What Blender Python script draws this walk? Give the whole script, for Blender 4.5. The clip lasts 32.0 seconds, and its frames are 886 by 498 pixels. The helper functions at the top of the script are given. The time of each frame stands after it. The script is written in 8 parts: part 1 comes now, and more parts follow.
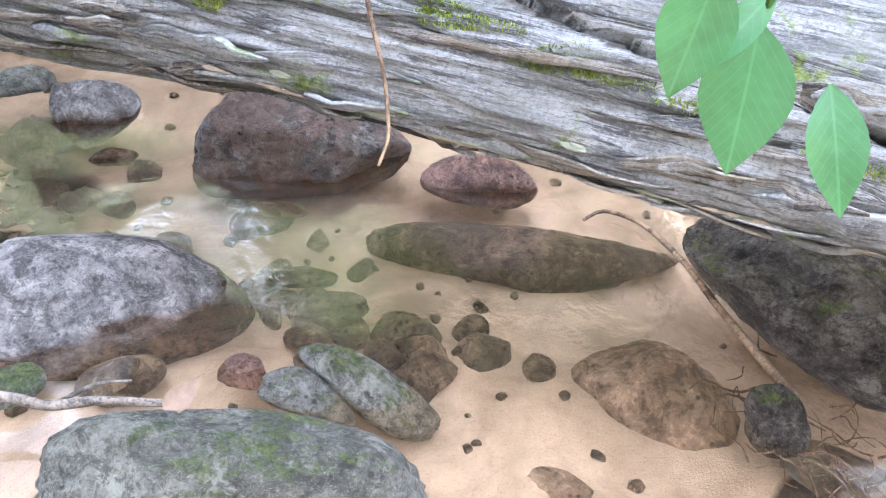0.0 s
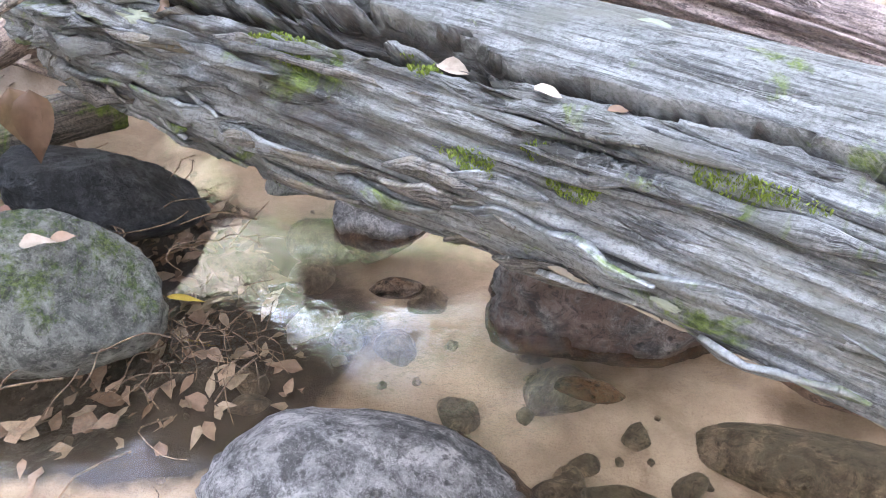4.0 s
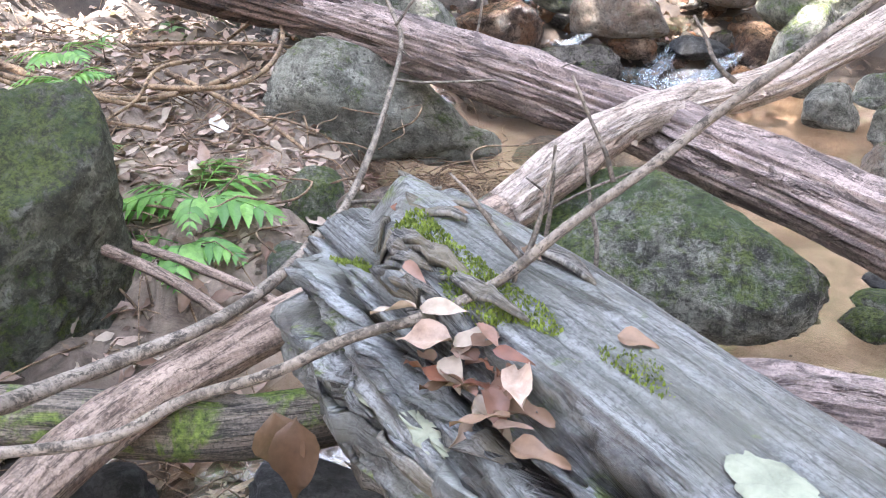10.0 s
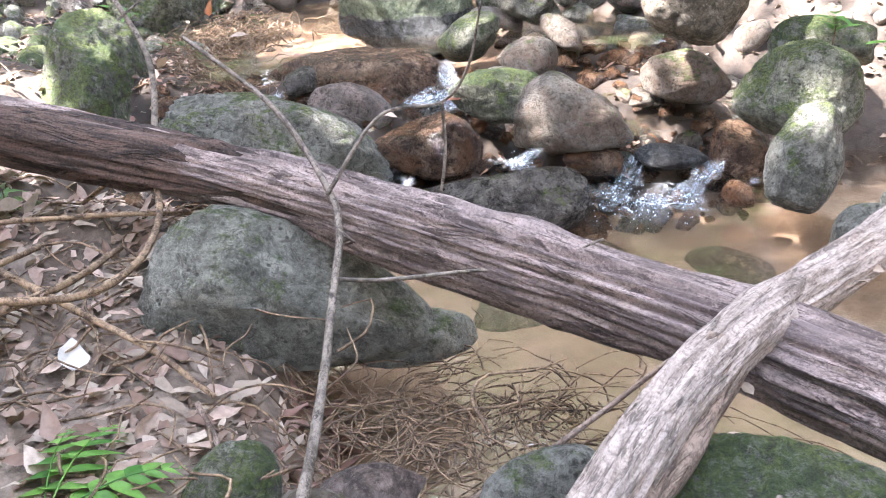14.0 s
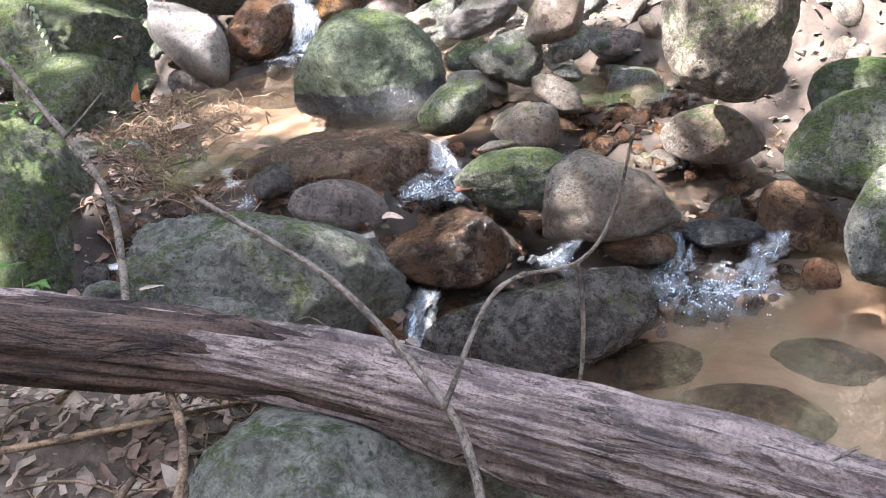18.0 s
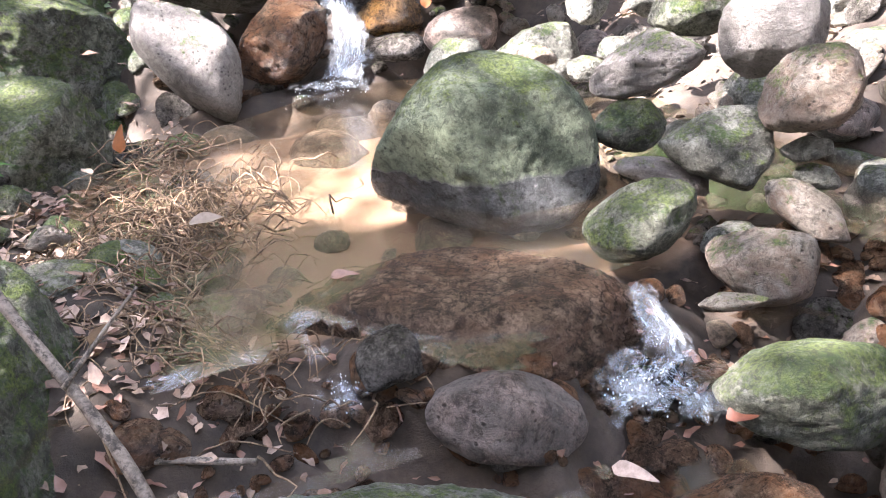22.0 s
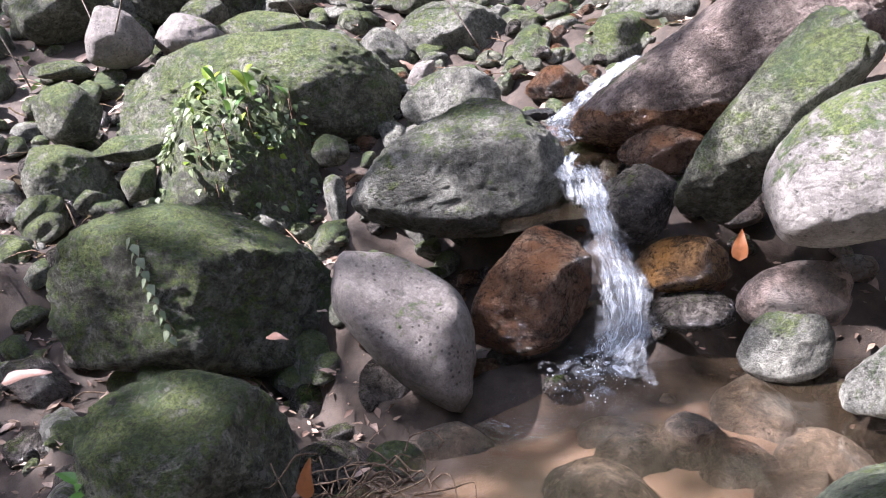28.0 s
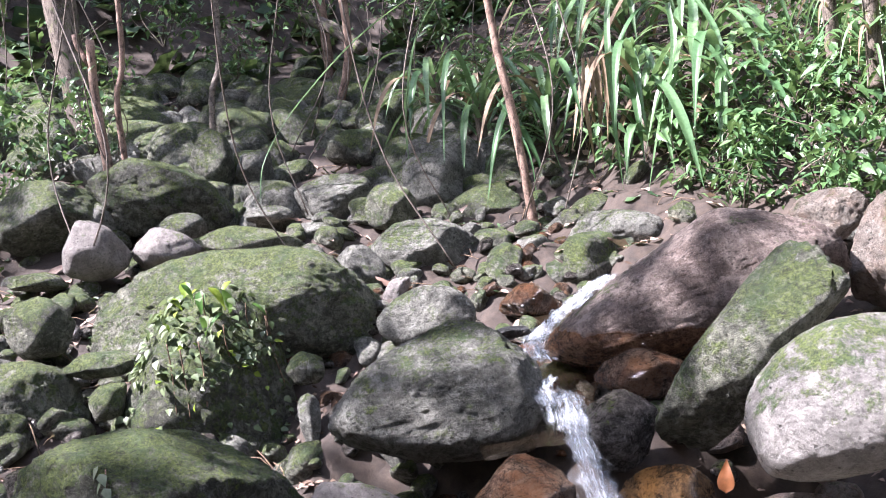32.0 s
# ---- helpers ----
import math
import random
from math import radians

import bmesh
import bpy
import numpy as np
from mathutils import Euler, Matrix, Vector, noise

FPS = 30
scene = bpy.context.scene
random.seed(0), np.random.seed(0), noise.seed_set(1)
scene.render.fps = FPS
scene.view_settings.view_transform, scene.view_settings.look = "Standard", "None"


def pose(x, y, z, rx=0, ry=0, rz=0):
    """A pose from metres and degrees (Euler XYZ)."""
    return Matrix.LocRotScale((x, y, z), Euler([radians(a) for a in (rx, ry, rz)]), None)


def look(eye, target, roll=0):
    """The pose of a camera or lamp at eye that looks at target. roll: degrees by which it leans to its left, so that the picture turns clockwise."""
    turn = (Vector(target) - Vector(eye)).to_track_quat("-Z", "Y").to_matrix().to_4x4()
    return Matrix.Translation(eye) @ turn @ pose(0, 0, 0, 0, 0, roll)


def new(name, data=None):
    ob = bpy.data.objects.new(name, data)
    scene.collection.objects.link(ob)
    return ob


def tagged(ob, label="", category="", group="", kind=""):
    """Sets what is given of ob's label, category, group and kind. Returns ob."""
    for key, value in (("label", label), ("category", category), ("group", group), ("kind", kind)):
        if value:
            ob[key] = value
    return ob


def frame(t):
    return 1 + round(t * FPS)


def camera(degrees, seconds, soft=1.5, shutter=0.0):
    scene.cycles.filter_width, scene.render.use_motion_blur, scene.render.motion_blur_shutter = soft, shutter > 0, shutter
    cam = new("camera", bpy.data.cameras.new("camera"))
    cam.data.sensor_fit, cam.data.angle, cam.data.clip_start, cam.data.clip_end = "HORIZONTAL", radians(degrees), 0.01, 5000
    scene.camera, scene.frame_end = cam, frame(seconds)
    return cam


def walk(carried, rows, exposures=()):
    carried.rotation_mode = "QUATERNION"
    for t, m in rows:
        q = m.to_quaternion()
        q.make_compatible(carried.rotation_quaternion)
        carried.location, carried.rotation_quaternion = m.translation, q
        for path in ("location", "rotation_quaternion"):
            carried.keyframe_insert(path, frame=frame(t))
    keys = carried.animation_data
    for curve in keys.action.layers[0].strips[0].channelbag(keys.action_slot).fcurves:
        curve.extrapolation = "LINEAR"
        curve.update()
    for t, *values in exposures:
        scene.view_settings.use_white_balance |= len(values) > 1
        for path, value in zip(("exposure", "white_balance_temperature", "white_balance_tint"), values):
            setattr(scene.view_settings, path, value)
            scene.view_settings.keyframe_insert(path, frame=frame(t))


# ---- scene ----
cam = camera(53.3, 32.0, 1.0)
METRES, EYE, TILT, LEAN, TURN = 8.0, 1.4, -38.0, -2.0, 0.0
ROWS = [
    (0.0, 0.0, 0.0, 0.0, 0.0, 0.0, 0.0),
    (0.5, -0.0043, 0.0097, 0.0049, -1.29, -1.08, 1.01),
    (1.0, -0.0079, 0.0181, 0.0095, -3.24, -1.97, 2.31),
    (1.5, -0.0117, 0.027, 0.0143, -5.14, -2.44, 3.53),
    (2.0, -0.0171, 0.0335, 0.0199, -4.82, -2.03, 3.36),
    (2.5, -0.0239, 0.0329, 0.0239, -0.36, -0.73, 1.6),
    (3.0, -0.0321, 0.0417, 0.0319, 5.3, 0.44, -1.36),
    (3.5, -0.0373, 0.0524, 0.0388, 10.27, 0.4, -4.27),
    (5.5, -0.0491, 0.0839, 0.076, 24.3, 1.29, -11.56),
    (6.0, -0.0604, 0.0908, 0.0845, 26.5, 2.05, -13.54),
    (6.5, -0.0675, 0.0903, 0.0918, 29.2, 2.36, -15.25),
    (7.0, -0.0687, 0.0959, 0.099, 32.13, 2.52, -16.44),
    (7.5, -0.0676, 0.104, 0.1058, 34.66, 2.45, -17.36),
    (8.0, -0.0663, 0.1094, 0.1079, 36.74, 1.94, -18.34),
    (8.5, -0.0682, 0.1129, 0.11, 37.86, 1.67, -18.97),
    (9.0, -0.0713, 0.115, 0.1132, 37.72, 1.88, -19.1),
    (9.5, -0.0776, 0.1191, 0.1157, 36.32, 2.42, -18.65),
    (10.0, -0.0911, 0.1252, 0.1189, 34.74, 3.45, -17.89),
    (10.5, -0.1043, 0.1308, 0.1198, 34.31, 4.61, -16.87),
    (11.0, -0.119, 0.1505, 0.1262, 34.23, 5.16, -16.17),
    (11.5, -0.1366, 0.1742, 0.1464, 34.14, 5.15, -16.13),
    (12.0, -0.1493, 0.1937, 0.1593, 34.01, 5.31, -16.25),
    (12.5, -0.1547, 0.1991, 0.1683, 32.98, 6.24, -15.62),
    (13.0, -0.1648, 0.2021, 0.1743, 31.47, 7.69, -14.76),
    (13.5, -0.1708, 0.1973, 0.1754, 29.9, 8.71, -13.76),
    (14.0, -0.195, 0.1987, 0.1784, 27.98, 9.51, -11.74),
    (14.5, -0.2169, 0.1944, 0.1968, 26.27, 10.44, -9.71),
    (16.5, -0.2417, 0.2088, 0.2131, 26.05, 11.53, -6.42),
    (17.0, -0.2385, 0.2068, 0.2168, 25.12, 12.51, -4.93),
    (17.5, -0.2458, 0.211, 0.2189, 24.39, 12.76, -4.04),
    (18.0, -0.2848, 0.2286, 0.2282, 23.62, 11.82, -4.24),
    (18.5, -0.3102, 0.2318, 0.2461, 24.19, 11.25, -4.76),
    (19.0, -0.3223, 0.2352, 0.2501, 25.59, 11.34, -5.69),
    (19.5, -0.3517, 0.2621, 0.262, 25.76, 11.7, -7.53),
    (20.0, -0.3882, 0.3009, 0.2919, 22.47, 12.78, -8.99),
    (20.5, -0.4157, 0.3062, 0.3099, 21.46, 12.11, -8.23),
    (21.0, -0.4333, 0.3137, 0.3212, 20.83, 10.98, -6.53),
    (21.5, -0.449, 0.3374, 0.3352, 20.09, 9.97, -5.29),
    (22.0, -0.4596, 0.3457, 0.351, 18.92, 9.63, -5.01),
    (22.5, -0.4825, 0.3508, 0.3611, 17.05, 10.2, -4.62),
    (23.0, -0.4932, 0.3536, 0.3742, 15.64, 11.41, -3.85),
    (23.5, -0.4974, 0.36, 0.381, 16.78, 12.35, -3.9),
    (24.0, -0.4991, 0.3811, 0.3998, 19.6, 12.55, -5.23),
    (24.5, -0.4984, 0.3964, 0.4264, 22.49, 12.14, -7.02),
    (25.0, -0.5173, 0.4209, 0.4362, 24.74, 11.92, -8.2),
    (25.5, -0.5537, 0.4519, 0.4668, 27.22, 11.9, -9.26),
    (26.0, -0.56, 0.4567, 0.4857, 30.02, 11.73, -10.25),
    (26.5, -0.5667, 0.4582, 0.489, 31.47, 11.81, -10.75),
    (28.5, -0.5697, 0.456, 0.4934, 30.49, 15.44, -8.7),
    (29.0, -0.57, 0.4542, 0.4944, 29.63, 17.15, -8.13),
    (29.5, -0.5729, 0.4532, 0.4957, 28.84, 18.84, -8.02),
    (30.0, -0.5749, 0.4525, 0.4969, 28.24, 20.31, -8.07),
    (30.5, -0.5758, 0.4517, 0.4973, 27.9, 21.56, -8.2),
    (31.0, -0.5761, 0.4515, 0.4978, 27.82, 23.06, -8.26),
    (31.5, -0.5758, 0.4493, 0.5013, 28.13, 25.06, -8.46),
    (32.0, -0.5758, 0.4467, 0.504, 28.75, 27.1, -8.83),
]

EXPOSURES = [(0.0, 4.75, 6000.0, 19.0), (6.0, 4.4, 6200.0, 18.0), (13.0, 4.2, 6150.0, 20.0), (19.0, 3.47, 6050.0, 19.0), (22.0, 3.62, 6150.0, 23.0), (23.0, 2.96, 6150.0, 24.0), (24.0, 2.73, 6100.0, 24.0), (26.0, 2.27, 5900.0, 27.0), (32.0, 2.18, 5800.0, 28.0)]
walk(cam, [(t, pose(0, 0, EYE, TILT, LEAN, TURN) @ pose(METRES * x, METRES * y, METRES * z, 90 + pitch, roll, yaw)) for t, x, y, z, yaw, pitch, roll in ROWS], EXPOSURES)

# ---- world and sun ----
SUN_FROM = Vector((-0.62, -0.42, 1.05)).normalized()
world = bpy.data.worlds.new("sky")
scene.world = world
world.use_nodes = True
wt = world.node_tree
sky = wt.nodes.new("ShaderNodeTexSky")
sky.sky_type = "NISHITA"
sky.sun_disc = False
sky.sun_elevation = math.asin(SUN_FROM.z)
sky.sun_rotation = math.atan2(SUN_FROM.x, SUN_FROM.y)
sky.air_density, sky.dust_density = 1.0, 2.0
wt.nodes["Background"].inputs["Strength"].default_value = 0.15
haze = wt.nodes.new("ShaderNodeMix")
haze.data_type = "RGBA"
haze.inputs["Factor"].default_value = 0.6
haze.inputs["B"].default_value = (3.1, 3.3, 3.5, 1)
wt.links.new(sky.outputs[0], haze.inputs["A"])
wt.links.new(haze.outputs["Result"], wt.nodes["Background"].inputs["Color"])
sun_data = bpy.data.lights.new("sun", "SUN")
sun_data.energy, sun_data.angle, sun_data.color = 6.0, radians(0.6), (1.0, 0.94, 0.84)
sun = new("sun", sun_data)
sun.matrix_world = look(SUN_FROM * 30, (0, 0, 0))

# ---- materials ----
def nodes_of(name):
    m = bpy.data.materials.new(name)
    m.use_nodes = True
    return m, m.node_tree, m.node_tree.nodes["Principled BSDF"]


def node(t, kind, **inputs):
    n = t.nodes.new("ShaderNode" + kind)
    for k, v in inputs.items():
        n.inputs[k.replace("_", " ")].default_value = v
    return n


def noise_tex(t, vec, scale, detail=4.0, rough=0.55, distortion=0.0):
    n = node(t, "TexNoise", Scale=scale, Detail=detail, Roughness=rough, Distortion=distortion)
    t.links.new(vec, n.inputs["Vector"])
    return n.outputs["Fac"]


def ramp(t, fac, *stops):
    r = t.nodes.new("ShaderNodeValToRGB")
    e = r.color_ramp.elements
    while len(e) < len(stops):
        e.new(0.5)
    for el, (p, c) in zip(e, stops):
        el.position = p
        el.color = (*c, 1) if len(c) == 3 else c
    t.links.new(fac, r.inputs["Fac"])
    return r.outputs["Color"]


def grey(v):
    return (v, v, v)


def mix(t, fac, a, b, mode="MIX"):
    m = t.nodes.new("ShaderNodeMix")
    m.data_type, m.blend_type = "RGBA", mode
    for sock, v in ((m.inputs["Factor"], fac), (m.inputs["A"], a), (m.inputs["B"], b)):
        if isinstance(v, (int, float)):
            sock.default_value = v
        elif isinstance(v, tuple):
            sock.default_value = (*v, 1)
        else:
            t.links.new(v, sock)
    return m.outputs["Result"]


def calc(t, op, a, b=0.0, c=0.0):
    m = t.nodes.new("ShaderNodeMath")
    m.operation = op
    for sock, v in zip(m.inputs, (a, b, c)):
        if isinstance(v, (int, float)):
            sock.default_value = v
        else:
            t.links.new(v, sock)
    return m.outputs[0]


def bump(t, b, height, strength, distance, base=None):
    n = node(t, "Bump", Strength=strength, Distance=distance)
    t.links.new(height, n.inputs["Height"])
    if base:
        t.links.new(base, n.inputs["Normal"])
    t.links.new(n.outputs[0], b.inputs["Normal"])
    return n.outputs[0]


def place_of(t, world_space=False):
    if world_space:
        return t.nodes.new("ShaderNodeNewGeometry").outputs["Position"]
    c = t.nodes.new("ShaderNodeTexCoord").outputs["Object"]
    r = t.nodes.new("ShaderNodeObjectInfo").outputs["Random"]
    add = t.nodes.new("ShaderNodeVectorMath")
    add.operation = "ADD"
    s = calc(t, "MULTIPLY", r, 37.0)
    t.links.new(c, add.inputs[0])
    t.links.new(s, add.inputs[1])
    return add.outputs[0]


MOSS_A, MOSS_B = (0.03, 0.055, 0.01), (0.2, 0.27, 0.055)


def rock_material(name, dark, light, moss=0.0, stain=None, rough=0.85, wet_to=None, speck=0.7, lichen=0.0, mottle=1.0, wet_tint=(0.3, 0.29, 0.32), relief=1.0, crust=1.0):
    """Weathered stone: mottled body, crystals, pits and dents with their shade in the colour, lichen, moss on the upper
    faces, a wet foot below wet_to metres.
    """
    m, t, b = nodes_of(name)
    p = place_of(t)
    geo = t.nodes.new("ShaderNodeNewGeometry")
    big = noise_tex(t, p, 3.2, 7, 0.7, 0.6)
    mid = noise_tex(t, p, 14, 8, 0.75, 0.4)
    fine = noise_tex(t, p, 42, 6, 0.8)
    grain = noise_tex(t, p, 150, 4, 0.85)
    col = ramp(t, big, (0.4, dark), (0.6, light))
    col = mix(t, ramp(t, mid, (0.4, grey(0.9 * mottle)), (0.5, grey(0))), col, tuple(c * 0.38 for c in dark))
    col = mix(t, ramp(t, mid, (0.53, grey(0)), (0.6, grey(0.8 * mottle))), col, tuple(min(1, c * 1.6) for c in light))
    col = mix(t, calc(t, "MULTIPLY", ramp(t, fine, (0.4, grey(1)), (0.48, grey(0))), 0.9 * speck), col, tuple(c * 0.3 for c in dark))
    col = mix(t, calc(t, "MULTIPLY", ramp(t, grain, (0.56, grey(0)), (0.66, grey(1))), 0.6 * speck), col, tuple(min(1, c * 2.0) for c in light))
    col = mix(t, calc(t, "MULTIPLY", ramp(t, grain, (0.4, grey(1)), (0.46, grey(0))), 0.35 * speck), col, tuple(c * 0.4 for c in dark))
    if stain:
        s = ramp(t, noise_tex(t, p, 4, 6, 0.7, 0.6), (0.46, grey(0)), (0.58, grey(0.75)))
        col = mix(t, s, col, stain)
    up = t.nodes.new("ShaderNodeSeparateXYZ")
    t.links.new(geo.outputs["Normal"], up.inputs[0])
    if lichen:
        li = ramp(t, calc(t, "ADD", noise_tex(t, p, 5, 9, 0.8, 0.9), calc(t, "MULTIPLY", calc(t, "SUBTRACT", fine, 0.5), 0.35)), (0.55, grey(0)), (0.6, grey(1)))
        col = mix(t, calc(t, "MULTIPLY", li, lichen), col, (0.46, 0.47, 0.41))
    vo = node(t, "TexVoronoi", Scale=34.0)
    t.links.new(p, vo.inputs["Vector"])
    pit = calc(t, "MULTIPLY", ramp(t, vo.outputs["Distance"], (0.14, grey(1)), (0.26, grey(0))), ramp(t, noise_tex(t, p, 9, 3), (0.45, grey(0)), (0.58, grey(1))))
    # Pits are shaded in the colour as well as sunk by the bump.
    col = mix(t, calc(t, "MULTIPLY", pit, 0.75), col, tuple(c * 0.25 for c in dark))
    height = calc(t, "ADD", calc(t, "ADD", calc(t, "MULTIPLY", mid, 1.0), calc(t, "MULTIPLY", fine, 0.75)), calc(t, "MULTIPLY", grain, 0.35))
    height = calc(t, "SUBTRACT", height, calc(t, "MULTIPLY", pit, 0.5))
    rough_out = rough
    if moss:
        mn = calc(t, "ADD", calc(t, "ADD", noise_tex(t, p, 4, 8, 0.75, 0.5), calc(t, "MULTIPLY", noise_tex(t, p, 30, 5, 0.75), 0.55)), calc(t, "MULTIPLY", up.outputs["Z"], 0.2))
        mf = calc(t, "MINIMUM", calc(t, "MAXIMUM", calc(t, "MULTIPLY", calc(t, "SUBTRACT", mn, 1.05 - 0.29 * moss), 8.0), 0.0), 1.0)
        mcol = ramp(t, noise_tex(t, p, 70, 6, 0.8), (0.38, MOSS_A), (0.6, MOSS_B))
        mcol = mix(t, ramp(t, noise_tex(t, p, 6, 5, 0.7), (0.45, grey(0)), (0.62, grey(0.8))), mcol, (0.05, 0.105, 0.028))
        col = mix(t, calc(t, "MULTIPLY", mf, 0.92), col, mcol)
        height = calc(t, "ADD", height, calc(t, "MULTIPLY", calc(t, "MULTIPLY", mf, noise_tex(t, p, 110, 5, 0.85)), 1.6))
    dent = noise_tex(t, p, 26, 7, 0.82, 0.8)
    # Relief shading in the colour: dents darker, high spots lighter, over the moss.
    col = mix(t, calc(t, "MULTIPLY", ramp(t, dent, (0.41, grey(1)), (0.475, grey(0))), 0.62 * crust), col, tuple(c * 0.3 for c in dark))
    col = mix(t, calc(t, "MULTIPLY", ramp(t, dent, (0.54, grey(0)), (0.6, grey(1))), 0.3 * crust), col, tuple(min(1, c * 1.25) for c in light))
    height = calc(t, "ADD", height, calc(t, "MULTIPLY", dent, 0.9 * crust))
    if wet_to is not None:
        z = t.nodes.new("ShaderNodeSeparateXYZ")
        t.links.new(geo.outputs["Position"], z.inputs[0])
        edge = calc(t, "ADD", z.outputs["Z"], calc(t, "MULTIPLY", calc(t, "SUBTRACT", noise_tex(t, p, 8, 4), 0.5), 0.1))
        wet = calc(t, "MINIMUM", calc(t, "MAXIMUM", calc(t, "MULTIPLY", calc(t, "SUBTRACT", wet_to, edge), 60.0), 0.0), 1.0)
        col = mix(t, calc(t, "MULTIPLY", wet, 0.9), col, wet_tint, "MULTIPLY")
        rough_out = calc(t, "SUBTRACT", rough, calc(t, "MULTIPLY", wet, max(rough - 0.25, 0)))
    t.links.new(col, b.inputs["Base Color"])
    if isinstance(rough_out, float):
        b.inputs["Roughness"].default_value = rough_out
    else:
        t.links.new(rough_out, b.inputs["Roughness"])
    bump(t, b, height, 1.0, 0.065 * relief)
    return m


def wood_material(name, dark, light, along=2.0, across=45.0, stain=None, moss=0.0, rough=0.85, depth=0.01, lichen=0.0, checks=0.45, rot=False):
    """Weathered wood: fibres along the first texture axis, cracks and blotches."""
    m, t, b = nodes_of(name)
    u = t.nodes.new("ShaderNodeUVMap").outputs[0]
    mp = t.nodes.new("ShaderNodeMapping")
    mp.inputs["Scale"].default_value = (along, across, 1)
    t.links.new(u, mp.inputs[0])
    p = place_of(t)
    blot = noise_tex(t, p, 6, 6, 0.68, 0.5)
    fib = noise_tex(t, mp.outputs[0], 1.0, 8, 0.75, 0.6)
    mp2 = t.nodes.new("ShaderNodeMapping")
    mp2.inputs["Scale"].default_value = (along * 2.6, across * 3.5, 1)
    t.links.new(u, mp2.inputs[0])
    fine = noise_tex(t, mp2.outputs[0], 1.0, 5, 0.75, 0.3)
    mp3 = t.nodes.new("ShaderNodeMapping")
    mp3.inputs["Scale"].default_value = (along * 0.8, across * 0.55, 1)
    t.links.new(u, mp3.inputs[0])
    check = noise_tex(t, mp3.outputs[0], 1.0, 5, 0.65, 0.8)
    col = ramp(t, fib, (0.4, dark), (0.5, tuple((a + 2 * c) / 3 for a, c in zip(dark, light))), (0.58, light))
    col = mix(t, ramp(t, fine, (0.4, grey(0.9)), (0.48, grey(0))), col, tuple(c * 0.4 for c in dark))
    open_check = ramp(t, check, (0.38, grey(1)), (0.43, grey(0)))
    col = mix(t, calc(t, "MULTIPLY", open_check, checks), col, tuple(c * 0.16 for c in dark))
    grain = noise_tex(t, p, 120, 5, 0.75)
    col = mix(t, ramp(t, grain, (0.38, grey(0.6)), (0.5, grey(0))), col, tuple(c * 0.5 for c in dark))
    col = mix(t, ramp(t, grain, (0.54, grey(0)), (0.66, grey(0.35))), col, tuple(min(1, c * 1.5) for c in light))
    if stain:
        col = mix(t, ramp(t, blot, (0.45, grey(0)), (0.66, grey(0.8))), col, stain)
    height = calc(t, "SUBTRACT", calc(t, "ADD", fib, calc(t, "MULTIPLY", fine, 0.5)), calc(t, "MULTIPLY", open_check, 0.8))
    if lichen:
        li = ramp(t, noise_tex(t, p, 7, 7, 0.7, 0.9), (0.64, grey(0)), (0.67, grey(1)))
        col = mix(t, calc(t, "MULTIPLY", li, lichen), col, (0.5, 0.5, 0.4))
    if moss:
        mf = ramp(t, noise_tex(t, p, 4.5, 6, 0.72, 0.6), (0.62 - 0.2 * moss, grey(0)), (0.7 - 0.2 * moss, grey(1)))
        mcol = ramp(t, noise_tex(t, p, 60, 4, 0.7), (0.35, MOSS_A), (0.68, MOSS_B))
        col = mix(t, mf, col, mcol)
    # Rotten patches, plus the shade of cracks and hollows painted near-black.
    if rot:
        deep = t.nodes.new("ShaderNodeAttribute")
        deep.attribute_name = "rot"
        rot_shade = ramp(t, noise_tex(t, p, 45, 6, 0.8), (0.4, (0.008, 0.007, 0.006)), (0.65, (0.06, 0.045, 0.032)))
        col = mix(t, deep.outputs["Fac"], col, rot_shade)
    t.links.new(col, b.inputs["Base Color"])
    b.inputs["Roughness"].default_value = rough
    bump(t, b, height, 0.9, depth)
    return m


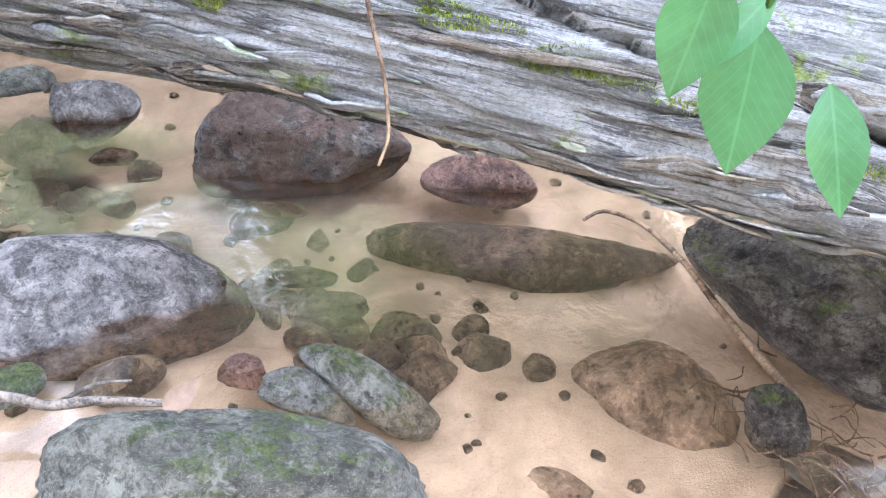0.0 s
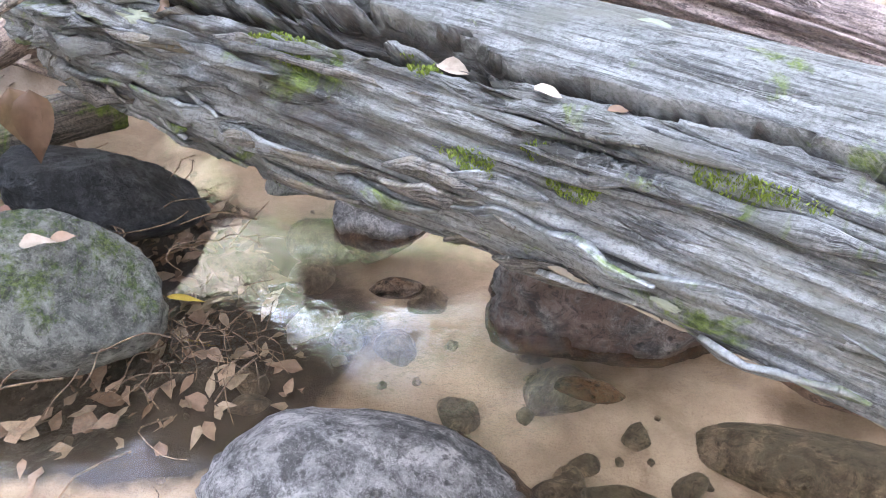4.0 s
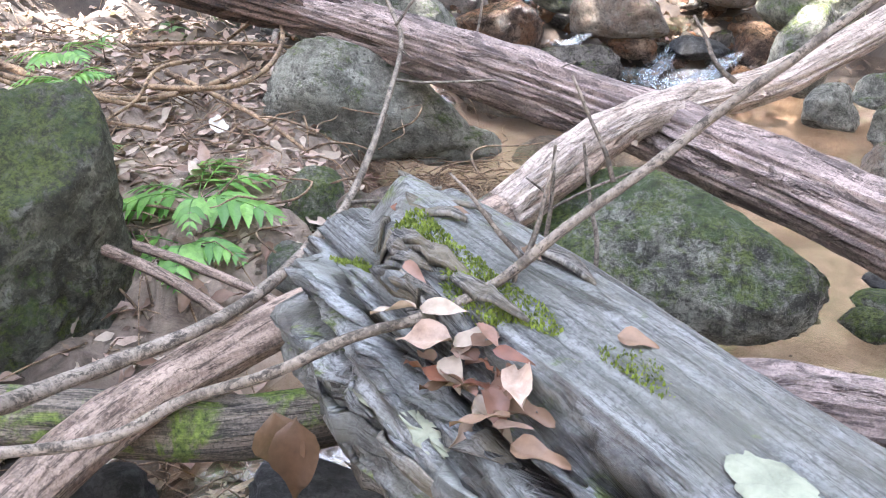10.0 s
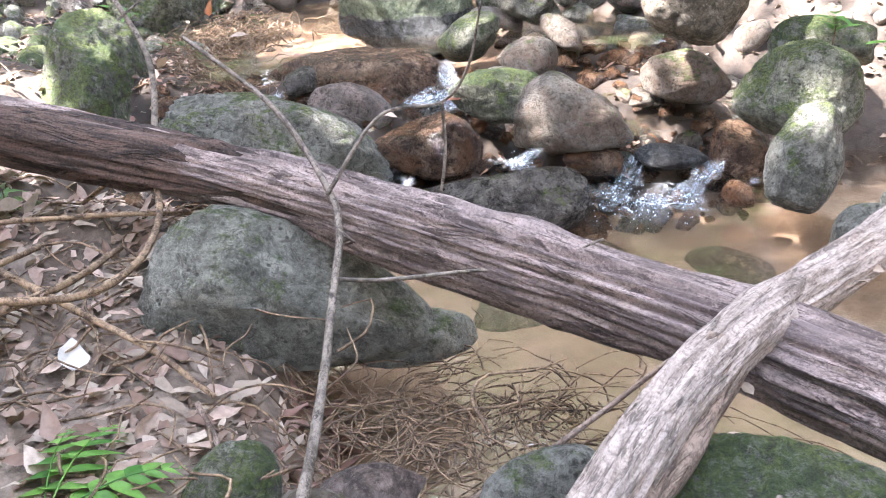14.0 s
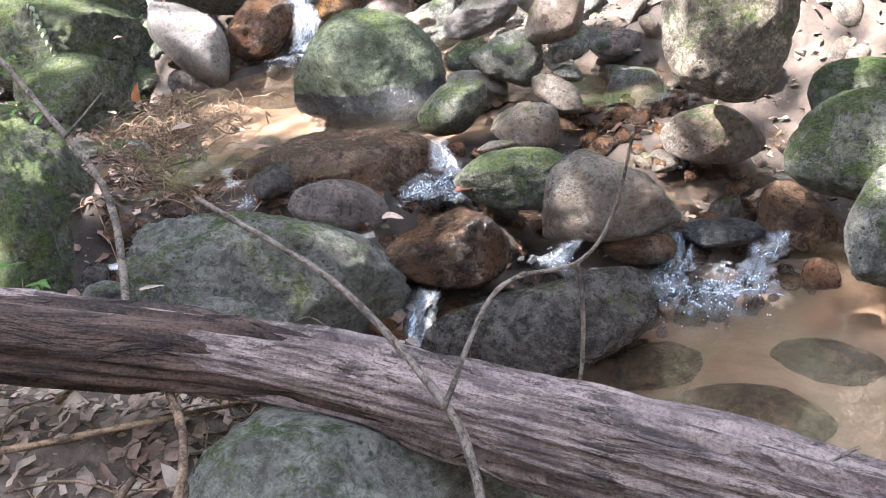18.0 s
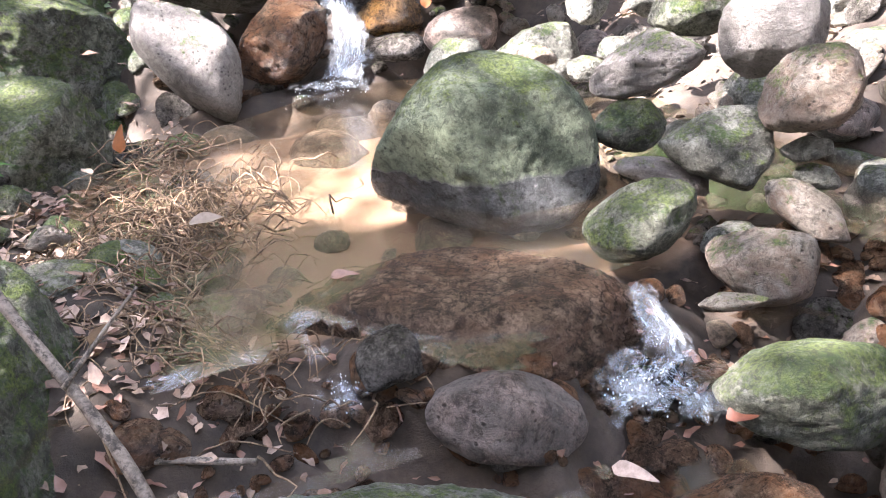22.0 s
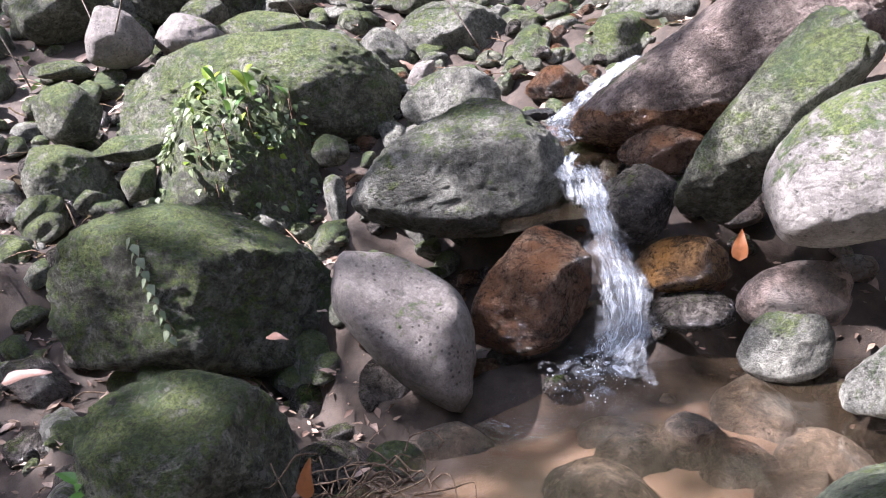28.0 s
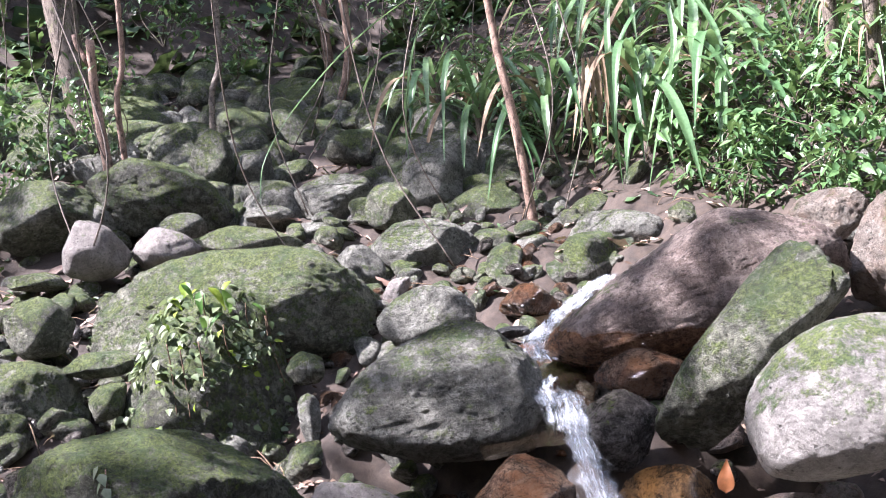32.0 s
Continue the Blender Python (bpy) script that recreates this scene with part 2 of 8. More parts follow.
def leaf_material(name, dark, light, rough=0.5, translucent=0.35, vein=0.0):
    m, t, b = nodes_of(name)
    r = t.nodes.new("ShaderNodeNewGeometry").outputs["Random Per Island"]
    o = t.nodes.new("ShaderNodeObjectInfo").outputs["Random"]
    mixed = calc(t, "FRACT", calc(t, "ADD", r, o))
    p = place_of(t)
    col = ramp(t, mixed, (0.0, dark), (1.0, light))
    col = mix(t, ramp(t, noise_tex(t, p, 35, 5, 0.65), (0.4, grey(0)), (0.75, grey(0.7))), col, tuple(c * 0.55 for c in dark))
    if vein:
        uvs = t.nodes.new("ShaderNodeSeparateXYZ")
        t.links.new(t.nodes.new("ShaderNodeUVMap").outputs[0], uvs.inputs[0])
        far = calc(t, "ABSOLUTE", uvs.outputs["Y"])
        rib = ramp(t, calc(t, "MULTIPLY", far, 400.0), (0.15, grey(1)), (0.4, grey(0)))
        ribs = calc(t, "SINE", calc(t, "MULTIPLY", calc(t, "SUBTRACT", uvs.outputs["X"], calc(t, "MULTIPLY", far, 1.3)), 900.0))
        side_rib = ramp(t, ribs, (0.86, grey(0)), (1.0, grey(0.5)))
        lines = calc(t, "MAXIMUM", rib, side_rib)
        col = mix(t, calc(t, "MULTIPLY", lines, 0.45 * vein), col, tuple(min(1, c * 1.9 + 0.03) for c in light))
    t.links.new(col, b.inputs["Base Color"])
    b.inputs["Roughness"].default_value = rough
    bump(t, b, noise_tex(t, p, 120, 3, 0.6), 0.3, 0.002)
    if translucent:
        tr = t.nodes.new("ShaderNodeBsdfTranslucent")
        t.links.new(mix(t, 0.3, col, (0.24, 0.3, 0.08)), tr.inputs[0])
        ms = t.nodes.new("ShaderNodeMixShader")
        ms.inputs[0].default_value = translucent
        t.links.new(b.outputs[0], ms.inputs[1])
        t.links.new(tr.outputs[0], ms.inputs[2])
        t.links.new(ms.outputs[0], t.nodes["Material Output"].inputs[0])
    return m


def water_material(name, tint, scale=14.0, strength=0.12, murk=0.0, murk_col=(0.3, 0.2, 0.1)):
    """Clear shallow water: gloss by Fresnel over a tinted see-through body, choppy where the stream runs fast."""
    m, t, b = nodes_of(name)
    t.nodes.remove(b)
    p = place_of(t, True)
    h = calc(t, "ADD", noise_tex(t, p, scale, 3, 0.55, 0.8), calc(t, "MULTIPLY", noise_tex(t, p, scale * 3.5, 3, 0.6, 0.4), 0.45))
    bn = node(t, "Bump", Strength=strength, Distance=0.05)
    fast = t.nodes.new("ShaderNodeAttribute")
    fast.attribute_name = "fast"
    t.links.new(calc(t, "ADD", calc(t, "MULTIPLY", fast.outputs["Fac"], 0.3), strength), bn.inputs["Strength"])
    chop = calc(t, "MULTIPLY", calc(t, "MULTIPLY", noise_tex(t, p, 60, 3, 0.6, 0.6), fast.outputs["Fac"]), 0.5)
    t.links.new(calc(t, "ADD", h, chop), bn.inputs["Height"])
    gl = node(t, "BsdfGlossy", Roughness=0.04)
    t.links.new(bn.outputs[0], gl.inputs["Normal"])
    tr = node(t, "BsdfTransparent", Color=(*tint, 1))
    body = tr.outputs[0]
    if murk:
        df = node(t, "BsdfDiffuse", Color=(*murk_col, 1))
        mm = t.nodes.new("ShaderNodeMixShader")
        mm.inputs[0].default_value = murk
        t.links.new(tr.outputs[0], mm.inputs[1])
        t.links.new(df.outputs[0], mm.inputs[2])
        body = mm.outputs[0]
    fr = node(t, "Fresnel", IOR=1.33)
    t.links.new(bn.outputs[0], fr.inputs["Normal"])
    ms = t.nodes.new("ShaderNodeMixShader")
    t.links.new(calc(t, "MULTIPLY", fr.outputs[0], 0.3), ms.inputs[0])
    t.links.new(body, ms.inputs[1])
    t.links.new(gl.outputs[0], ms.inputs[2])
    t.links.new(ms.outputs[0], t.nodes["Material Output"].inputs[0])
    return m


def foam_material(name, along, across, cover=0.0):
    """Broken white water: torn streaks that thin out towards the edges."""
    m, t, b = nodes_of(name)
    mp = t.nodes.new("ShaderNodeMapping")
    mp.inputs["Scale"].default_value = (along, across, 1)
    t.links.new(t.nodes.new("ShaderNodeUVMap").outputs[0], mp.inputs[0])
    f = noise_tex(t, mp.outputs[0], 1.0, 5, 0.62, 0.4)
    body = t.nodes.new("ShaderNodeAttribute")
    body.attribute_name = "body"
    b.inputs["Roughness"].default_value = 0.5
    t.links.new(ramp(t, f, (0.4, (0.26, 0.31, 0.35)), (0.66, (0.66, 0.71, 0.75))), b.inputs["Base Color"])
    bump(t, b, f, 0.3, 0.006)
    torn = noise_tex(t, t.nodes["UV Map"].outputs[0], 9.0, 3, 0.6, 0.5)
    tr = t.nodes.new("ShaderNodeBsdfTransparent")
    ms = t.nodes.new("ShaderNodeMixShader")
    a = calc(t, "ADD", f, calc(t, "MULTIPLY", calc(t, "SUBTRACT", body.outputs["Fac"], 1.0), 0.4))
    a = calc(t, "ADD", a, calc(t, "MULTIPLY", calc(t, "SUBTRACT", torn, 0.5), 0.9))
    t.links.new(ramp(t, a, (0.33 - cover, grey(0.0)), (0.85 - cover, grey(0.7))), ms.inputs[0])
    t.links.new(tr.outputs[0], ms.inputs[1])
    t.links.new(b.outputs[0], ms.inputs[2])
    t.links.new(ms.outputs[0], t.nodes["Material Output"].inputs[0])
    return m


ROCK = {
    "g": (rock_material("grey_stone", (0.14, 0.145, 0.12), (0.345, 0.35, 0.3), moss=0.45, lichen=0.5, mottle=0.6, speck=0.55), "grey weathered granite {} with thin green film"),
    "m": (rock_material("mossy_stone", (0.11, 0.12, 0.085), (0.3, 0.31, 0.235), moss=0.85, lichen=0.5, speck=0.55, mottle=0.8), "grey {} half covered with green moss"),
    "h": (rock_material("pale_green_stone", (0.24, 0.245, 0.2), (0.5, 0.505, 0.425), moss=0.4, lichen=0.4, speck=0.5, mottle=0.6), "pale greenish grey flat-sided {} on the bank"),
    "e": (rock_material("moss_flecked_stone", (0.1, 0.105, 0.085), (0.34, 0.35, 0.29), moss=0.78, lichen=0.6, speck=0.8, mottle=1.0), "grey-green flat-sided {} flecked with moss and lichen"),
    "M": (rock_material("deep_mossy_stone", (0.085, 0.09, 0.06), (0.2, 0.21, 0.16), moss=0.92, lichen=0.45, speck=0.6), "dark {} thickly covered with green moss"),
    "G": (rock_material("green_stone", (0.13, 0.165, 0.105), (0.27, 0.32, 0.21), moss=0.5, lichen=0.0, wet_to=0.57, speck=0.6, mottle=0.55, wet_tint=(0.42, 0.36, 0.62)), "pitted green {} standing in the stream"),
    "d": (rock_material("wet_dark_stone", (0.075, 0.068, 0.06), (0.19, 0.175, 0.155), moss=0.25, rough=0.22), "dark wet {} washed by the stream"),
    "k": (rock_material("black_stone", (0.03, 0.033, 0.035), (0.085, 0.09, 0.092), rough=0.55), "smooth blackish damp {}"),
    "b": (rock_material("rusty_stone", (0.085, 0.05, 0.034), (0.21, 0.145, 0.1), stain=(0.2, 0.095, 0.045), rough=0.2), "wet rust-brown {} in the stream"),
    "B": (rock_material("washed_shelf_stone", (0.1, 0.068, 0.048), (0.25, 0.175, 0.12), stain=(0.13, 0.075, 0.048), rough=0.14, relief=0.6), "flat brown {} washed by a thin sheet of water"),
    "o": (rock_material("ochre_stone", (0.09, 0.055, 0.03), (0.24, 0.14, 0.06), stain=(0.3, 0.155, 0.045), rough=0.22), "wet orange ochre {} beside the fall"),
    "p": (rock_material("pinkish_stone", (0.2, 0.15, 0.125), (0.36, 0.28, 0.24), stain=(0.22, 0.2, 0.18), rough=0.7), "pinkish grey rounded {}"),
    "r": (rock_material("reddish_stone", (0.17, 0.09, 0.07), (0.32, 0.19, 0.15), rough=0.6), "reddish brown flat {}"),
    "w": (rock_material("pale_stone", (0.19, 0.175, 0.16), (0.33, 0.305, 0.28), moss=0.3, speck=0.4, mottle=0.35, relief=0.5, crust=0.4), "pale grey smooth {}"),
    "v": (rock_material("pale_pool_stone", (0.26, 0.25, 0.245), (0.46, 0.44, 0.43), wet_to=-0.02, speck=0.7, wet_tint=(0.42, 0.27, 0.17)), "pale grey granular {} with a brown foot under water"),
    "P": (rock_material("pink_pool_stone", (0.13, 0.125, 0.115), (0.3, 0.28, 0.26), stain=(0.22, 0.135, 0.1), wet_to=-0.02, speck=0.6, wet_tint=(0.45, 0.33, 0.22)), "pinkish grey {} stained rusty at the water's edge"),
    "W": (rock_material("white_stone", (0.22, 0.212, 0.195), (0.35, 0.337, 0.31), moss=0.62, speck=0.5, mottle=0.35, relief=0.3, crust=0.4), "large whitish {} mossy on its lower side"),
    "t": (rock_material("tan_stone", (0.21, 0.18, 0.145), (0.4, 0.35, 0.29), moss=0.35, lichen=0.3, stain=(0.25, 0.17, 0.12), speck=0.4, mottle=0.4), "tan grainy {} with a little moss"),
    "u": (rock_material("tan_slab_stone", (0.2, 0.15, 0.125), (0.36, 0.3, 0.26), moss=0.12, speck=0.8, mottle=0.6, relief=0.7, wet_to=1.2, wet_tint=(0.8, 0.5, 0.27)), "long tan grainy {} stained orange at the water's edge"),
    "T": (rock_material("tan_mossy_stone", (0.24, 0.2, 0.14), (0.42, 0.37, 0.29), moss=0.75), "tan {} topped with moss"),
    "S": (rock_material("sandy_sunken_stone", (0.4, 0.28, 0.2), (0.56, 0.43, 0.33), rough=0.6, speck=0.3, crust=0.4), "sand-coated pale {} lying under shallow water"),
    "s": (rock_material("sunken_stone", (0.17, 0.13, 0.095), (0.31, 0.245, 0.18), stain=(0.14, 0.13, 0.1), rough=0.6, speck=0.3), "brown {} lying under shallow water"),
}
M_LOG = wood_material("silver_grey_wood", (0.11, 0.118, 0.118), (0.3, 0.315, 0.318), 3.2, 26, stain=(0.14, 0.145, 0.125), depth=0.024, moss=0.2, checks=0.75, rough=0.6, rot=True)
M_LOGFRONT = wood_material("rotten_grey_wood", (0.045, 0.045, 0.046), (0.28, 0.27, 0.25), 6, 60, stain=(0.2, 0.17, 0.11), depth=0.015)
M_FALLEN = wood_material("stripped_pink_wood", (0.13, 0.098, 0.09), (0.43, 0.345, 0.315), 4.0, 24, stain=(0.15, 0.12, 0.115), depth=0.02, checks=0.7)
M_LIMB = wood_material("pale_fibrous_bark", (0.27, 0.22, 0.185), (0.52, 0.44, 0.385), 5, 34, depth=0.014)
M_BROWN = wood_material("brown_branch_bark", (0.12, 0.085, 0.065), (0.34, 0.26, 0.21), 5, 24, depth=0.006)
M_TWIG = wood_material("grey_twig_bark", (0.075, 0.063, 0.05), (0.24, 0.205, 0.17), 12, 10, depth=0.003)
M_MOSSLOG = wood_material("mossy_dead_wood", (0.05, 0.045, 0.035), (0.25, 0.21, 0.17), 2, 22, moss=0.6, depth=0.012)
M_ROOT = wood_material("root_bark", (0.09, 0.058, 0.036), (0.3, 0.21, 0.13), 8, 6, depth=0.002)
M_TRUNK = wood_material("tree_bark", (0.07, 0.055, 0.04), (0.24, 0.2, 0.16), 3, 10, moss=0.25, depth=0.01)
M_STALK = wood_material("reddish_bark", (0.14, 0.09, 0.065), (0.36, 0.25, 0.19), 5, 6, depth=0.004)
M_DRY = leaf_material("dry_leaf", (0.17, 0.1, 0.07), (0.55, 0.42, 0.34), 0.6, 0.15)
M_PALE = leaf_material("bleached_leaf", (0.26, 0.205, 0.155), (0.54, 0.45, 0.36), 0.6, 0.15)
M_RED = leaf_material("red_brown_leaf", (0.15, 0.055, 0.035), (0.26, 0.105, 0.06), 0.5, 0.2)
M_TAN = leaf_material("tan_leaf", (0.16, 0.095, 0.06), (0.27, 0.175, 0.115), 0.55, 0.2)
M_YELLOW = leaf_material("yellow_leaf", (0.5, 0.36, 0.05), (0.6, 0.42, 0.06), 0.5, 0.25)
M_GREEN = leaf_material("green_leaf", (0.05, 0.15, 0.03), (0.12, 0.27, 0.05), 0.4, 0.4)
M_FERN = leaf_material("fern_leaf", (0.06, 0.2, 0.04), (0.24, 0.48, 0.1), 0.45, 0.4)
M_NEAR = leaf_material("broad_green_leaf", (0.05, 0.2, 0.075), (0.075, 0.25, 0.1), 0.28, 0.45, 0.4)
M_STRAP = leaf_material("strap_leaf", (0.09, 0.2, 0.08), (0.22, 0.36, 0.17), 0.3, 0.35)
M_SHRUB = leaf_material("shrub_leaf", (0.03, 0.07, 0.03), (0.08, 0.15, 0.05), 0.5, 0.15)
M_BUSH = leaf_material("bush_leaf", (0.05, 0.12, 0.045), (0.13, 0.25, 0.085), 0.4, 0.3)
M_MOSS = leaf_material("moss_tuft", (0.09, 0.13, 0.02), (0.3, 0.38, 0.06), 0.8, 0.15)
M_DARKBARK = wood_material("dark_loose_bark", (0.025, 0.017, 0.014), (0.14, 0.09, 0.07), 3, 20, depth=0.02)
M_MULCH = leaf_material("leaf_mulch", (0.09, 0.058, 0.04), (0.36, 0.26, 0.19), 0.8, 0.05)
M_WHITELEAF = leaf_material("whitish_leaf", (0.52, 0.5, 0.46), (0.56, 0.54, 0.5), 0.5, 0.1)
M_REDDISH = leaf_material("reddish_dry_leaf", (0.17, 0.085, 0.06), (0.28, 0.165, 0.125), 0.5, 0.15)
M_ORANGE = leaf_material("orange_leaf", (0.26, 0.09, 0.03), (0.34, 0.13, 0.045), 0.5, 0.3)
M_CLIMB = leaf_material("climber_leaf", (0.08, 0.13, 0.05), (0.24, 0.3, 0.16), 0.4, 0.3)
M_CREEP = leaf_material("creeper_leaf", (0.16, 0.22, 0.13), (0.32, 0.38, 0.26), 0.45, 0.2)
M_LIME = leaf_material("young_leaf", (0.24, 0.38, 0.04), (0.36, 0.48, 0.06), 0.4, 0.5)
M_DRYSTRAP = leaf_material("dead_strap_leaf", (0.22, 0.15, 0.09), (0.4, 0.3, 0.2), 0.7, 0.2)
M_LICHEN = leaf_material("lichen_crust", (0.19, 0.21, 0.155), (0.25, 0.27, 0.205), 0.9, 0.0)
M_CRUST = leaf_material("tan_crust", (0.28, 0.25, 0.2), (0.4, 0.36, 0.29), 0.9, 0.0)
M_WATER = water_material("stream_water", (0.9, 0.84, 0.76), 8.0, 0.05, 0.05, (0.34, 0.25, 0.15))
M_FOAM = foam_material("white_water", 7, 60, -0.005)
M_SURF = foam_material("white_surf", 34, 34, 0.0)
M_RUN = foam_material("frothing_run", 16, 38, -0.05)
M_FROTH = nodes_of("white_froth")[0]
M_FROTH.node_tree.nodes["Principled BSDF"].inputs["Base Color"].default_value = (0.85, 0.88, 0.9, 1)
M_FROTH.node_tree.nodes["Principled BSDF"].inputs["Roughness"].default_value = 0.2
M_FROTH.node_tree.nodes["Principled BSDF"].inputs["Transmission Weight"].default_value = 0.15
M_FROTH.node_tree.nodes["Principled BSDF"].inputs["IOR"].default_value = 1.33


def ground_material():
    m, t, b = nodes_of("sand_soil_and_shade")
    p = place_of(t, True)
    a = t.nodes.new("ShaderNodeAttribute")
    a.attribute_name = "bank"
    sand = ramp(t, noise_tex(t, p, 5, 6, 0.6, 0.4), (0.36, (0.27, 0.21, 0.155)), (0.64, (0.5, 0.405, 0.315)))
    sand = mix(t, ramp(t, noise_tex(t, p, 160, 3, 0.7), (0.5, grey(0)), (0.7, grey(0.35))), sand, (0.16, 0.1, 0.06))
    uu = t.nodes.new("ShaderNodeVectorMath")
    uu.operation = "DOT_PRODUCT"
    t.links.new(p, uu.inputs[0])
    uu.inputs[1].default_value = (-0.62, 0.785, 0)
    up_stream = ramp(t, calc(t, "MULTIPLY", uu.outputs["Value"], 0.1), (0.38, grey(0)), (0.66, grey(0.9)))
    sand = mix(t, up_stream, sand, (0.2, 0.13, 0.082))
    # Upstream ground goes near-black: shade of the boulder gaps put into the colour.
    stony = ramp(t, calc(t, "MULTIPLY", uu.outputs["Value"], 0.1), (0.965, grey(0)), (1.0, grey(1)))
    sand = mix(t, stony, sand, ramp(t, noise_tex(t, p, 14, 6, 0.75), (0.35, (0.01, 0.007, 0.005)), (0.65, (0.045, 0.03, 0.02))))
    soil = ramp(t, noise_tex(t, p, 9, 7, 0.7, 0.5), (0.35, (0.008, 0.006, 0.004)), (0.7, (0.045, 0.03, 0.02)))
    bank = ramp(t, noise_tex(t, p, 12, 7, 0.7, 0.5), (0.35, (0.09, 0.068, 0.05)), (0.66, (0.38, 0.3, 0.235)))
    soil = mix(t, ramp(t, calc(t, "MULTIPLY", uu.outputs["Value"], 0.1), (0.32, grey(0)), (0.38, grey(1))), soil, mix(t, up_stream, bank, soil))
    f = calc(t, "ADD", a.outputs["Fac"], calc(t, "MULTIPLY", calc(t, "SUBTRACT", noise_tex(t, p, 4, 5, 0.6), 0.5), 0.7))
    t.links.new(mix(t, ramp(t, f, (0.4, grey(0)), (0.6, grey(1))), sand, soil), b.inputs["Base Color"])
    b.inputs["Roughness"].default_value = 0.8
    bump(t, b, calc(t, "ADD", noise_tex(t, p, 30, 6, 0.7), calc(t, "MULTIPLY", noise_tex(t, p, 200, 3, 0.7), 0.4)), 0.6, 0.015)
    return m


M_GROUND = ground_material()

# ---- geometry helpers ----
def hash3(i, j, k):
    n = (i * 374761393 + j * 668265263 + k * 2147483647 + 1274126177) & 0xFFFFFFFF
    n = ((n ^ (n >> 13)) * 1274126177) & 0xFFFFFFFF
    return ((n ^ (n >> 16)) & 0xFFFF) / 65535.0


def vnoise(p):
    """Smooth value noise of an array of points, -1 to 1."""
    f = np.floor(p).astype(np.int64)
    w = p - f
    w = w * w * (3 - 2 * w)
    out = np.zeros(len(p))
    for a in (0, 1):
        for b in (0, 1):
            for c in (0, 1):
                k = (w[:, 0] if a else 1 - w[:, 0]) * (w[:, 1] if b else 1 - w[:, 1]) * (w[:, 2] if c else 1 - w[:, 2])
                out += k * hash3(f[:, 0] + a, f[:, 1] + b, f[:, 2] + c)
    return out * 2 - 1


def fractal(p, octaves=4, gain=0.5):
    out, amp = np.zeros(len(p)), 1.0
    for o in range(octaves):
        out += amp * vnoise(p * 2.03 ** o + 17.3 * o)
        amp *= gain
    return out


def make_mesh(name, verts, faces, smooth=True, uvs=None):
    """A mesh from arrays; faces: an (n, k) array, or a list of index lists."""
    me = bpy.data.meshes.new(name)
    verts = np.asarray(verts, dtype=np.float32).reshape(-1, 3)
    if isinstance(faces, np.ndarray):
        total = np.full(len(faces), faces.shape[1], dtype=np.int32)
        flat = faces.astype(np.int32).ravel()
    else:
        total = np.array([len(q) for q in faces], dtype=np.int32)
        flat = np.fromiter((i for q in faces for i in q), dtype=np.int32)
    me.vertices.add(len(verts))
    me.vertices.foreach_set("co", verts.ravel())
    me.loops.add(len(flat))
    me.loops.foreach_set("vertex_index", flat)
    me.polygons.add(len(total))
    me.polygons.foreach_set("loop_start", np.concatenate([[0], np.cumsum(total)[:-1]]).astype(np.int32))
    me.polygons.foreach_set("loop_total", total)
    me.update(calc_edges=True)
    if smooth:
        me.polygons.foreach_set("use_smooth", np.ones(len(total), dtype=bool))
    if uvs is not None:
        lay = me.uv_layers.new(name="UVMap")
        lay.data.foreach_set("uv", np.asarray(uvs, dtype=np.float32)[flat].ravel())
    me.validate()
    return me


def turns(rx, ry, rz):
    """Rotation matrices from arrays of degrees, as pose() turns."""
    rx, ry, rz = np.radians(rx), np.radians(ry), np.radians(rz)
    cx, sx, cy, sy, cz, sz = np.cos(rx), np.sin(rx), np.cos(ry), np.sin(ry), np.cos(rz), np.sin(rz)
    m = np.empty((len(rx), 3, 3))
    m[:, 0, 0], m[:, 0, 1], m[:, 0, 2] = cz * cy, cz * sy * sx - sz * cx, cz * sy * cx + sz * sx
    m[:, 1, 0], m[:, 1, 1], m[:, 1, 2] = sz * cy, sz * sy * sx + cz * cx, sz * sy * cx - cz * sx
    m[:, 2, 0], m[:, 2, 1], m[:, 2, 2] = -sy, cy * sx, cy * cx
    return m


def scatter(shapes, places, rot, scales):
    """Many copies of a few shapes as one array mesh. shapes: (verts, faces array, uvs); scales: (n,) or (n, 3)."""
    vs, fs, us, n = [], [], [], 0
    scales = np.asarray(scales)
    scales = np.repeat(scales[:, None], 3, 1) if scales.ndim == 1 else scales
    for k, (v, f, uv) in enumerate(shapes):
        i = np.arange(k, len(places), len(shapes))
        if not len(i):
            continue
        w = np.einsum("nij,nvj->nvi", rot[i], v[None] * scales[i][:, None, :]) + places[i][:, None, :]
        vs.append(w.reshape(-1, 3))
        fs.append((np.asarray(f)[None] + (np.arange(len(i)) * len(v))[:, None, None] + n).reshape(-1, np.asarray(f).shape[1]))
        us.append(np.tile(uv, (len(i), 1)))
        n += len(i) * len(v)
    return np.vstack(vs), np.vstack(fs), np.vstack(us)


def part(name, mesh, material, parent=None, label=""):
    ob = new(name, mesh)
    if not mesh.materials:
        mesh.materials.append(material)
    if parent:
        ob.parent = parent
    if label:
        tagged(ob, label)
    return ob


def sphere_cache(level, store={}):
    if level not in store:
        bm = bmesh.new()
        bmesh.ops.create_icosphere(bm, subdivisions=level, radius=1)
        v = np.array([tuple(x.co) for x in bm.verts])
        f = np.array([[x.index for x in fc.verts] for fc in bm.faces])
        bm.free()
        store[level] = (v, f)
    return store[level]


LEVELS = {"huge": 6, "big": 5, "mid": 4, "small": 4, "tiny": 3}
KINDS = {"huge": "boulder", "big": "boulder", "mid": "stone", "small": "stone", "tiny": "stone"}


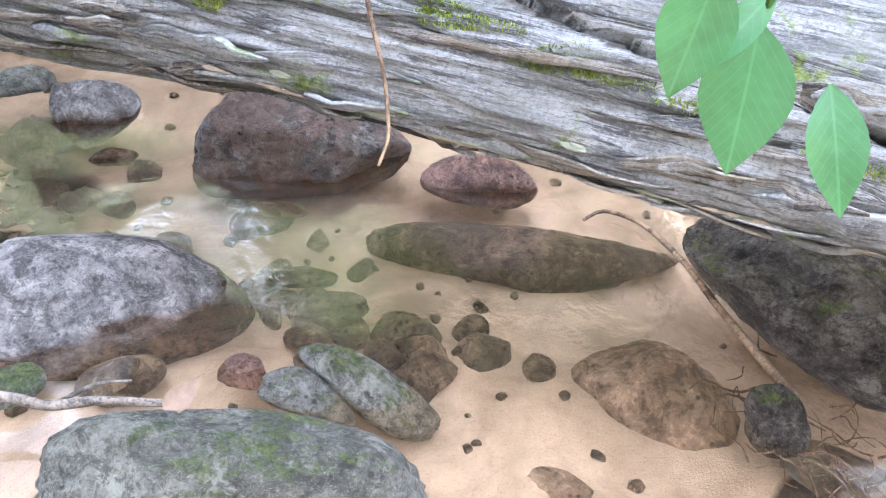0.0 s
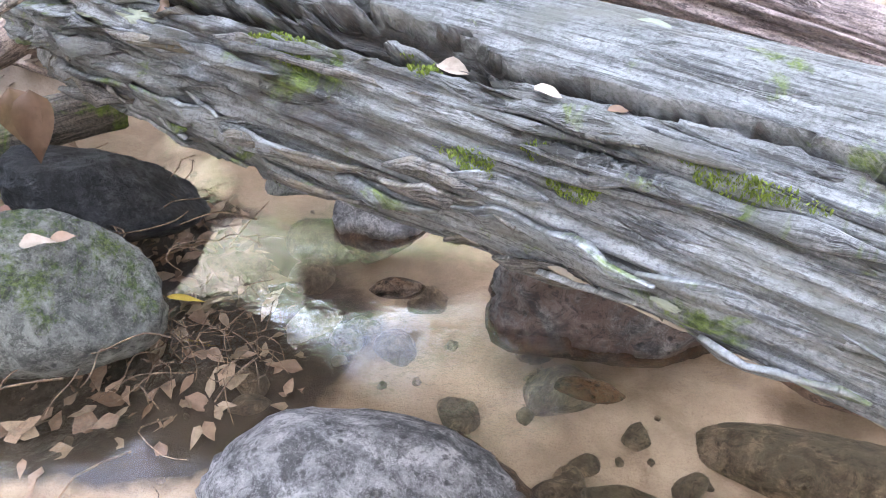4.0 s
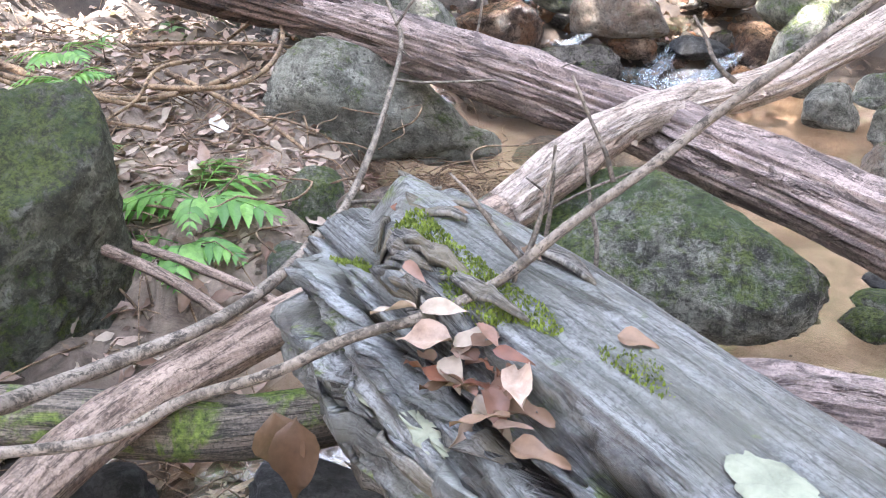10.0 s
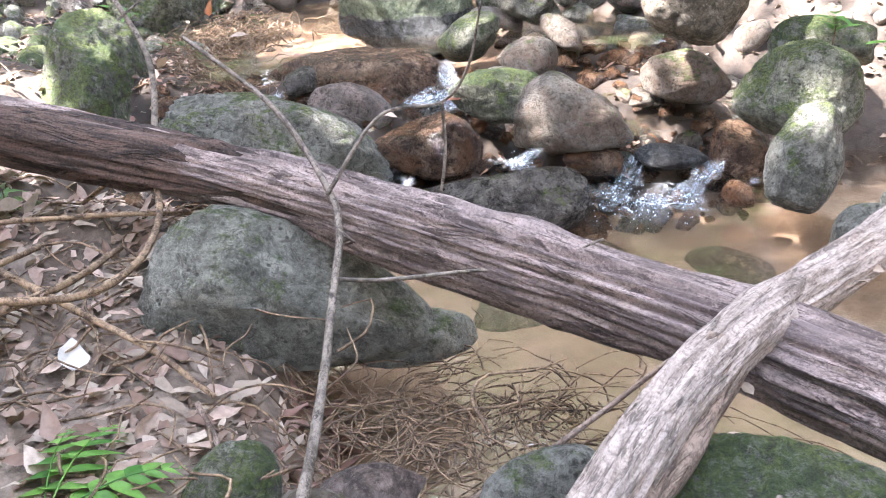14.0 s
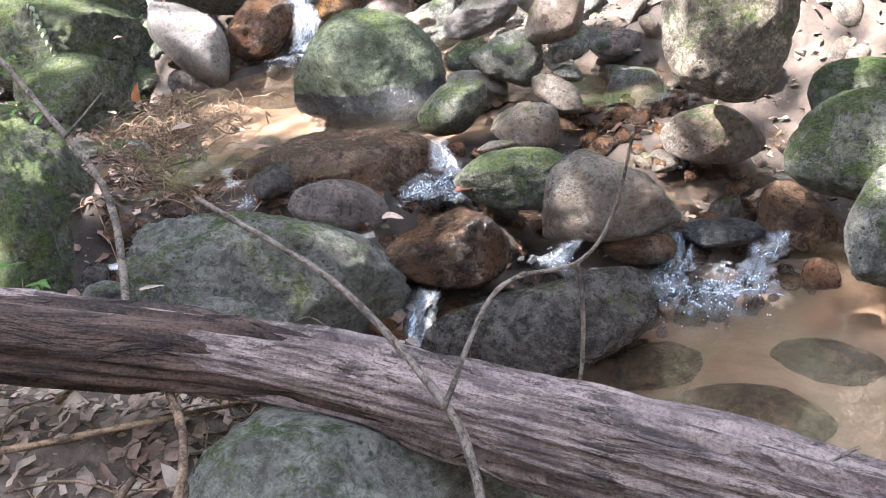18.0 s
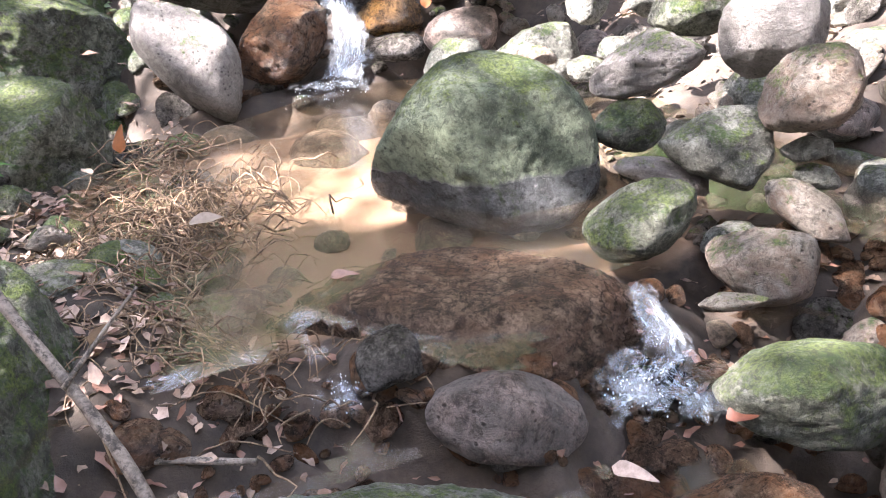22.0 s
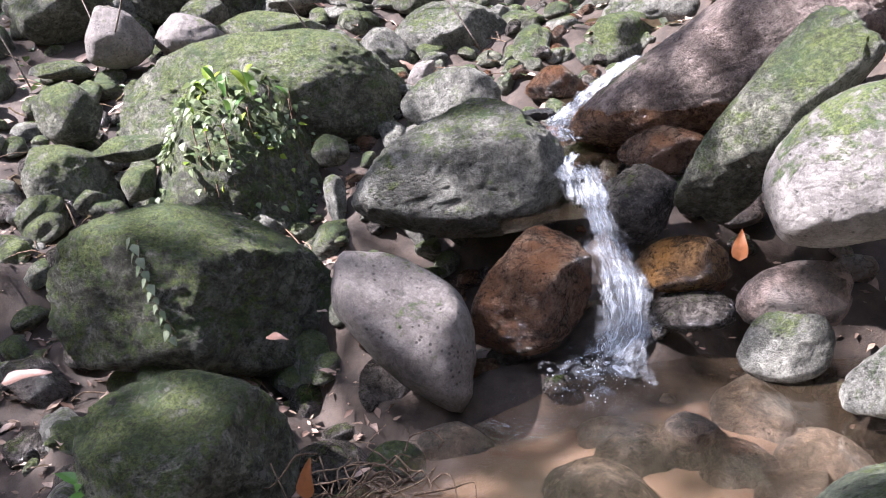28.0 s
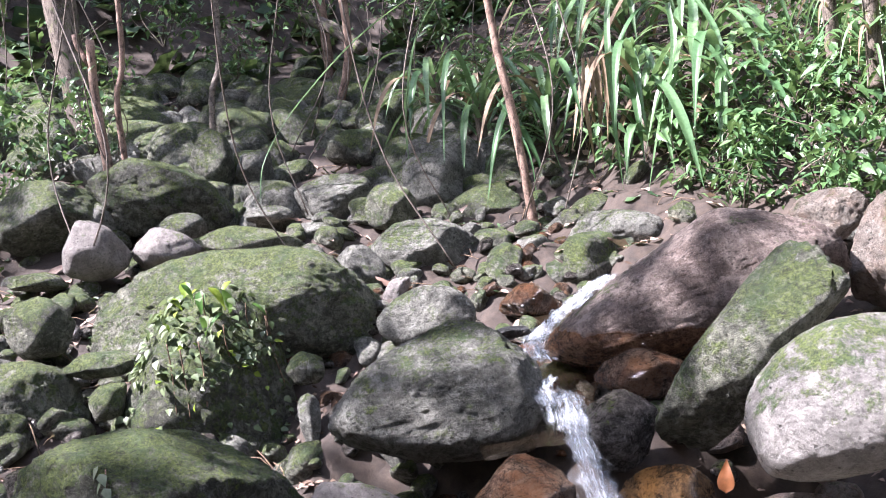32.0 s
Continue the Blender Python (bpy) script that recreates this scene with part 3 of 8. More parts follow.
def rock_mesh(radii, seed, level, facets=7, rough=0.06, planes=()):
    """A worn stone: a ball cut by soft planes, with lumps and pits."""
    rng = np.random.default_rng(seed)
    v, f = sphere_cache(level)
    d = v / np.linalg.norm(v, axis=1)[:, None]
    r = np.ones(len(d))
    cuts = []
    for _ in range(facets):
        n = rng.normal(size=3)
        cuts.append((n, rng.uniform(0.62, 0.9)))
    for n, cut in cuts + [(np.array(q[:3], dtype=float), q[3]) for q in planes]:
        n = n / np.linalg.norm(n)
        dot = d @ n
        lim = cut / np.maximum(dot, 0.05)
        k = 34.0
        r = np.where(dot > 0.2, -np.log(np.exp(-k * r) + np.exp(-k * lim)) / k, r)
    r = r / np.percentile(r, 92)
    off = rng.uniform(0, 50, 3)
    size = max(radii)
    r += 1.1 * rough * vnoise(d * 1.6 + off) + 0.5 * rough * fractal(d * 3.0 + off, 2) + (0.34 * rough + 0.003) * fractal(d * max(size * 30, 6) + off, 3)
    foot = np.clip(-d[:, 2], 0, 0.85)[:, None]
    return make_mesh("rock", d * r[:, None] * np.array(radii) * np.hstack([1 + 0.5 * foot, 1 + 0.5 * foot, 1 + 0 * foot]), f)


def rock(code, size, loc, radii, tilt, yaw, seed, label="", facets=7, rough=0.06, planes=()):
    material, text = ROCK[code]
    kind = KINDS[size]
    ob = part(kind, rock_mesh(radii, seed, LEVELS[size], facets, rough, planes), material)
    ob.matrix_world = Matrix.Translation(loc) @ pose(0, 0, 0, 0, 0, yaw) @ pose(0, 0, 0, 0, -tilt, 0)
    tagged(ob, label or text.format(kind), "rock", "rocks of the stream bed")
    return ob


def stone_mesh(radii, seed, level, cuts, depth_facets=6, rough=0.055):
    """A worn boulder shaped to fit the camera's view: a rounded body whose outline from there is trimmed by flats, one
    for every 30 degrees, with lumps and pits.
    """
    rng = np.random.default_rng(seed)
    v, f = sphere_cache(level)
    d = v / np.linalg.norm(v, axis=1)[:, None]
    th = np.radians(np.arange(len(cuts)) * 360 / len(cuts))
    phi = np.arctan2(d[:, 2], d[:, 0])
    c = np.cos(phi[:, None] - th[None])
    q = np.where(c > 0.1, np.array(cuts)[None] / np.maximum(c, 0.1), 1e3)
    low = q.min(1, keepdims=True)
    view_outline = (1 - np.log(np.exp(-14.0 * (q / low - 1)).sum(1)) / 14.0) * low[:, 0]
    m = np.hypot(d[:, 0], d[:, 2])
    r = ((m / view_outline) ** 2.5 + np.abs(d[:, 1]) ** 2.5) ** (-1 / 2.5)
    for k in range(depth_facets):
        n = np.array([rng.normal() * 0.85, 1.0 if k % 4 == 3 else -1.0, rng.normal() * 0.7 + 0.25])
        n /= np.linalg.norm(n)
        dot = d @ n
        lim = rng.uniform(0.72, 0.92) / np.maximum(dot, 0.05)
        r = np.where(dot > 0.2, -np.log(np.exp(-55.0 * r) + np.exp(-55.0 * lim)) / 55.0, r)
    off = rng.uniform(0, 50, 3)
    size = max(radii)
    r = r + 0.45 * rough * vnoise(d * 1.9 + off) + 0.5 * rough * fractal(d * 4.0 + off, 2) + (0.34 * rough + 0.005) * fractal(d * max(size * 26, 7) + off, 4, 0.6)
    return make_mesh("stone", d * r[:, None] * np.array(radii), f)


# loc, turn and cuts are chosen to fit the outline the camera sees.
def stone(code, size, loc, radii, turn, seed, cuts, label="", rough=0.055, facets=6):
    material, text = ROCK[code]
    kind = KINDS[size]
    ob = part(kind, stone_mesh(radii, seed, LEVELS[size], cuts, facets, rough), material)
    ob.matrix_world = Matrix.Translation(loc) @ pose(0, 0, 0, 0, 0, turn[2]) @ pose(0, 0, 0, turn[0], 0, 0) @ pose(0, 0, 0, 0, turn[1], 0)
    tagged(ob, label or text.format(kind), "rock", "rocks of the stream bed")
    return ob


def smooth_path(pts, step):
    """Points along a Catmull-Rom curve through pts, about step apart."""
    p = np.array(pts, dtype=float)
    p = np.vstack([2 * p[0] - p[1], p, 2 * p[-1] - p[-2]])
    out = []
    for i in range(1, len(p) - 2):
        n = max(2, int(np.linalg.norm(p[i + 1] - p[i]) / step))
        t = np.linspace(0, 1, n, endpoint=False)[:, None]
        a, b, c, d = p[i - 1], p[i], p[i + 1], p[i + 2]
        out.append(0.5 * (2 * b + (c - a) * t + (2 * a - 5 * b + 4 * c - d) * t ** 2 + (3 * b - a - 3 * c + d) * t ** 3))
    out.append(p[-2][None])
    return np.vstack(out)


def tube_arrays(pts, r0, r1, ring=10, step=0.03, lump=0.08, ridge=0.0, seed=0, ends=True, shape=None, flat=1.0):
    """Verts, faces, uvs of a tapered, lumpy stem along a curve. shape(theta, s) may scale the radius."""
    c = smooth_path(pts, step)
    n = len(c)
    tan = np.gradient(c, axis=0)
    tan /= np.linalg.norm(tan, axis=1)[:, None]
    ref = np.array([0, 0, 1.0]) if abs(tan[:, 2]).max() < 0.9 else np.array([0.9, 0.3, 0.1])
    side = np.cross(tan, ref)
    side /= np.linalg.norm(side, axis=1)[:, None]
    upv = np.cross(side, tan)
    s = np.concatenate([[0], np.cumsum(np.linalg.norm(np.diff(c, axis=0), axis=1))])
    th = np.linspace(0, 2 * np.pi, ring, endpoint=False)
    S, T = np.meshgrid(s, th, indexing="ij")
    R = (r0 + (r1 - r0) * (S / s[-1]))
    q = np.stack([np.cos(T) * 1.2 + seed * 3.1, np.sin(T) * 1.2 + seed, S / max(r0, 0.01) * 0.35], -1).reshape(-1, 3)
    k = 1 + lump * fractal(q, 3).reshape(S.shape)
    if ridge:
        q2 = np.stack([np.cos(T) * 6 + seed, np.sin(T) * 6, S / max(r0, 0.01) * 0.22 + 0 * T], -1).reshape(-1, 3)
        k += ridge * fractal(q2, 3, 0.6).reshape(S.shape)
    if shape:
        k *= shape(T, S)
    R = R * k
    v = c[:, None, :] + side[:, None, :] * (np.cos(T) * R)[..., None] + upv[:, None, :] * (np.sin(T) * R * flat)[..., None]
    v = v.reshape(-1, 3)
    i = np.arange(n - 1)[:, None] * ring
    j = np.arange(ring)[None]
    a, b = i + j, i + (j + 1) % ring
    f = np.stack([a, b, b + ring, a + ring], -1).reshape(-1, 4)
    uv = np.stack([S, T * r0], -1).reshape(-1, 2)
    if ends:
        f = f.tolist()
        f.append(list(range(ring))[::-1])
        f.append(list(range((n - 1) * ring, n * ring)))
    return v, f, uv


def tube(name, pts, r0, r1, material, parent=None, label="", **kw):
    v, f, uv = tube_arrays(pts, r0, r1, **kw)
    return part(name, make_mesh(name, v, f, True, uv), material, parent, label)


def joined(arrays):
    vs, fs, us, n = [], [], [], 0
    for v, f, u in arrays:
        vs.append(v)
        us.append(u)
        fs.append(np.asarray(f) + n)
        n += len(v)
    return np.vstack(vs), np.vstack(fs), np.vstack(us)


def leaf_arrays(length, width, curl=0.2, fold=0.25, tip=1.6, rows=7, wave=0.0, seed=0):
    """A pointed leaf blade along +x with a folded midrib, curling down."""
    t = np.linspace(0, 1, rows)
    w = np.sin(np.pi * t ** (1 / tip)) ** 0.95 * (1 - 0.2 * t)
    w[0], w[-1] = 0.04, 0.02
    x, y, z = [], [], []
    for side in (-1.0, -0.5, 0.0, 0.5, 1.0):
        yy = side * w * width / 2
        x.append(t * length)
        y.append(yy)
        z.append(abs(side) * w * width / 2 * fold - curl * length * t ** 2 + wave * width * np.sin(t * 9 + seed + side * 2) * abs(side))
    v = np.stack([np.array(x), np.array(y), np.array(z)], -1).reshape(-1, 3)
    f = []
    for a in range(4):
        for b in range(rows - 1):
            f.append([a * rows + b, a * rows + b + 1, (a + 1) * rows + b + 1, (a + 1) * rows + b])
    uv = v[:, :2] * 1.0
    return v, np.array(f), uv


def leaf_set(count, seed, wide=(0.35, 0.6), curl=(-0.2, 0.35), fold=(0.0, 0.5), rows=5, wave=0.12):
    """A few unit leaves to scatter."""
    rng = np.random.default_rng(seed)
    return [leaf_arrays(1.0, rng.uniform(*wide), rng.uniform(*curl), rng.uniform(*fold), rows=rows, wave=wave, seed=k) for k in range(count)]


def moved(arr, m):
    v, f, uv = arr
    m = np.array(m)
    return v @ m[:3, :3].T + m[:3, 3], f, uv


def leaf(loc, rz, length, width, material, label, tilt=0, roll=0, curl=0.15, fold=0.3, wave=0.06, name="leaf", group="fallen leaves"):
    v, f, uv = leaf_arrays(length, width, curl, fold, rows=9, wave=wave, seed=rz)
    ob = part(name, make_mesh(name, v, f, True, uv), material)
    ob.matrix_world = Matrix.Translation(loc) @ pose(0, 0, 0, 0, 0, rz) @ pose(0, 0, 0, roll, tilt, 0)
    return tagged(ob, label, "leaf", group)


# ---- ground and water ----
def ss(x, a, b):
    t = np.clip((x - a) / (b - a), 0, 1)
    return t * t * (3 - 2 * t)


def along(x, y):
    return -0.62 * x + 0.785 * y, 0.785 * x + 0.62 * y


def wobble(x, y):
    return 0.5 * fractal(np.stack([x * 0.9, y * 0.9, 0 * x], -1), 3)


def water_level(u, v):
    """The stream's surface: two pools, broken steps between them, then a rising run."""
    q = u + 0.22 * np.sin(v * 4.1 + 0.6) + 0.1 * np.sin(v * 9.7) + 0.16 * fractal(np.stack([u * 3.1, v * 3.1, 0 * u + 8], -1), 3)
    top = u - 0.9 * ss(-v, 0.35, 1.0)
    return (-0.04 + 0.2 * ss(q, 6.2, 6.7) + 0.1 * ss(q, 6.75, 7.05) + 0.18 * ss(q, 7.1, 7.5)
            + 0.18 * ss(top, 9.95, 10.2) + 0.26 * ss(top, 10.25, 10.5) + 0.11 * np.maximum(top - 10.6, 0))


def bank_left(u, v):
    edge = -0.45 + 0.6 * ss(u, 3.2, 4.2) - 0.5 * ss(u, 5.2, 6.2) - 0.25 * ss(u, 8.5, 10)
    d = np.maximum(edge - v, 0)
    high = 0.2 + 0.25 * ss(u, 3, 4.4) - 0.28 * ss(u, 5.6, 7.2)
    return high * ss(d, 0, 0.45) + 0.13 * d * (1 - 0.45 * ss(u, 6.5, 8.5)) + 0.14 * np.maximum(d - 2.5, 0), d


def bank_right(u, v):
    edge = 2.0 + 1.4 * ss(u, 2.2, 4.0) - 1.2 * ss(u, 5.6, 6.6) - 0.9 * ss(u, 7.0, 8.6)
    d = np.maximum(v - edge, 0)
    return 0.18 * ss(d, 0, 0.6) + 0.26 * d, d


def ground_height(x, y):
    u, v = along(x, y)
    wob = wobble(x, y)
    bl, dl = bank_left(u, v + 0.25 * wob)
    br, dr = bank_right(u, v + 0.25 * wob)
    rough = ss(u, 6.2, 6.6) * (1 - ss(u, 7.3, 7.6)) + ss(u, 10, 10.3)
    bed = water_level(u, v) - 0.14 - 0.05 * wob + 0.07 * rough * fractal(np.stack([x * 3, y * 3, 0 * x + 4], -1), 2)
    shelf = np.exp(-(((u - 7.62) / 0.3) ** 2 + ((v - 0.25) / 0.5) ** 2) ** 2)
    bed += 0.1 * shelf
    far = 0.17 * np.maximum(u - 12.0, 0) + 0.10 * np.maximum(u - 20.0, 0)
    z = bed + bl + br + np.where(u > 11.5, 0.12 * ss(u, 11.5, 13), 0) + far
    # Stony stretches take the near-black soil too, painting the gaps' shade.
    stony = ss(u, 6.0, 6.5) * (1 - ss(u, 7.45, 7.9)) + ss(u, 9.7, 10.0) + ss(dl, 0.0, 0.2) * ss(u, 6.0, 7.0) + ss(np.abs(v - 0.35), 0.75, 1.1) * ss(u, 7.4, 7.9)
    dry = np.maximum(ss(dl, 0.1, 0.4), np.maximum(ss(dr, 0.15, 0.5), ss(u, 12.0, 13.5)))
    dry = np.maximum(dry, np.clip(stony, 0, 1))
    # Ellipse of dark soil paints the shade under the big log.
    dry = np.maximum(dry, 1 - ss(np.hypot((x + 1.9) / 1.15, (y - 2.1) / 0.75), 0.6, 1.0))
    dry = np.maximum(dry, 0.9 - 0.9 * ss(np.hypot((x - 0.98) / 0.3, (y - 1.08) / 0.26), 0.6, 1.0))
    z -= 0.16 * ss(u, 8.0, 8.8) * ss(np.abs(v - 0.45), 0.8, 1.3) * (1 - ss(u, 14, 16))
    for px, py, wide, deep in ((-5.2, 4.85, 0.45, 0.38), (-6.55, 8.5, 0.4, 0.5), (-7.0, 8.5, 0.4, 0.4), (-4.95, 8.5, 0.35, 0.4), (-5.4, 8.75, 0.25, 0.3)):
        z -= deep * np.exp(-((x - px) ** 2 + (y - py) ** 2) / wide ** 2)
    z += 0.16 * np.exp(-((x + 2.05) ** 2 + (y - 2.05) ** 2) / 0.3 ** 2)
    # Added rim past 14 m hides the low sky from pools and stones.
    z += 0.85 * np.maximum(np.hypot(x + 4.0, y - 6.5) - 14.0, 0)
    z += (0.012 + 0.035 * dry) * fractal(np.stack([x * 5, y * 5, 0 * x], -1), 4)
    return z, dry


TABLE_X, TABLE_Y = np.arange(-20, 8.01, 0.06), np.arange(-9, 24.01, 0.06)
_tx, _ty = np.meshgrid(TABLE_X, TABLE_Y, indexing="ij")
TABLE = ground_height(_tx.ravel(), _ty.ravel())[0].reshape(_tx.shape)


def height_at(x, y):
    """The ground's height, from a table."""
    i, j = min(max(int((x + 20) / 0.06), 0), len(TABLE_X) - 1), min(max(int((y + 9) / 0.06), 0), len(TABLE_Y) - 1)
    return float(TABLE[i, j])


def build_ground():
    n = 420
    q = np.linspace(-1, 1, n)
    w = 0.12 * q + 0.88 * np.sign(q) * np.abs(q) ** 3.2
    gx = -4.0 + 7.5 * q * 0.9 + 300 * np.sign(q) * np.maximum(np.abs(q) - 0.8, 0) ** 2 * 25
    gy = 6.5 + 9.0 * q * 0.9 + 300 * np.sign(q) * np.maximum(np.abs(q) - 0.8, 0) ** 2 * 25
    X, Y = np.meshgrid(gx, gy, indexing="ij")
    x, y = X.ravel(), Y.ravel()
    xc, yc = np.clip(x, -40, 30), np.clip(y, -25, 45)
    z, dry = ground_height(xc, yc)
    i = np.arange(n - 1)[:, None] * n
    j = np.arange(n - 1)[None]
    a = i + j
    f = np.stack([a, a + n, a + n + 1, a + 1], -1).reshape(-1, 4)
    me = make_mesh("ground", np.stack([x, y, z], -1), f)
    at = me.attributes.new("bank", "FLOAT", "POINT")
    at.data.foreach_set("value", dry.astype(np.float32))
    tagged(part("ground", me, M_GROUND), "sandy stream bed and forest soil, near-black where shade is painted between boulders", "ground", kind="structure")


build_ground()


def build_water():
    us, k = np.linspace(-6, 14.0, 420), np.linspace(0, 1, 120)
    left = -1.6 + 0.7 * ss(us, 7.2, 8.6) + 0.75 * ss(us, 9.3, 9.8) + 0.4 * ss(us, 9.7, 9.95) + 0.7 * ss(us, 10.6, 12)
    right = 4.6 - 1.6 * ss(us, 5.6, 6.6) - 1.0 * ss(us, 7.0, 8.0) - 1.15 * ss(us, 9.3, 10.0) + 0.8 * ss(us, 10.8, 12)
    U, V = np.repeat(us[:, None], 120, 1), left[:, None] + (right - left)[:, None] * k[None]
    vs = k
    u, v = U.ravel(), V.ravel()
    x = -0.62 * u + 0.785 * v
    y = 0.785 * u + 0.62 * v
    lev = water_level(u, v)
    k = np.clip(np.gradient(lev.reshape(U.shape), us, axis=0), 0, 1).ravel()
    z = lev + (0.004 + 0.02 * k) * fractal(np.stack([x * 7, y * 7, 0 * x], -1), 3)
    n = len(vs)
    i = np.arange(len(us) - 1)[:, None] * n
    a = i + np.arange(n - 1)[None]
    f = np.stack([a, a + n, a + n + 1, a + 1], -1).reshape(-1, 4)
    slope = np.hypot(np.gradient(lev.reshape(U.shape), us, axis=0), np.gradient(lev.reshape(U.shape), axis=1) / ((right - left)[:, None] / 119)).ravel()
    f = f[slope[f].max(1) < 0.42]
    me = make_mesh("water", np.stack([x, y, z], -1), f)
    fast = 1.5 * k
    for px, py, wide in ((-2.65, 5.6, 0.4), (-3.9, 6.05, 0.3), (-3.7, 5.15, 0.22), (-3.2, 5.55, 0.2), (-4.6, 5.75, 0.3), (-5.8, 8.0, 0.5), (-0.6, 1.9, 0.2), (-4.3, 6.4, 0.3)):
        fast = fast + 0.7 * np.exp(-((x - px) ** 2 + (y - py) ** 2) / wide ** 2)
    at = me.attributes.new("fast", "FLOAT", "POINT")
    at.data.foreach_set("value", np.clip(fast, 0, 1).astype(np.float32))
    ob = tagged(part("water", me, M_WATER), "clear shallow brown stream water over sand", "water", kind="structure")
    ob.visible_shadow = False


build_water()

# rocks, upstream from the lower pool
# pool 1
stone('v', 'big', (-0.83, 1.64, -0.10), (0.371, 0.220, 0.181), (-40, 13, 27), 2, (1.10, 0.97, 1.04, 1.03, 1.45, 0.91, 0.84, 1.07, 1.03, 0.96, 1.02, 1.23), facets=1, rough=0.04)
stone('P', 'big', (-0.40, 2.33, -0.03), (0.353, 0.215, 0.181), (-32, 3, 9), 3, (1.45, 0.88, 0.79, 1.45, 1.45, 0.90, 0.86, 1.13, 1.45, 0.86, 0.94, 1.45))
stone('r', 'mid', (0.16, 2.20, -0.06), (0.185, 0.103, 0.079), (-34, 4, -5), 4, (0.94, 0.92, 1.15, 1.03, 1.01, 0.89, 0.94, 1.45, 0.99, 0.93, 1.07, 1.00))
stone('s', 'big', (0.24, 2.02, -0.23), (0.470, 0.204, 0.123), (-40, -4, -8), 5, (1.45, 1.12, 0.88, 0.96, 1.07, 1.11, 0.91, 0.99, 1.07, 1.09, 0.92, 0.83), facets=1, rough=0.05)
stone('d', 'big', (0.97, 1.54, 0.06), (0.338, 0.208, 0.176), (-37, 8, -35), 6, (0.85, 0.91, 1.45, 1.00, 0.87, 1.38, 1.13, 1.45, 0.92, 0.95, 1.20, 1.00))
stone('g', 'big', (-0.32, 0.93, 0.15), (0.321, 0.172, 0.127), (-54, 17, 19), 7, (1.06, 1.07, 1.13, 1.02, 1.03, 1.08, 0.92, 1.00, 1.01, 0.96, 1.06, 1.07))
stone('S', 'big', (0.56, 1.48, -0.26), (0.236, 0.172, 0.174), (-47, -13, -23), 8, (1.00, 0.89, 0.97, 1.25, 0.96, 1.03, 0.98, 1.45, 0.97, 0.89, 0.91, 1.45), facets=1, rough=0.05)
stone('g', 'mid', (-0.25, 1.33, -0.06), (0.126, 0.071, 0.056), (-49, 29, 10), 9, (1.45, 0.80, 0.82, 1.45, 1.02, 0.84, 0.79, 1.45, 1.45, 0.81, 0.80, 1.45))
stone('g', 'mid', (-0.11, 1.36, -0.07), (0.195, 0.095, 0.064), (-49, 33, 3), 10, (0.85, 1.45, 0.90, 0.97, 1.01, 0.91, 0.97, 1.45, 0.78, 0.97, 1.45, 0.93))
stone('s', 'small', (-0.31, 1.77, -0.09), (0.091, 0.046, 0.032), (-41, 6, 9), 11, (0.93, 1.45, 0.88, 1.45, 0.88, 1.45, 0.91, 0.90, 1.45, 0.86, 0.96, 1.00))
stone('s', 'small', (-0.24, 1.65, -0.10), (0.105, 0.065, 0.056), (-43, -10, 7), 12, (1.02, 0.96, 0.89, 1.45, 0.92, 1.45, 0.89, 1.45, 0.97, 0.93, 0.88, 1.45))
stone('s', 'small', (-0.30, 1.98, -0.13), (0.038, 0.032, 0.038), (-38, -0, 8), 13, (1.45, 0.66, 1.18, 1.45, 0.73, 0.67, 1.45, 0.91, 0.75, 1.45, 0.75, 1.45))
stone('s', 'mid', (-0.02, 1.64, -0.19), (0.100, 0.077, 0.082), (-45, 49, -1), 14, (0.86, 1.00, 0.94, 1.45, 0.78, 0.93, 1.09, 1.45, 0.78, 0.92, 0.93, 1.30))
stone('s', 'mid', (0.15, 1.58, -0.18), (0.083, 0.061, 0.062), (-46, -42, -7), 15, (1.45, 0.82, 1.09, 1.07, 1.45, 0.83, 0.96, 1.20, 1.02, 0.83, 1.45, 1.00))
stone('s', 'small', (0.29, 1.52, -0.15), (0.044, 0.036, 0.040), (-46, -4, -13), 16, (0.90, 1.00, 0.86, 0.93, 1.05, 0.88, 1.45, 0.86, 1.45, 0.86, 0.82, 1.45))
rock('s', 'small', (-0.28, 1.57, -0.10), (0.059, 0.043, 0.017), 3, 10, 17)
stone('b', 'small', (-0.94, 2.26, -0.05), (0.077, 0.042, 0.032), (-31, 5, 23), 18, (0.99, 0.93, 0.80, 1.45, 0.89, 0.81, 1.45, 0.90, 0.86, 0.82, 1.45, 0.85))
rock('d', 'mid', (0.76, 1.26, -0.02), (0.066, 0.046, 0.094), 23, -31, 19)
stone('v', 'mid', (-1.08, 2.52, -0.04), (0.150, 0.114, 0.119), (-28, 4, 23), 20, (1.45, 0.98, 0.89, 0.81, 1.29, 0.99, 0.84, 0.83, 1.10, 1.45, 0.79, 0.87))
rock('g', 'mid', (-1.36, 2.66, -0.02), (0.113, 0.090, 0.045), -0, 26, 21)
stone('b', 'small', (-0.42, 2.04, -0.07), (0.087, 0.041, 0.027), (-36, 10, 11), 22, (1.21, 0.89, 1.45, 0.91, 1.45, 0.89, 0.84, 1.45, 0.92, 0.98, 0.98, 0.93))
rock('r', 'small', (-0.40, 1.40, -0.06), (0.057, 0.046, 0.042), 3, 16, 23)
rock('m', 'small', (-0.86, 1.29, 0.00), (0.065, 0.050, 0.028), 3, 34, 24)
rock('s', 'small', (-0.69, 1.37, -0.05), (0.075, 0.044, 0.020), 8, 27, 25)
rock('S', 'mid', (0.26, 1.19, -0.20), (0.16, 0.08, 0.05), 3, -12, 26)
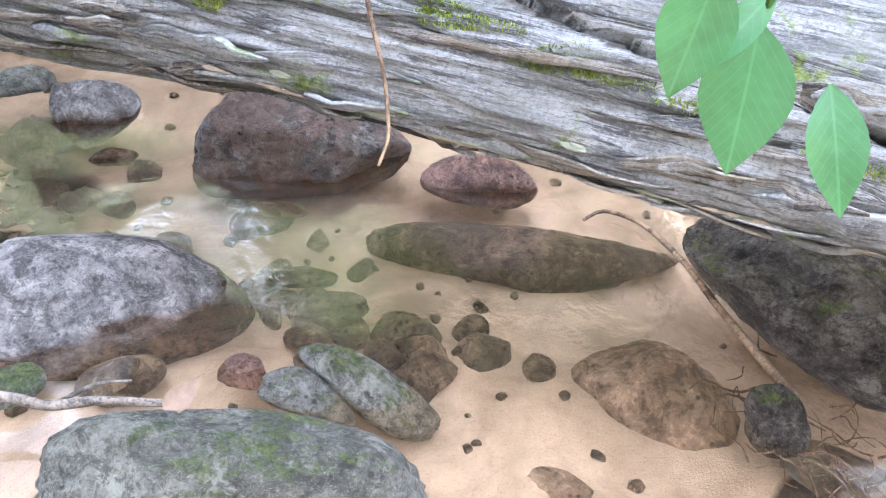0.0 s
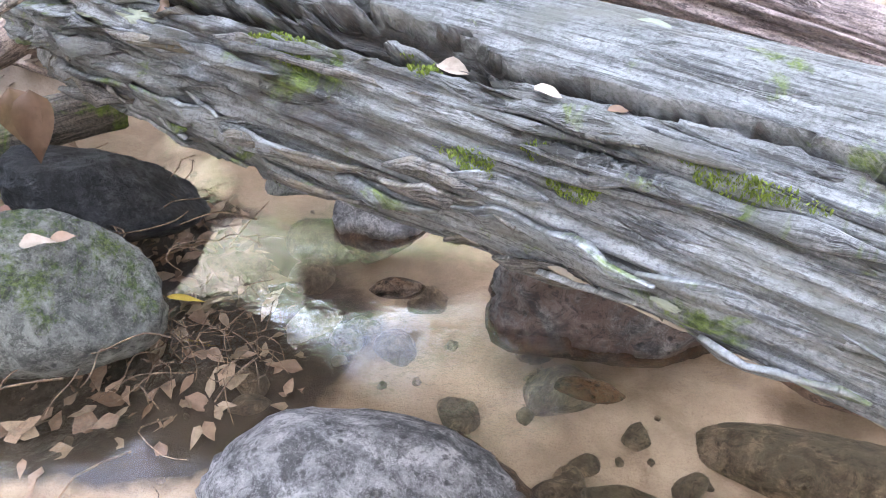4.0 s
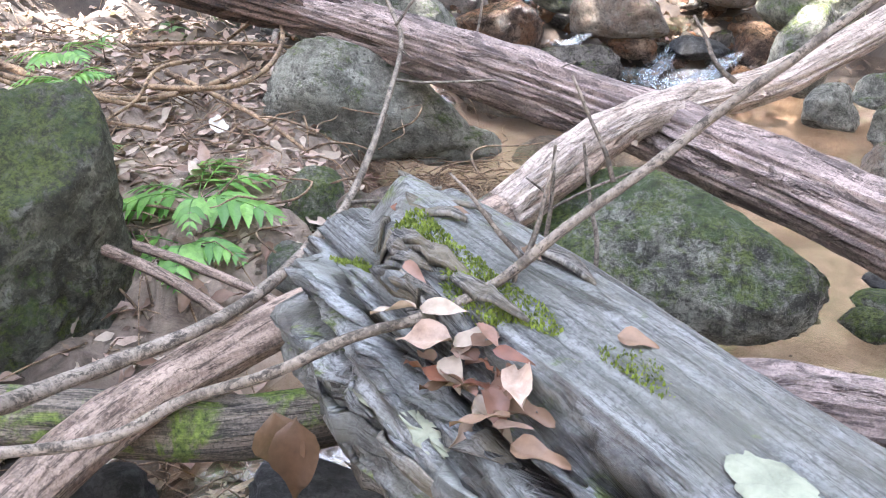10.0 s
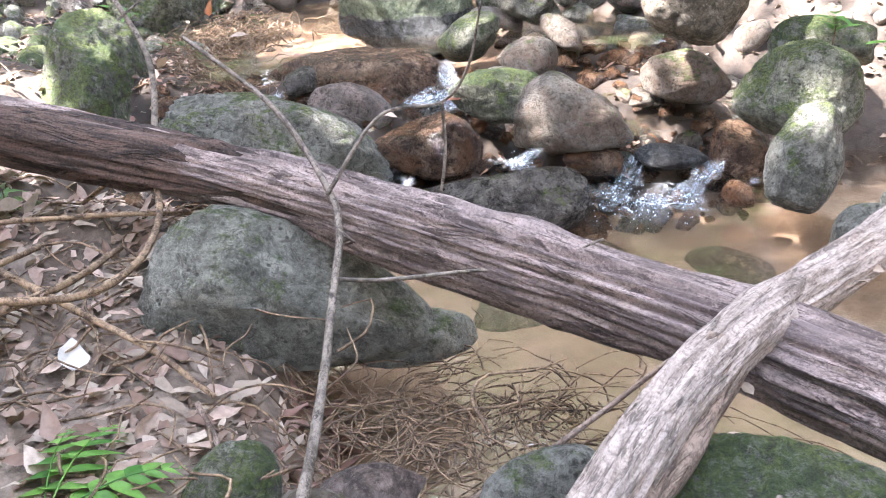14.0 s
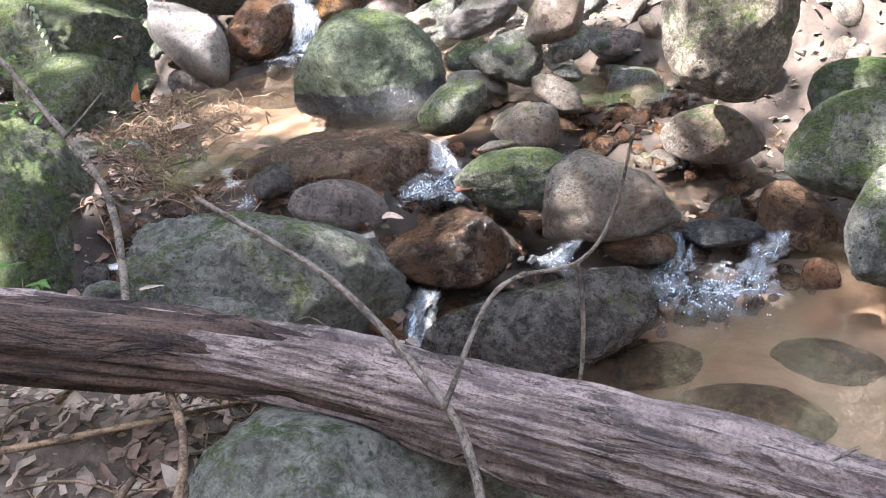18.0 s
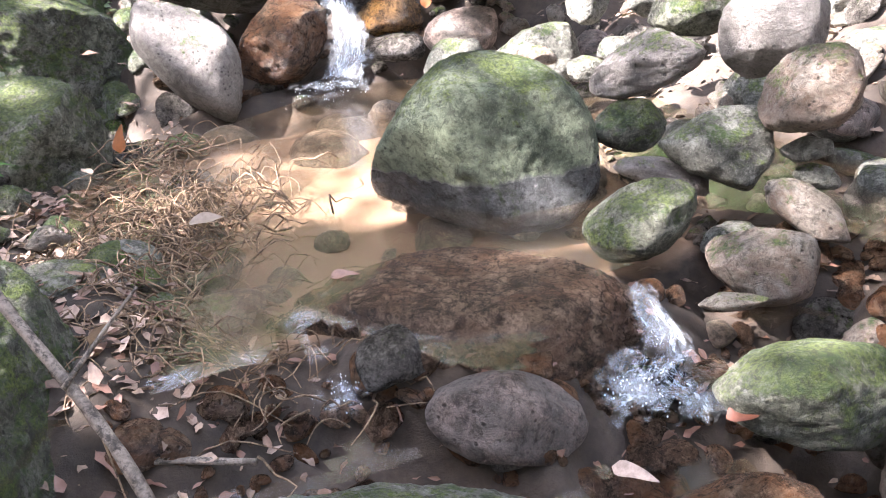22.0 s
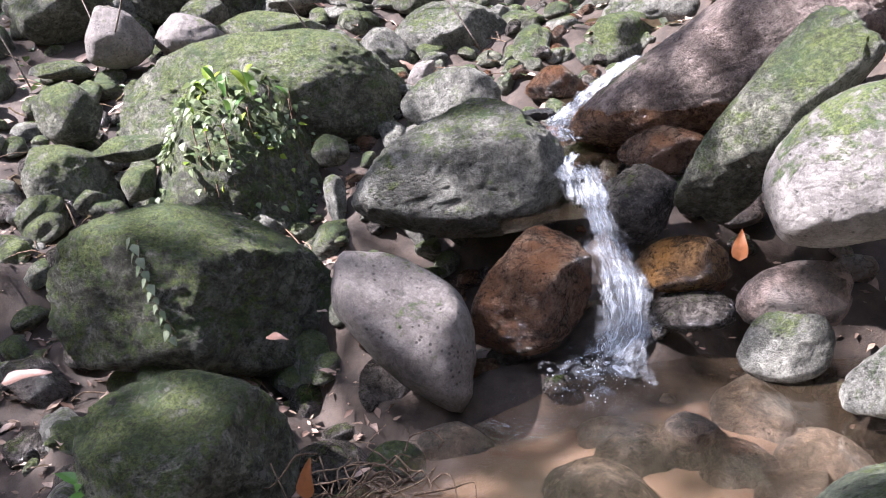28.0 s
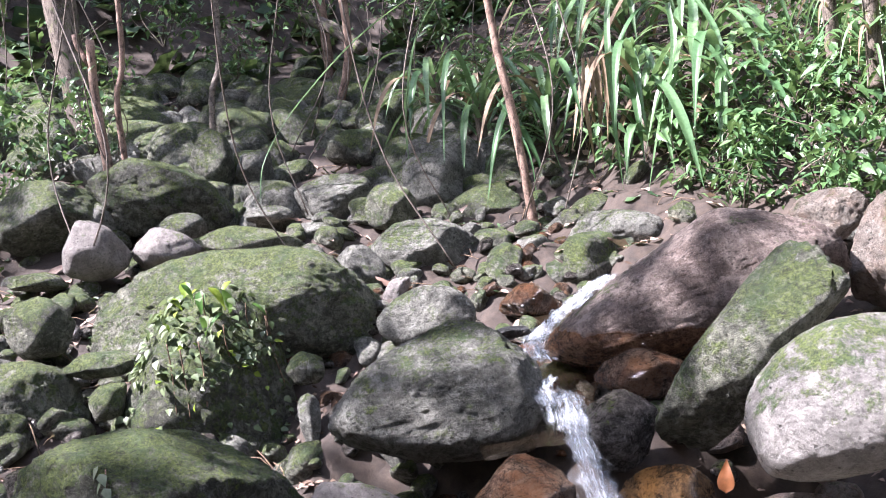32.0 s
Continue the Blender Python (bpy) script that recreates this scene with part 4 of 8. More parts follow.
rock('s', 'mid', (0.92, 1.19, -0.13), (0.134, 0.087, 0.037), 3, -38, 27)
rock('s', 'mid', (-0.68, 1.41, -0.10), (0.091, 0.062, 0.028), 3, 27, 28)
stone('g', 'big', (-1.63, 1.83, 0.13), (0.241, 0.182, 0.190), (-43, 30, 54), 29, (1.09, 1.03, 1.05, 1.07, 1.06, 1.06, 0.93, 1.00, 1.45, 0.93, 0.92, 1.45))
stone('k', 'big', (-1.79, 2.29, 0.09), (0.284, 0.166, 0.133), (-37, 26, 45), 30, (1.11, 1.45, 0.94, 0.88, 1.24, 1.45, 0.87, 0.89, 1.21, 1.14, 0.88, 0.93))
rock('s', 'mid', (-1.13, 2.51, -0.12), (0.091, 0.073, 0.046), 16, 23, 31)
rock('k', 'small', (-2.33, 2.03, 0.10), (0.117, 0.094, 0.068), -4, 61, 32)
# left bank
stone('M', 'huge', (-3.04, 2.25, 0.48), (0.356, 0.324, 0.406), (-22, 4, 69), 33, (0.94, 1.45, 1.25, 0.98, 1.45, 0.89, 0.92, 1.45, 1.00, 1.01, 1.29, 1.30))
stone('h', 'big', (-3.25, 3.89, 0.30), (0.469, 0.295, 0.256), (-22, 24, 47), 34, (1.33, 0.98, 0.82, 0.94, 1.45, 0.92, 0.81, 1.00, 1.45, 0.88, 0.78, 1.45))
stone('h', 'big', (-2.88, 4.04, 0.15), (0.205, 0.116, 0.090), (-26, 1, 40), 35, (0.98, 0.98, 0.93, 1.04, 1.45, 0.91, 0.95, 1.11, 1.00, 0.94, 0.97, 1.10))
stone('m', 'mid', (-2.75, 3.12, 0.30), (0.103, 0.097, 0.126), (-30, 37, 54), 36, (0.96, 0.96, 1.07, 0.99, 1.05, 0.98, 1.01, 0.95, 0.95, 0.97, 1.45, 0.99))
stone('p', 'mid', (-2.50, 3.23, 0.28), (0.137, 0.095, 0.090), (-32, -14, 47), 37, (1.45, 0.86, 0.92, 0.92, 0.97, 0.84, 0.85, 1.45, 1.45, 0.76, 0.70, 1.45))
stone('p', 'mid', (-2.31, 3.19, 0.28), (0.107, 0.078, 0.079), (-35, 6, 43), 38, (0.95, 1.45, 0.94, 0.99, 0.96, 0.98, 0.99, 1.01, 0.95, 0.94, 1.01, 0.96))
stone('g', 'mid', (-2.36, 2.99, 0.26), (0.153, 0.095, 0.081), (-37, 18, 50), 39, (1.45, 0.91, 1.03, 1.05, 1.07, 0.98, 0.89, 1.01, 1.45, 0.92, 1.00, 1.00))
stone('g', 'mid', (-2.19, 3.44, 0.27), (0.141, 0.089, 0.077), (-33, -11, 35), 40, (0.97, 1.04, 1.03, 0.97, 1.03, 1.00, 0.97, 1.18, 1.00, 0.96, 0.95, 1.16))
stone('g', 'mid', (-2.50, 2.81, 0.27), (0.099, 0.075, 0.078), (-37, 45, 58), 41, (1.04, 1.03, 1.01, 0.93, 1.10, 1.19, 0.90, 0.93, 1.45, 0.95, 1.07, 0.92))
stone('e', 'huge', (-1.59, 3.38, 0.29), (0.412, 0.259, 0.226), (-38, 11, 16), 42, (0.91, 1.45, 0.78, 0.98, 1.45, 1.02, 1.08, 0.97, 1.01, 0.95, 0.86, 0.91))
rock('m', 'small', (-1.15, 3.65, 0.10), (0.081, 0.065, 0.038), -5, 14, 43)
rock('k', 'small', (-1.11, 4.04, 0.05), (0.145, 0.102, 0.048), -9, 12, 44)
rock('m', 'small', (-1.14, 3.87, 0.05), (0.100, 0.067, 0.033), -4, 13, 45)
rock('m', 'big', (-0.58, 3.54, 0.05), (0.271, 0.190, 0.195), -9, 2, 46)
stone('P', 'mid', (-1.99, 3.32, 0.12), (0.17, 0.12, 0.13), (-39, -27, 32), 47, (0.92, 1.45, 0.92, 0.99, 0.95, 0.92, 1.05, 1.15, 0.88, 0.93, 0.96, 1.04))
rock('t', 'small', (-2.54, 3.15, 0.30), (0.104, 0.084, 0.074), -5, 46, 48)
# right side of middle pool
rock('g', 'mid', (-1.76, 5.34, 0.08), (0.123, 0.099, 0.127), 11, 16, 49)
rock('g', 'mid', (-1.63, 5.66, 0.08), (0.121, 0.096, 0.094), -4, 13, 50)
rock('g', 'mid', (-1.47, 5.29, 0.08), (0.118, 0.094, 0.100), 16, 12, 51)
rock('t', 'mid', (-1.22, 4.80, 0.10), (0.232, 0.185, 0.174), 6, 10, 52)
rock('t', 'mid', (-1.21, 4.73, 0.15), (0.227, 0.181, 0.131), -4, 11, 53)
rock('g', 'mid', (-0.85, 5.01, 0.15), (0.218, 0.174, 0.132), -4, 5, 54)
rock('s', 'big', (-2.56, 5.04, -0.2), (0.32, 0.2, 0.1), 0, 10, 210, facets=4)
rock('s', 'mid', (-2.85, 5.32, -0.18), (0.2, 0.13, 0.09), 0, 30, 211)
rock('s', 'mid', (-2.25, 5.42, -0.18), (0.2, 0.12, 0.08), 0, -20, 212)
rock('s', 'mid', (-2.9, 4.85, -0.2), (0.22, 0.14, 0.1), 0, 40, 213)
# cascade
stone('g', 'huge', (-4.24, 5.07, 0.24), (0.552, 0.335, 0.281), (-24, 26, 38), 55, (1.02, 1.04, 1.14, 1.02, 0.97, 1.12, 0.96, 1.06, 1.02, 0.97, 1.03, 1.16))
stone('g', 'big', (-4.20, 4.84, 0.23), (0.258, 0.127, 0.087), (-25, 25, 40), 56, (1.06, 0.95, 1.45, 1.01, 0.96, 0.99, 0.95, 0.92, 1.45, 0.96, 1.18, 0.93))
stone('M', 'huge', (-5.62, 5.25, 0.36), (0.321, 0.351, 0.530), (-25, 12, 52), 57, (1.12, 1.05, 1.06, 1.06, 1.09, 0.93, 0.85, 1.45, 1.10, 0.93, 0.98, 1.06))
stone('d', 'big', (-3.21, 5.19, 0.04), (0.455, 0.238, 0.172), (-30, -8, 19), 58, (0.95, 1.12, 1.27, 0.92, 1.09, 1.05, 1.02, 1.00, 1.03, 1.09, 0.98, 0.97))
stone('b', 'big', (-3.64, 5.48, 0.21), (0.260, 0.176, 0.164), (-24, 5, 25), 59, (0.88, 0.93, 1.00, 1.45, 0.83, 0.92, 1.45, 0.96, 0.88, 0.93, 1.01, 0.99))
stone('p', 'mid', (-4.25, 5.72, 0.30), (0.230, 0.143, 0.123), (-20, 15, 32), 60, (0.98, 0.93, 1.05, 1.04, 0.98, 0.97, 0.98, 0.96, 1.02, 0.94, 1.45, 0.97))
stone('m', 'big', (-3.48, 5.91, 0.35), (0.249, 0.159, 0.141), (-20, 1, 20), 61, (0.94, 1.07, 0.95, 0.93, 1.01, 0.99, 1.25, 0.92, 0.92, 1.01, 1.20, 0.92))
stone('t', 'big', (-3.09, 5.79, 0.29), (0.280, 0.198, 0.194), (-22, 8, 14), 62, (1.45, 0.87, 0.81, 1.45, 1.14, 0.94, 0.83, 1.45, 1.45, 0.82, 0.85, 1.40))
stone('b', 'mid', (-2.94, 5.74, 0.12), (0.147, 0.091, 0.078), (-25, 4, 12), 63, (0.88, 1.45, 0.92, 1.10, 0.99, 0.91, 1.13, 0.98, 0.99, 0.91, 1.01, 1.45))
stone('k', 'mid', (-2.65, 5.92, 0.10), (0.172, 0.092, 0.069), (-24, 1, 6), 64, (1.08, 0.92, 0.95, 0.88, 1.45, 0.92, 0.96, 0.86, 1.45, 0.96, 0.85, 0.89))
rock('B', 'huge', (-4.54, 6.13, 0.235), (0.66, 0.37, 0.30), 0, 10, 65, facets=2, rough=0.06, planes=[(0, 0.06, 1, 0.8), (0.1, -0.9, 0.3, 0.86), (0.9, -0.3, 0.2, 0.85)])
stone('G', 'huge', (-4.61, 6.94, 0.59), (0.448, 0.337, 0.350), (-24, -3, 13), 66, (0.89, 0.90, 0.99, 1.06, 1.03, 0.88, 1.12, 1.45, 0.85, 0.98, 1.11, 1.05), facets=3, rough=0.03)
stone('m', 'mid', (-4.01, 6.60, 0.48), (0.205, 0.138, 0.129), (-29, -27, 1), 67, (1.03, 0.98, 0.98, 0.95, 0.99, 1.45, 0.92, 0.97, 0.99, 1.09, 0.93, 0.91))
stone('w', 'mid', (-3.96, 6.89, 0.52), (0.183, 0.094, 0.066), (-26, 10, -0), 68, (0.85, 0.90, 0.95, 0.94, 0.94, 0.96, 1.01, 1.45, 0.78, 0.73, 1.45, 1.45))
stone('g', 'big', (-3.76, 6.87, 0.64), (0.201, 0.151, 0.157), (-24, -9, -4), 69, (0.79, 1.45, 0.99, 0.85, 0.80, 1.45, 1.45, 0.85, 0.72, 1.45, 1.45, 0.81))
stone('w', 'big', (-4.08, 7.35, 0.79), (0.236, 0.144, 0.121), (-18, -18, 2), 70, (0.96, 0.80, 1.45, 1.13, 0.85, 0.86, 1.11, 0.99, 0.98, 0.87, 0.89, 1.03))
stone('m', 'mid', (-4.13, 7.26, 0.57), (0.147, 0.108, 0.110), (-22, -6, 3), 71, (0.92, 0.92, 1.07, 0.98, 0.96, 0.95, 1.05, 1.02, 0.91, 0.99, 1.07, 0.97))
stone('w', 'big', (-3.62, 7.18, 0.98), (0.206, 0.160, 0.173), (-16, -45, -6), 72, (0.97, 0.99, 0.99, 0.97, 1.04, 0.98, 1.01, 1.08, 0.94, 1.05, 1.01, 0.90), facets=2, rough=0.035)
stone('t', 'big', (-3.50, 6.85, 0.85), (0.171, 0.130, 0.138), (-20, -34, -10), 73, (0.94, 1.10, 0.98, 0.97, 1.04, 1.00, 1.08, 1.06, 0.94, 1.03, 1.01, 0.95))
stone('g', 'small', (-3.50, 6.84, 0.65), (0.087, 0.053, 0.044), (-24, -12, -10), 74, (0.88, 1.45, 0.87, 1.07, 0.91, 0.95, 1.45, 0.88, 1.45, 0.88, 0.90, 1.45))
stone('g', 'small', (-3.46, 6.85, 0.55), (0.089, 0.052, 0.042), (-25, 11, -10), 75, (0.82, 0.81, 1.45, 0.98, 1.45, 0.81, 0.90, 1.45, 0.91, 0.95, 0.92, 1.45))
stone('t', 'mid', (-3.49, 6.73, 0.48), (0.166, 0.093, 0.072), (-27, 30, -10), 76, (1.45, 0.84, 1.45, 1.00, 1.11, 0.90, 0.94, 0.98, 1.45, 0.94, 0.99, 0.94))
stone('t', 'big', (-3.61, 6.53, 0.38), (0.183, 0.133, 0.133), (-31, 3, -8), 77, (0.84, 1.01, 1.45, 0.87, 0.85, 1.45, 1.13, 0.96, 0.87, 1.08, 0.96, 1.00))
stone('t', 'small', (-3.70, 6.33, 0.35), (0.115, 0.051, 0.032), (-34, -13, -7), 78, (1.45, 0.81, 0.79, 1.45, 1.45, 0.83, 0.97, 0.86, 1.45, 0.87, 0.94, 0.86))
stone('m', 'big', (-3.89, 7.48, 0.99), (0.221, 0.149, 0.140), (-15, -16, -1), 79, (1.45, 0.88, 0.75, 0.90, 1.45, 0.83, 1.37, 0.86, 0.82, 1.45, 0.86, 0.81))
stone('g', 'mid', (-4.41, 7.94, 0.95), (0.104, 0.104, 0.143), (-13, -0, 7), 80, (1.11, 0.96, 0.96, 0.95, 1.01, 1.45, 0.90, 1.45, 0.99, 0.98, 1.02, 0.98))
stone('g', 'small', (-4.13, 7.81, 0.95), (0.086, 0.073, 0.087), (-14, -0, 2), 81, (0.91, 0.92, 1.03, 0.86, 1.45, 0.90, 0.91, 1.45, 0.89, 1.45, 0.88, 1.45))
stone('g', 'small', (-4.25, 7.73, 0.75), (0.087, 0.062, 0.060), (-17, -2, 5), 82, (0.88, 0.95, 1.41, 0.90, 1.45, 0.90, 0.94, 1.45, 0.92, 1.45, 0.91, 1.45))
stone('g', 'small', (-4.40, 7.84, 0.63), (0.099, 0.067, 0.063), (-18, -1, 7), 83, (0.94, 1.45, 0.86, 1.45, 0.94, 1.00, 0.89, 0.94, 1.45, 0.90, 1.45, 0.85))
stone('t', 'small', (-4.62, 7.70, 0.73), (0.134, 0.072, 0.054), (-17, 5, 10), 84, (0.84, 0.81, 1.45, 0.93, 1.45, 0.80, 1.45, 0.91, 0.86, 1.45, 0.86, 1.45))
stone('t', 'big', (-2.74, 6.48, 0.32), (0.243, 0.154, 0.136), (-18, 8, 7), 85, (1.01, 0.82, 0.95, 1.45, 0.93, 0.89, 0.93, 1.00, 1.01, 0.89, 0.98, 0.95))
stone('T', 'huge', (-2.63, 6.30, 0.89), (0.268, 0.251, 0.326), (-11, 7, 5), 86, (0.96, 1.01, 1.23, 0.94, 1.06, 1.11, 1.02, 1.04, 1.12, 1.04, 1.45, 0.99))
stone('m', 'big', (-2.14, 6.18, 0.36), (0.279, 0.211, 0.220), (-19, -5, -2), 87, (0.89, 0.97, 0.98, 1.07, 0.97, 0.98, 1.11, 1.08, 0.95, 0.97, 1.07, 1.01))
stone('g', 'big', (-2.05, 5.81, 0.18), (0.150, 0.159, 0.233), (-24, 7, -4), 88, (0.98, 0.86, 1.45, 1.03, 1.00, 0.93, 1.05, 1.02, 1.18, 0.92, 1.21, 0.99))
stone('m', 'mid', (-2.11, 6.47, 0.51), (0.230, 0.141, 0.119), (-16, -2, -3), 89, (0.96, 1.45, 0.97, 1.00, 1.45, 1.11, 1.01, 1.21, 1.45, 0.91, 1.13, 1.45))
stone('b', 'mid', (-2.38, 6.18, 0.05), (0.193, 0.133, 0.127), (-24, 41, 1), 90, (1.00, 0.99, 0.94, 0.90, 1.45, 0.99, 0.94, 0.90, 1.45, 1.10, 0.91, 0.94))
stone('b', 'small', (-2.28, 5.65, 0.06), (0.077, 0.058, 0.060), (-27, 17, -0), 91, (0.98, 0.84, 1.45, 0.91, 1.05, 0.98, 0.87, 1.45, 0.92, 1.45, 0.87, 1.45))
stone('k', 'mid', (-5.66, 5.79, 0.29), (0.089, 0.084, 0.109), (-33, -21, 45), 93, (0.98, 1.45, 0.92, 0.98, 0.95, 1.03, 0.92, 1.45, 0.91, 1.05, 0.92, 1.45))
stone('g', 'mid', (-5.47, 5.83, 0.25), (0.080, 0.095, 0.158), (-35, 35, 40), 94, (0.96, 1.00, 0.98, 0.96, 1.05, 1.00, 0.97, 0.92, 0.99, 0.97, 0.93, 1.15))
rock('g', 'small', (-5.01, 5.02, 0.20), (0.101, 0.081, 0.076), -10, 46, 95)
stone('m', 'big', (-4.57, 4.00, 0.29), (0.165, 0.129, 0.140), (-26, 2, 58), 96, (1.08, 0.93, 0.92, 1.00, 1.11, 0.87, 0.95, 1.06, 0.93, 0.90, 0.93, 1.44))
stone('g', 'big', (-5.75, 5.87, 0.45), (0.207, 0.142, 0.134), (-29, 13, 45), 97, (1.08, 1.04, 0.90, 1.00, 1.45, 0.93, 0.86, 1.08, 1.13, 0.90, 0.97, 1.05))
rock('t', 'small', (-5.27, 5.97, 0.38), (0.118, 0.094, 0.049), -5, 35, 98)
rock('t', 'small', (-6.10, 6.18, 0.50), (0.076, 0.061, 0.041), -5, 45, 99)
rock('b', 'small', (-2.97, 5.96, 0.30), (0.065, 0.052, 0.040), -10, 7, 100)
rock('s', 'small', (-5.26, 6.01, 0.40), (0.115, 0.091, 0.024), -6, 36, 101)
# upper pool and fall
stone('M', 'huge', (-7.62, 7.80, 0.75), (0.664, 0.438, 0.400), (-20, 20, 50), 102, (1.02, 0.98, 1.45, 1.07, 1.00, 1.05, 0.90, 1.00, 1.45, 0.89, 0.99, 1.45))
stone('m', 'huge', (-6.88, 6.98, 0.56), (0.392, 0.295, 0.307), (-27, 24, 54), 103, (1.16, 1.00, 1.03, 0.97, 0.95, 1.00, 0.95, 0.88, 1.11, 1.00, 0.89, 0.98))
stone('w', 'big', (-6.50, 7.85, 0.70), (0.214, 0.241, 0.377), (-23, -31, 38), 104, (1.45, 0.94, 0.89, 1.06, 0.99, 1.45, 0.87, 0.89, 1.45, 1.07, 0.87, 1.01), facets=2, rough=0.035)
stone('g', 'huge', (-6.68, 8.75, 1.03), (0.516, 0.347, 0.322), (-16, -2, 31), 105, (0.90, 0.89, 1.09, 1.24, 0.88, 0.90, 1.45, 1.01, 0.85, 0.94, 1.14, 1.02), facets=2, rough=0.045)
stone('b', 'big', (-6.11, 8.19, 0.71), (0.294, 0.208, 0.203), (-24, -44, 27), 106, (0.99, 1.12, 1.45, 0.92, 1.01, 1.09, 1.02, 0.94, 1.17, 1.03, 1.00, 0.96))
stone('d', 'mid', (-5.84, 8.70, 0.92), (0.158, 0.141, 0.175), (-19, -0, 20), 107, (1.12, 1.16, 0.99, 1.00, 1.04, 0.98, 0.97, 1.13, 1.14, 0.96, 0.99, 0.91))
stone('o', 'mid', (-5.58, 8.45, 0.76), (0.201, 0.128, 0.113), (-23, -2, 17), 108, (0.97, 0.93, 1.09, 1.03, 1.10, 0.95, 1.07, 1.03, 1.04, 0.94, 1.02, 1.10))
stone('d', 'mid', (-5.53, 8.35, 0.61), (0.181, 0.101, 0.079), (-26, -2, 16), 109, (0.91, 0.96, 1.45, 1.00, 1.29, 1.00, 1.08, 1.04, 0.96, 0.98, 1.27, 1.11))
stone('p', 'mid', (-5.16, 8.42, 0.67), (0.204, 0.142, 0.137), (-25, -9, 10), 110, (0.91, 1.45, 1.03, 0.95, 0.97, 1.05, 1.08, 1.05, 0.96, 0.94, 1.18, 0.97))
stone('g', 'mid', (-5.17, 8.27, 0.54), (0.170, 0.129, 0.136), (-28, -17, 10), 111, (0.95, 1.07, 0.96, 0.99, 1.03, 0.97, 1.09, 1.02, 0.93, 0.94, 1.11, 0.95))
stone('g', 'big', (-4.69, 8.05, 0.61), (0.260, 0.174, 0.162), (-28, -19, 4), 112, (0.84, 1.39, 1.01, 0.94, 0.86, 1.04, 1.15, 1.28, 0.84, 0.95, 1.03, 0.96))
stone('W', 'huge', (-4.88, 8.46, 1.16), (0.389, 0.269, 0.257), (-17, -19, 4), 113, (0.92, 0.95, 1.05, 1.08, 1.04, 1.02, 1.03, 1.35, 1.04, 0.91, 1.08, 1.02), facets=1, rough=0.025)
stone('m', 'big', (-5.30, 8.84, 1.24), (0.496, 0.270, 0.203), (-14, -47, 11), 114, (0.89, 1.13, 1.45, 0.84, 0.91, 1.45, 1.08, 1.12, 1.45, 0.75, 1.45, 1.22))
stone('u', 'huge', (-5.69, 9.80, 1.26), (0.851, 0.459, 0.343), (-11, -18, 13), 115, (0.82, 0.79, 1.45, 1.45, 0.81, 0.94, 1.45, 0.90, 0.90, 0.95, 0.89, 1.45), facets=1, rough=0.03)
stone('b', 'mid', (-5.86, 9.19, 1.01), (0.219, 0.139, 0.122), (-16, 5, 17), 116, (0.90, 0.97, 0.90, 1.45, 0.92, 0.89, 1.17, 1.01, 0.90, 0.89, 0.99, 1.00))
stone('M', 'big', (-8.27, 8.89, 0.99), (0.491, 0.431, 0.524), (-13, -0, 45), 117, (0.92, 0.95, 1.07, 1.11, 0.92, 0.84, 1.45, 1.45, 0.86, 0.89, 1.45, 1.09))
stone('m', 'huge', (-8.47, 9.41, 1.33), (0.906, 0.506, 0.391), (-8, 7, 43), 118, (0.94, 0.96, 1.23, 1.04, 0.99, 0.90, 0.96, 1.45, 0.92, 0.88, 1.45, 1.45), facets=2, rough=0.045)
stone('g', 'mid', (-7.27, 9.68, 1.21), (0.293, 0.189, 0.169), (-10, -3, 31), 119, (0.98, 0.96, 1.06, 1.03, 1.00, 0.96, 1.05, 1.03, 1.11, 0.92, 1.00, 1.45))
stone('g', 'big', (-7.79, 10.70, 1.45), (0.416, 0.268, 0.238), (-6, 12, 30), 120, (0.98, 0.96, 0.93, 1.01, 0.97, 0.91, 1.01, 0.96, 0.97, 0.95, 0.96, 0.97))
stone('g', 'mid', (-7.99, 10.12, 1.43), (0.157, 0.148, 0.193), (-7, -38, 35), 121, (0.97, 1.06, 1.03, 0.90, 1.45, 0.97, 0.96, 1.15, 0.98, 1.06, 0.93, 1.11))
stone('g', 'big', (-9.08, 11.42, 1.85), (0.397, 0.250, 0.218), (-2, -0, 36), 122, (0.89, 1.09, 1.00, 0.97, 0.89, 0.92, 1.45, 0.95, 0.94, 0.94, 1.01, 1.01))
stone('m', 'mid', (-8.38, 11.22, 1.75), (0.212, 0.171, 0.190), (-3, -0, 32), 123, (1.03, 0.95, 1.04, 1.01, 1.09, 0.95, 0.98, 1.13, 1.02, 0.96, 1.08, 1.02))
stone('g', 'big', (-6.61, 11.34, 1.37), (0.349, 0.218, 0.188), (-7, 0, 18), 124, (1.02, 1.04, 0.94, 1.00, 1.45, 0.98, 0.96, 1.16, 1.04, 1.02, 0.95, 1.09))
stone('r', 'mid', (-7.32, 10.93, 1.25), (0.270, 0.177, 0.160), (-8, 5, 25), 125, (1.45, 0.83, 0.84, 0.92, 1.45, 0.83, 0.90, 1.45, 0.86, 0.90, 0.91, 0.97))
stone('b', 'mid', (-6.88, 10.28, 1.14), (0.196, 0.123, 0.106), (-10, 4, 24), 126, (0.92, 0.79, 1.45, 1.09, 1.45, 0.79, 0.97, 1.11, 1.05, 0.87, 1.03, 1.21))
stone('b', 'small', (-7.21, 10.49, 1.13), (0.103, 0.070, 0.066), (-10, 7, 26), 127, (0.89, 1.45, 0.92, 1.45, 0.94, 0.98, 1.00, 0.95, 1.45, 0.88, 1.45, 1.01))
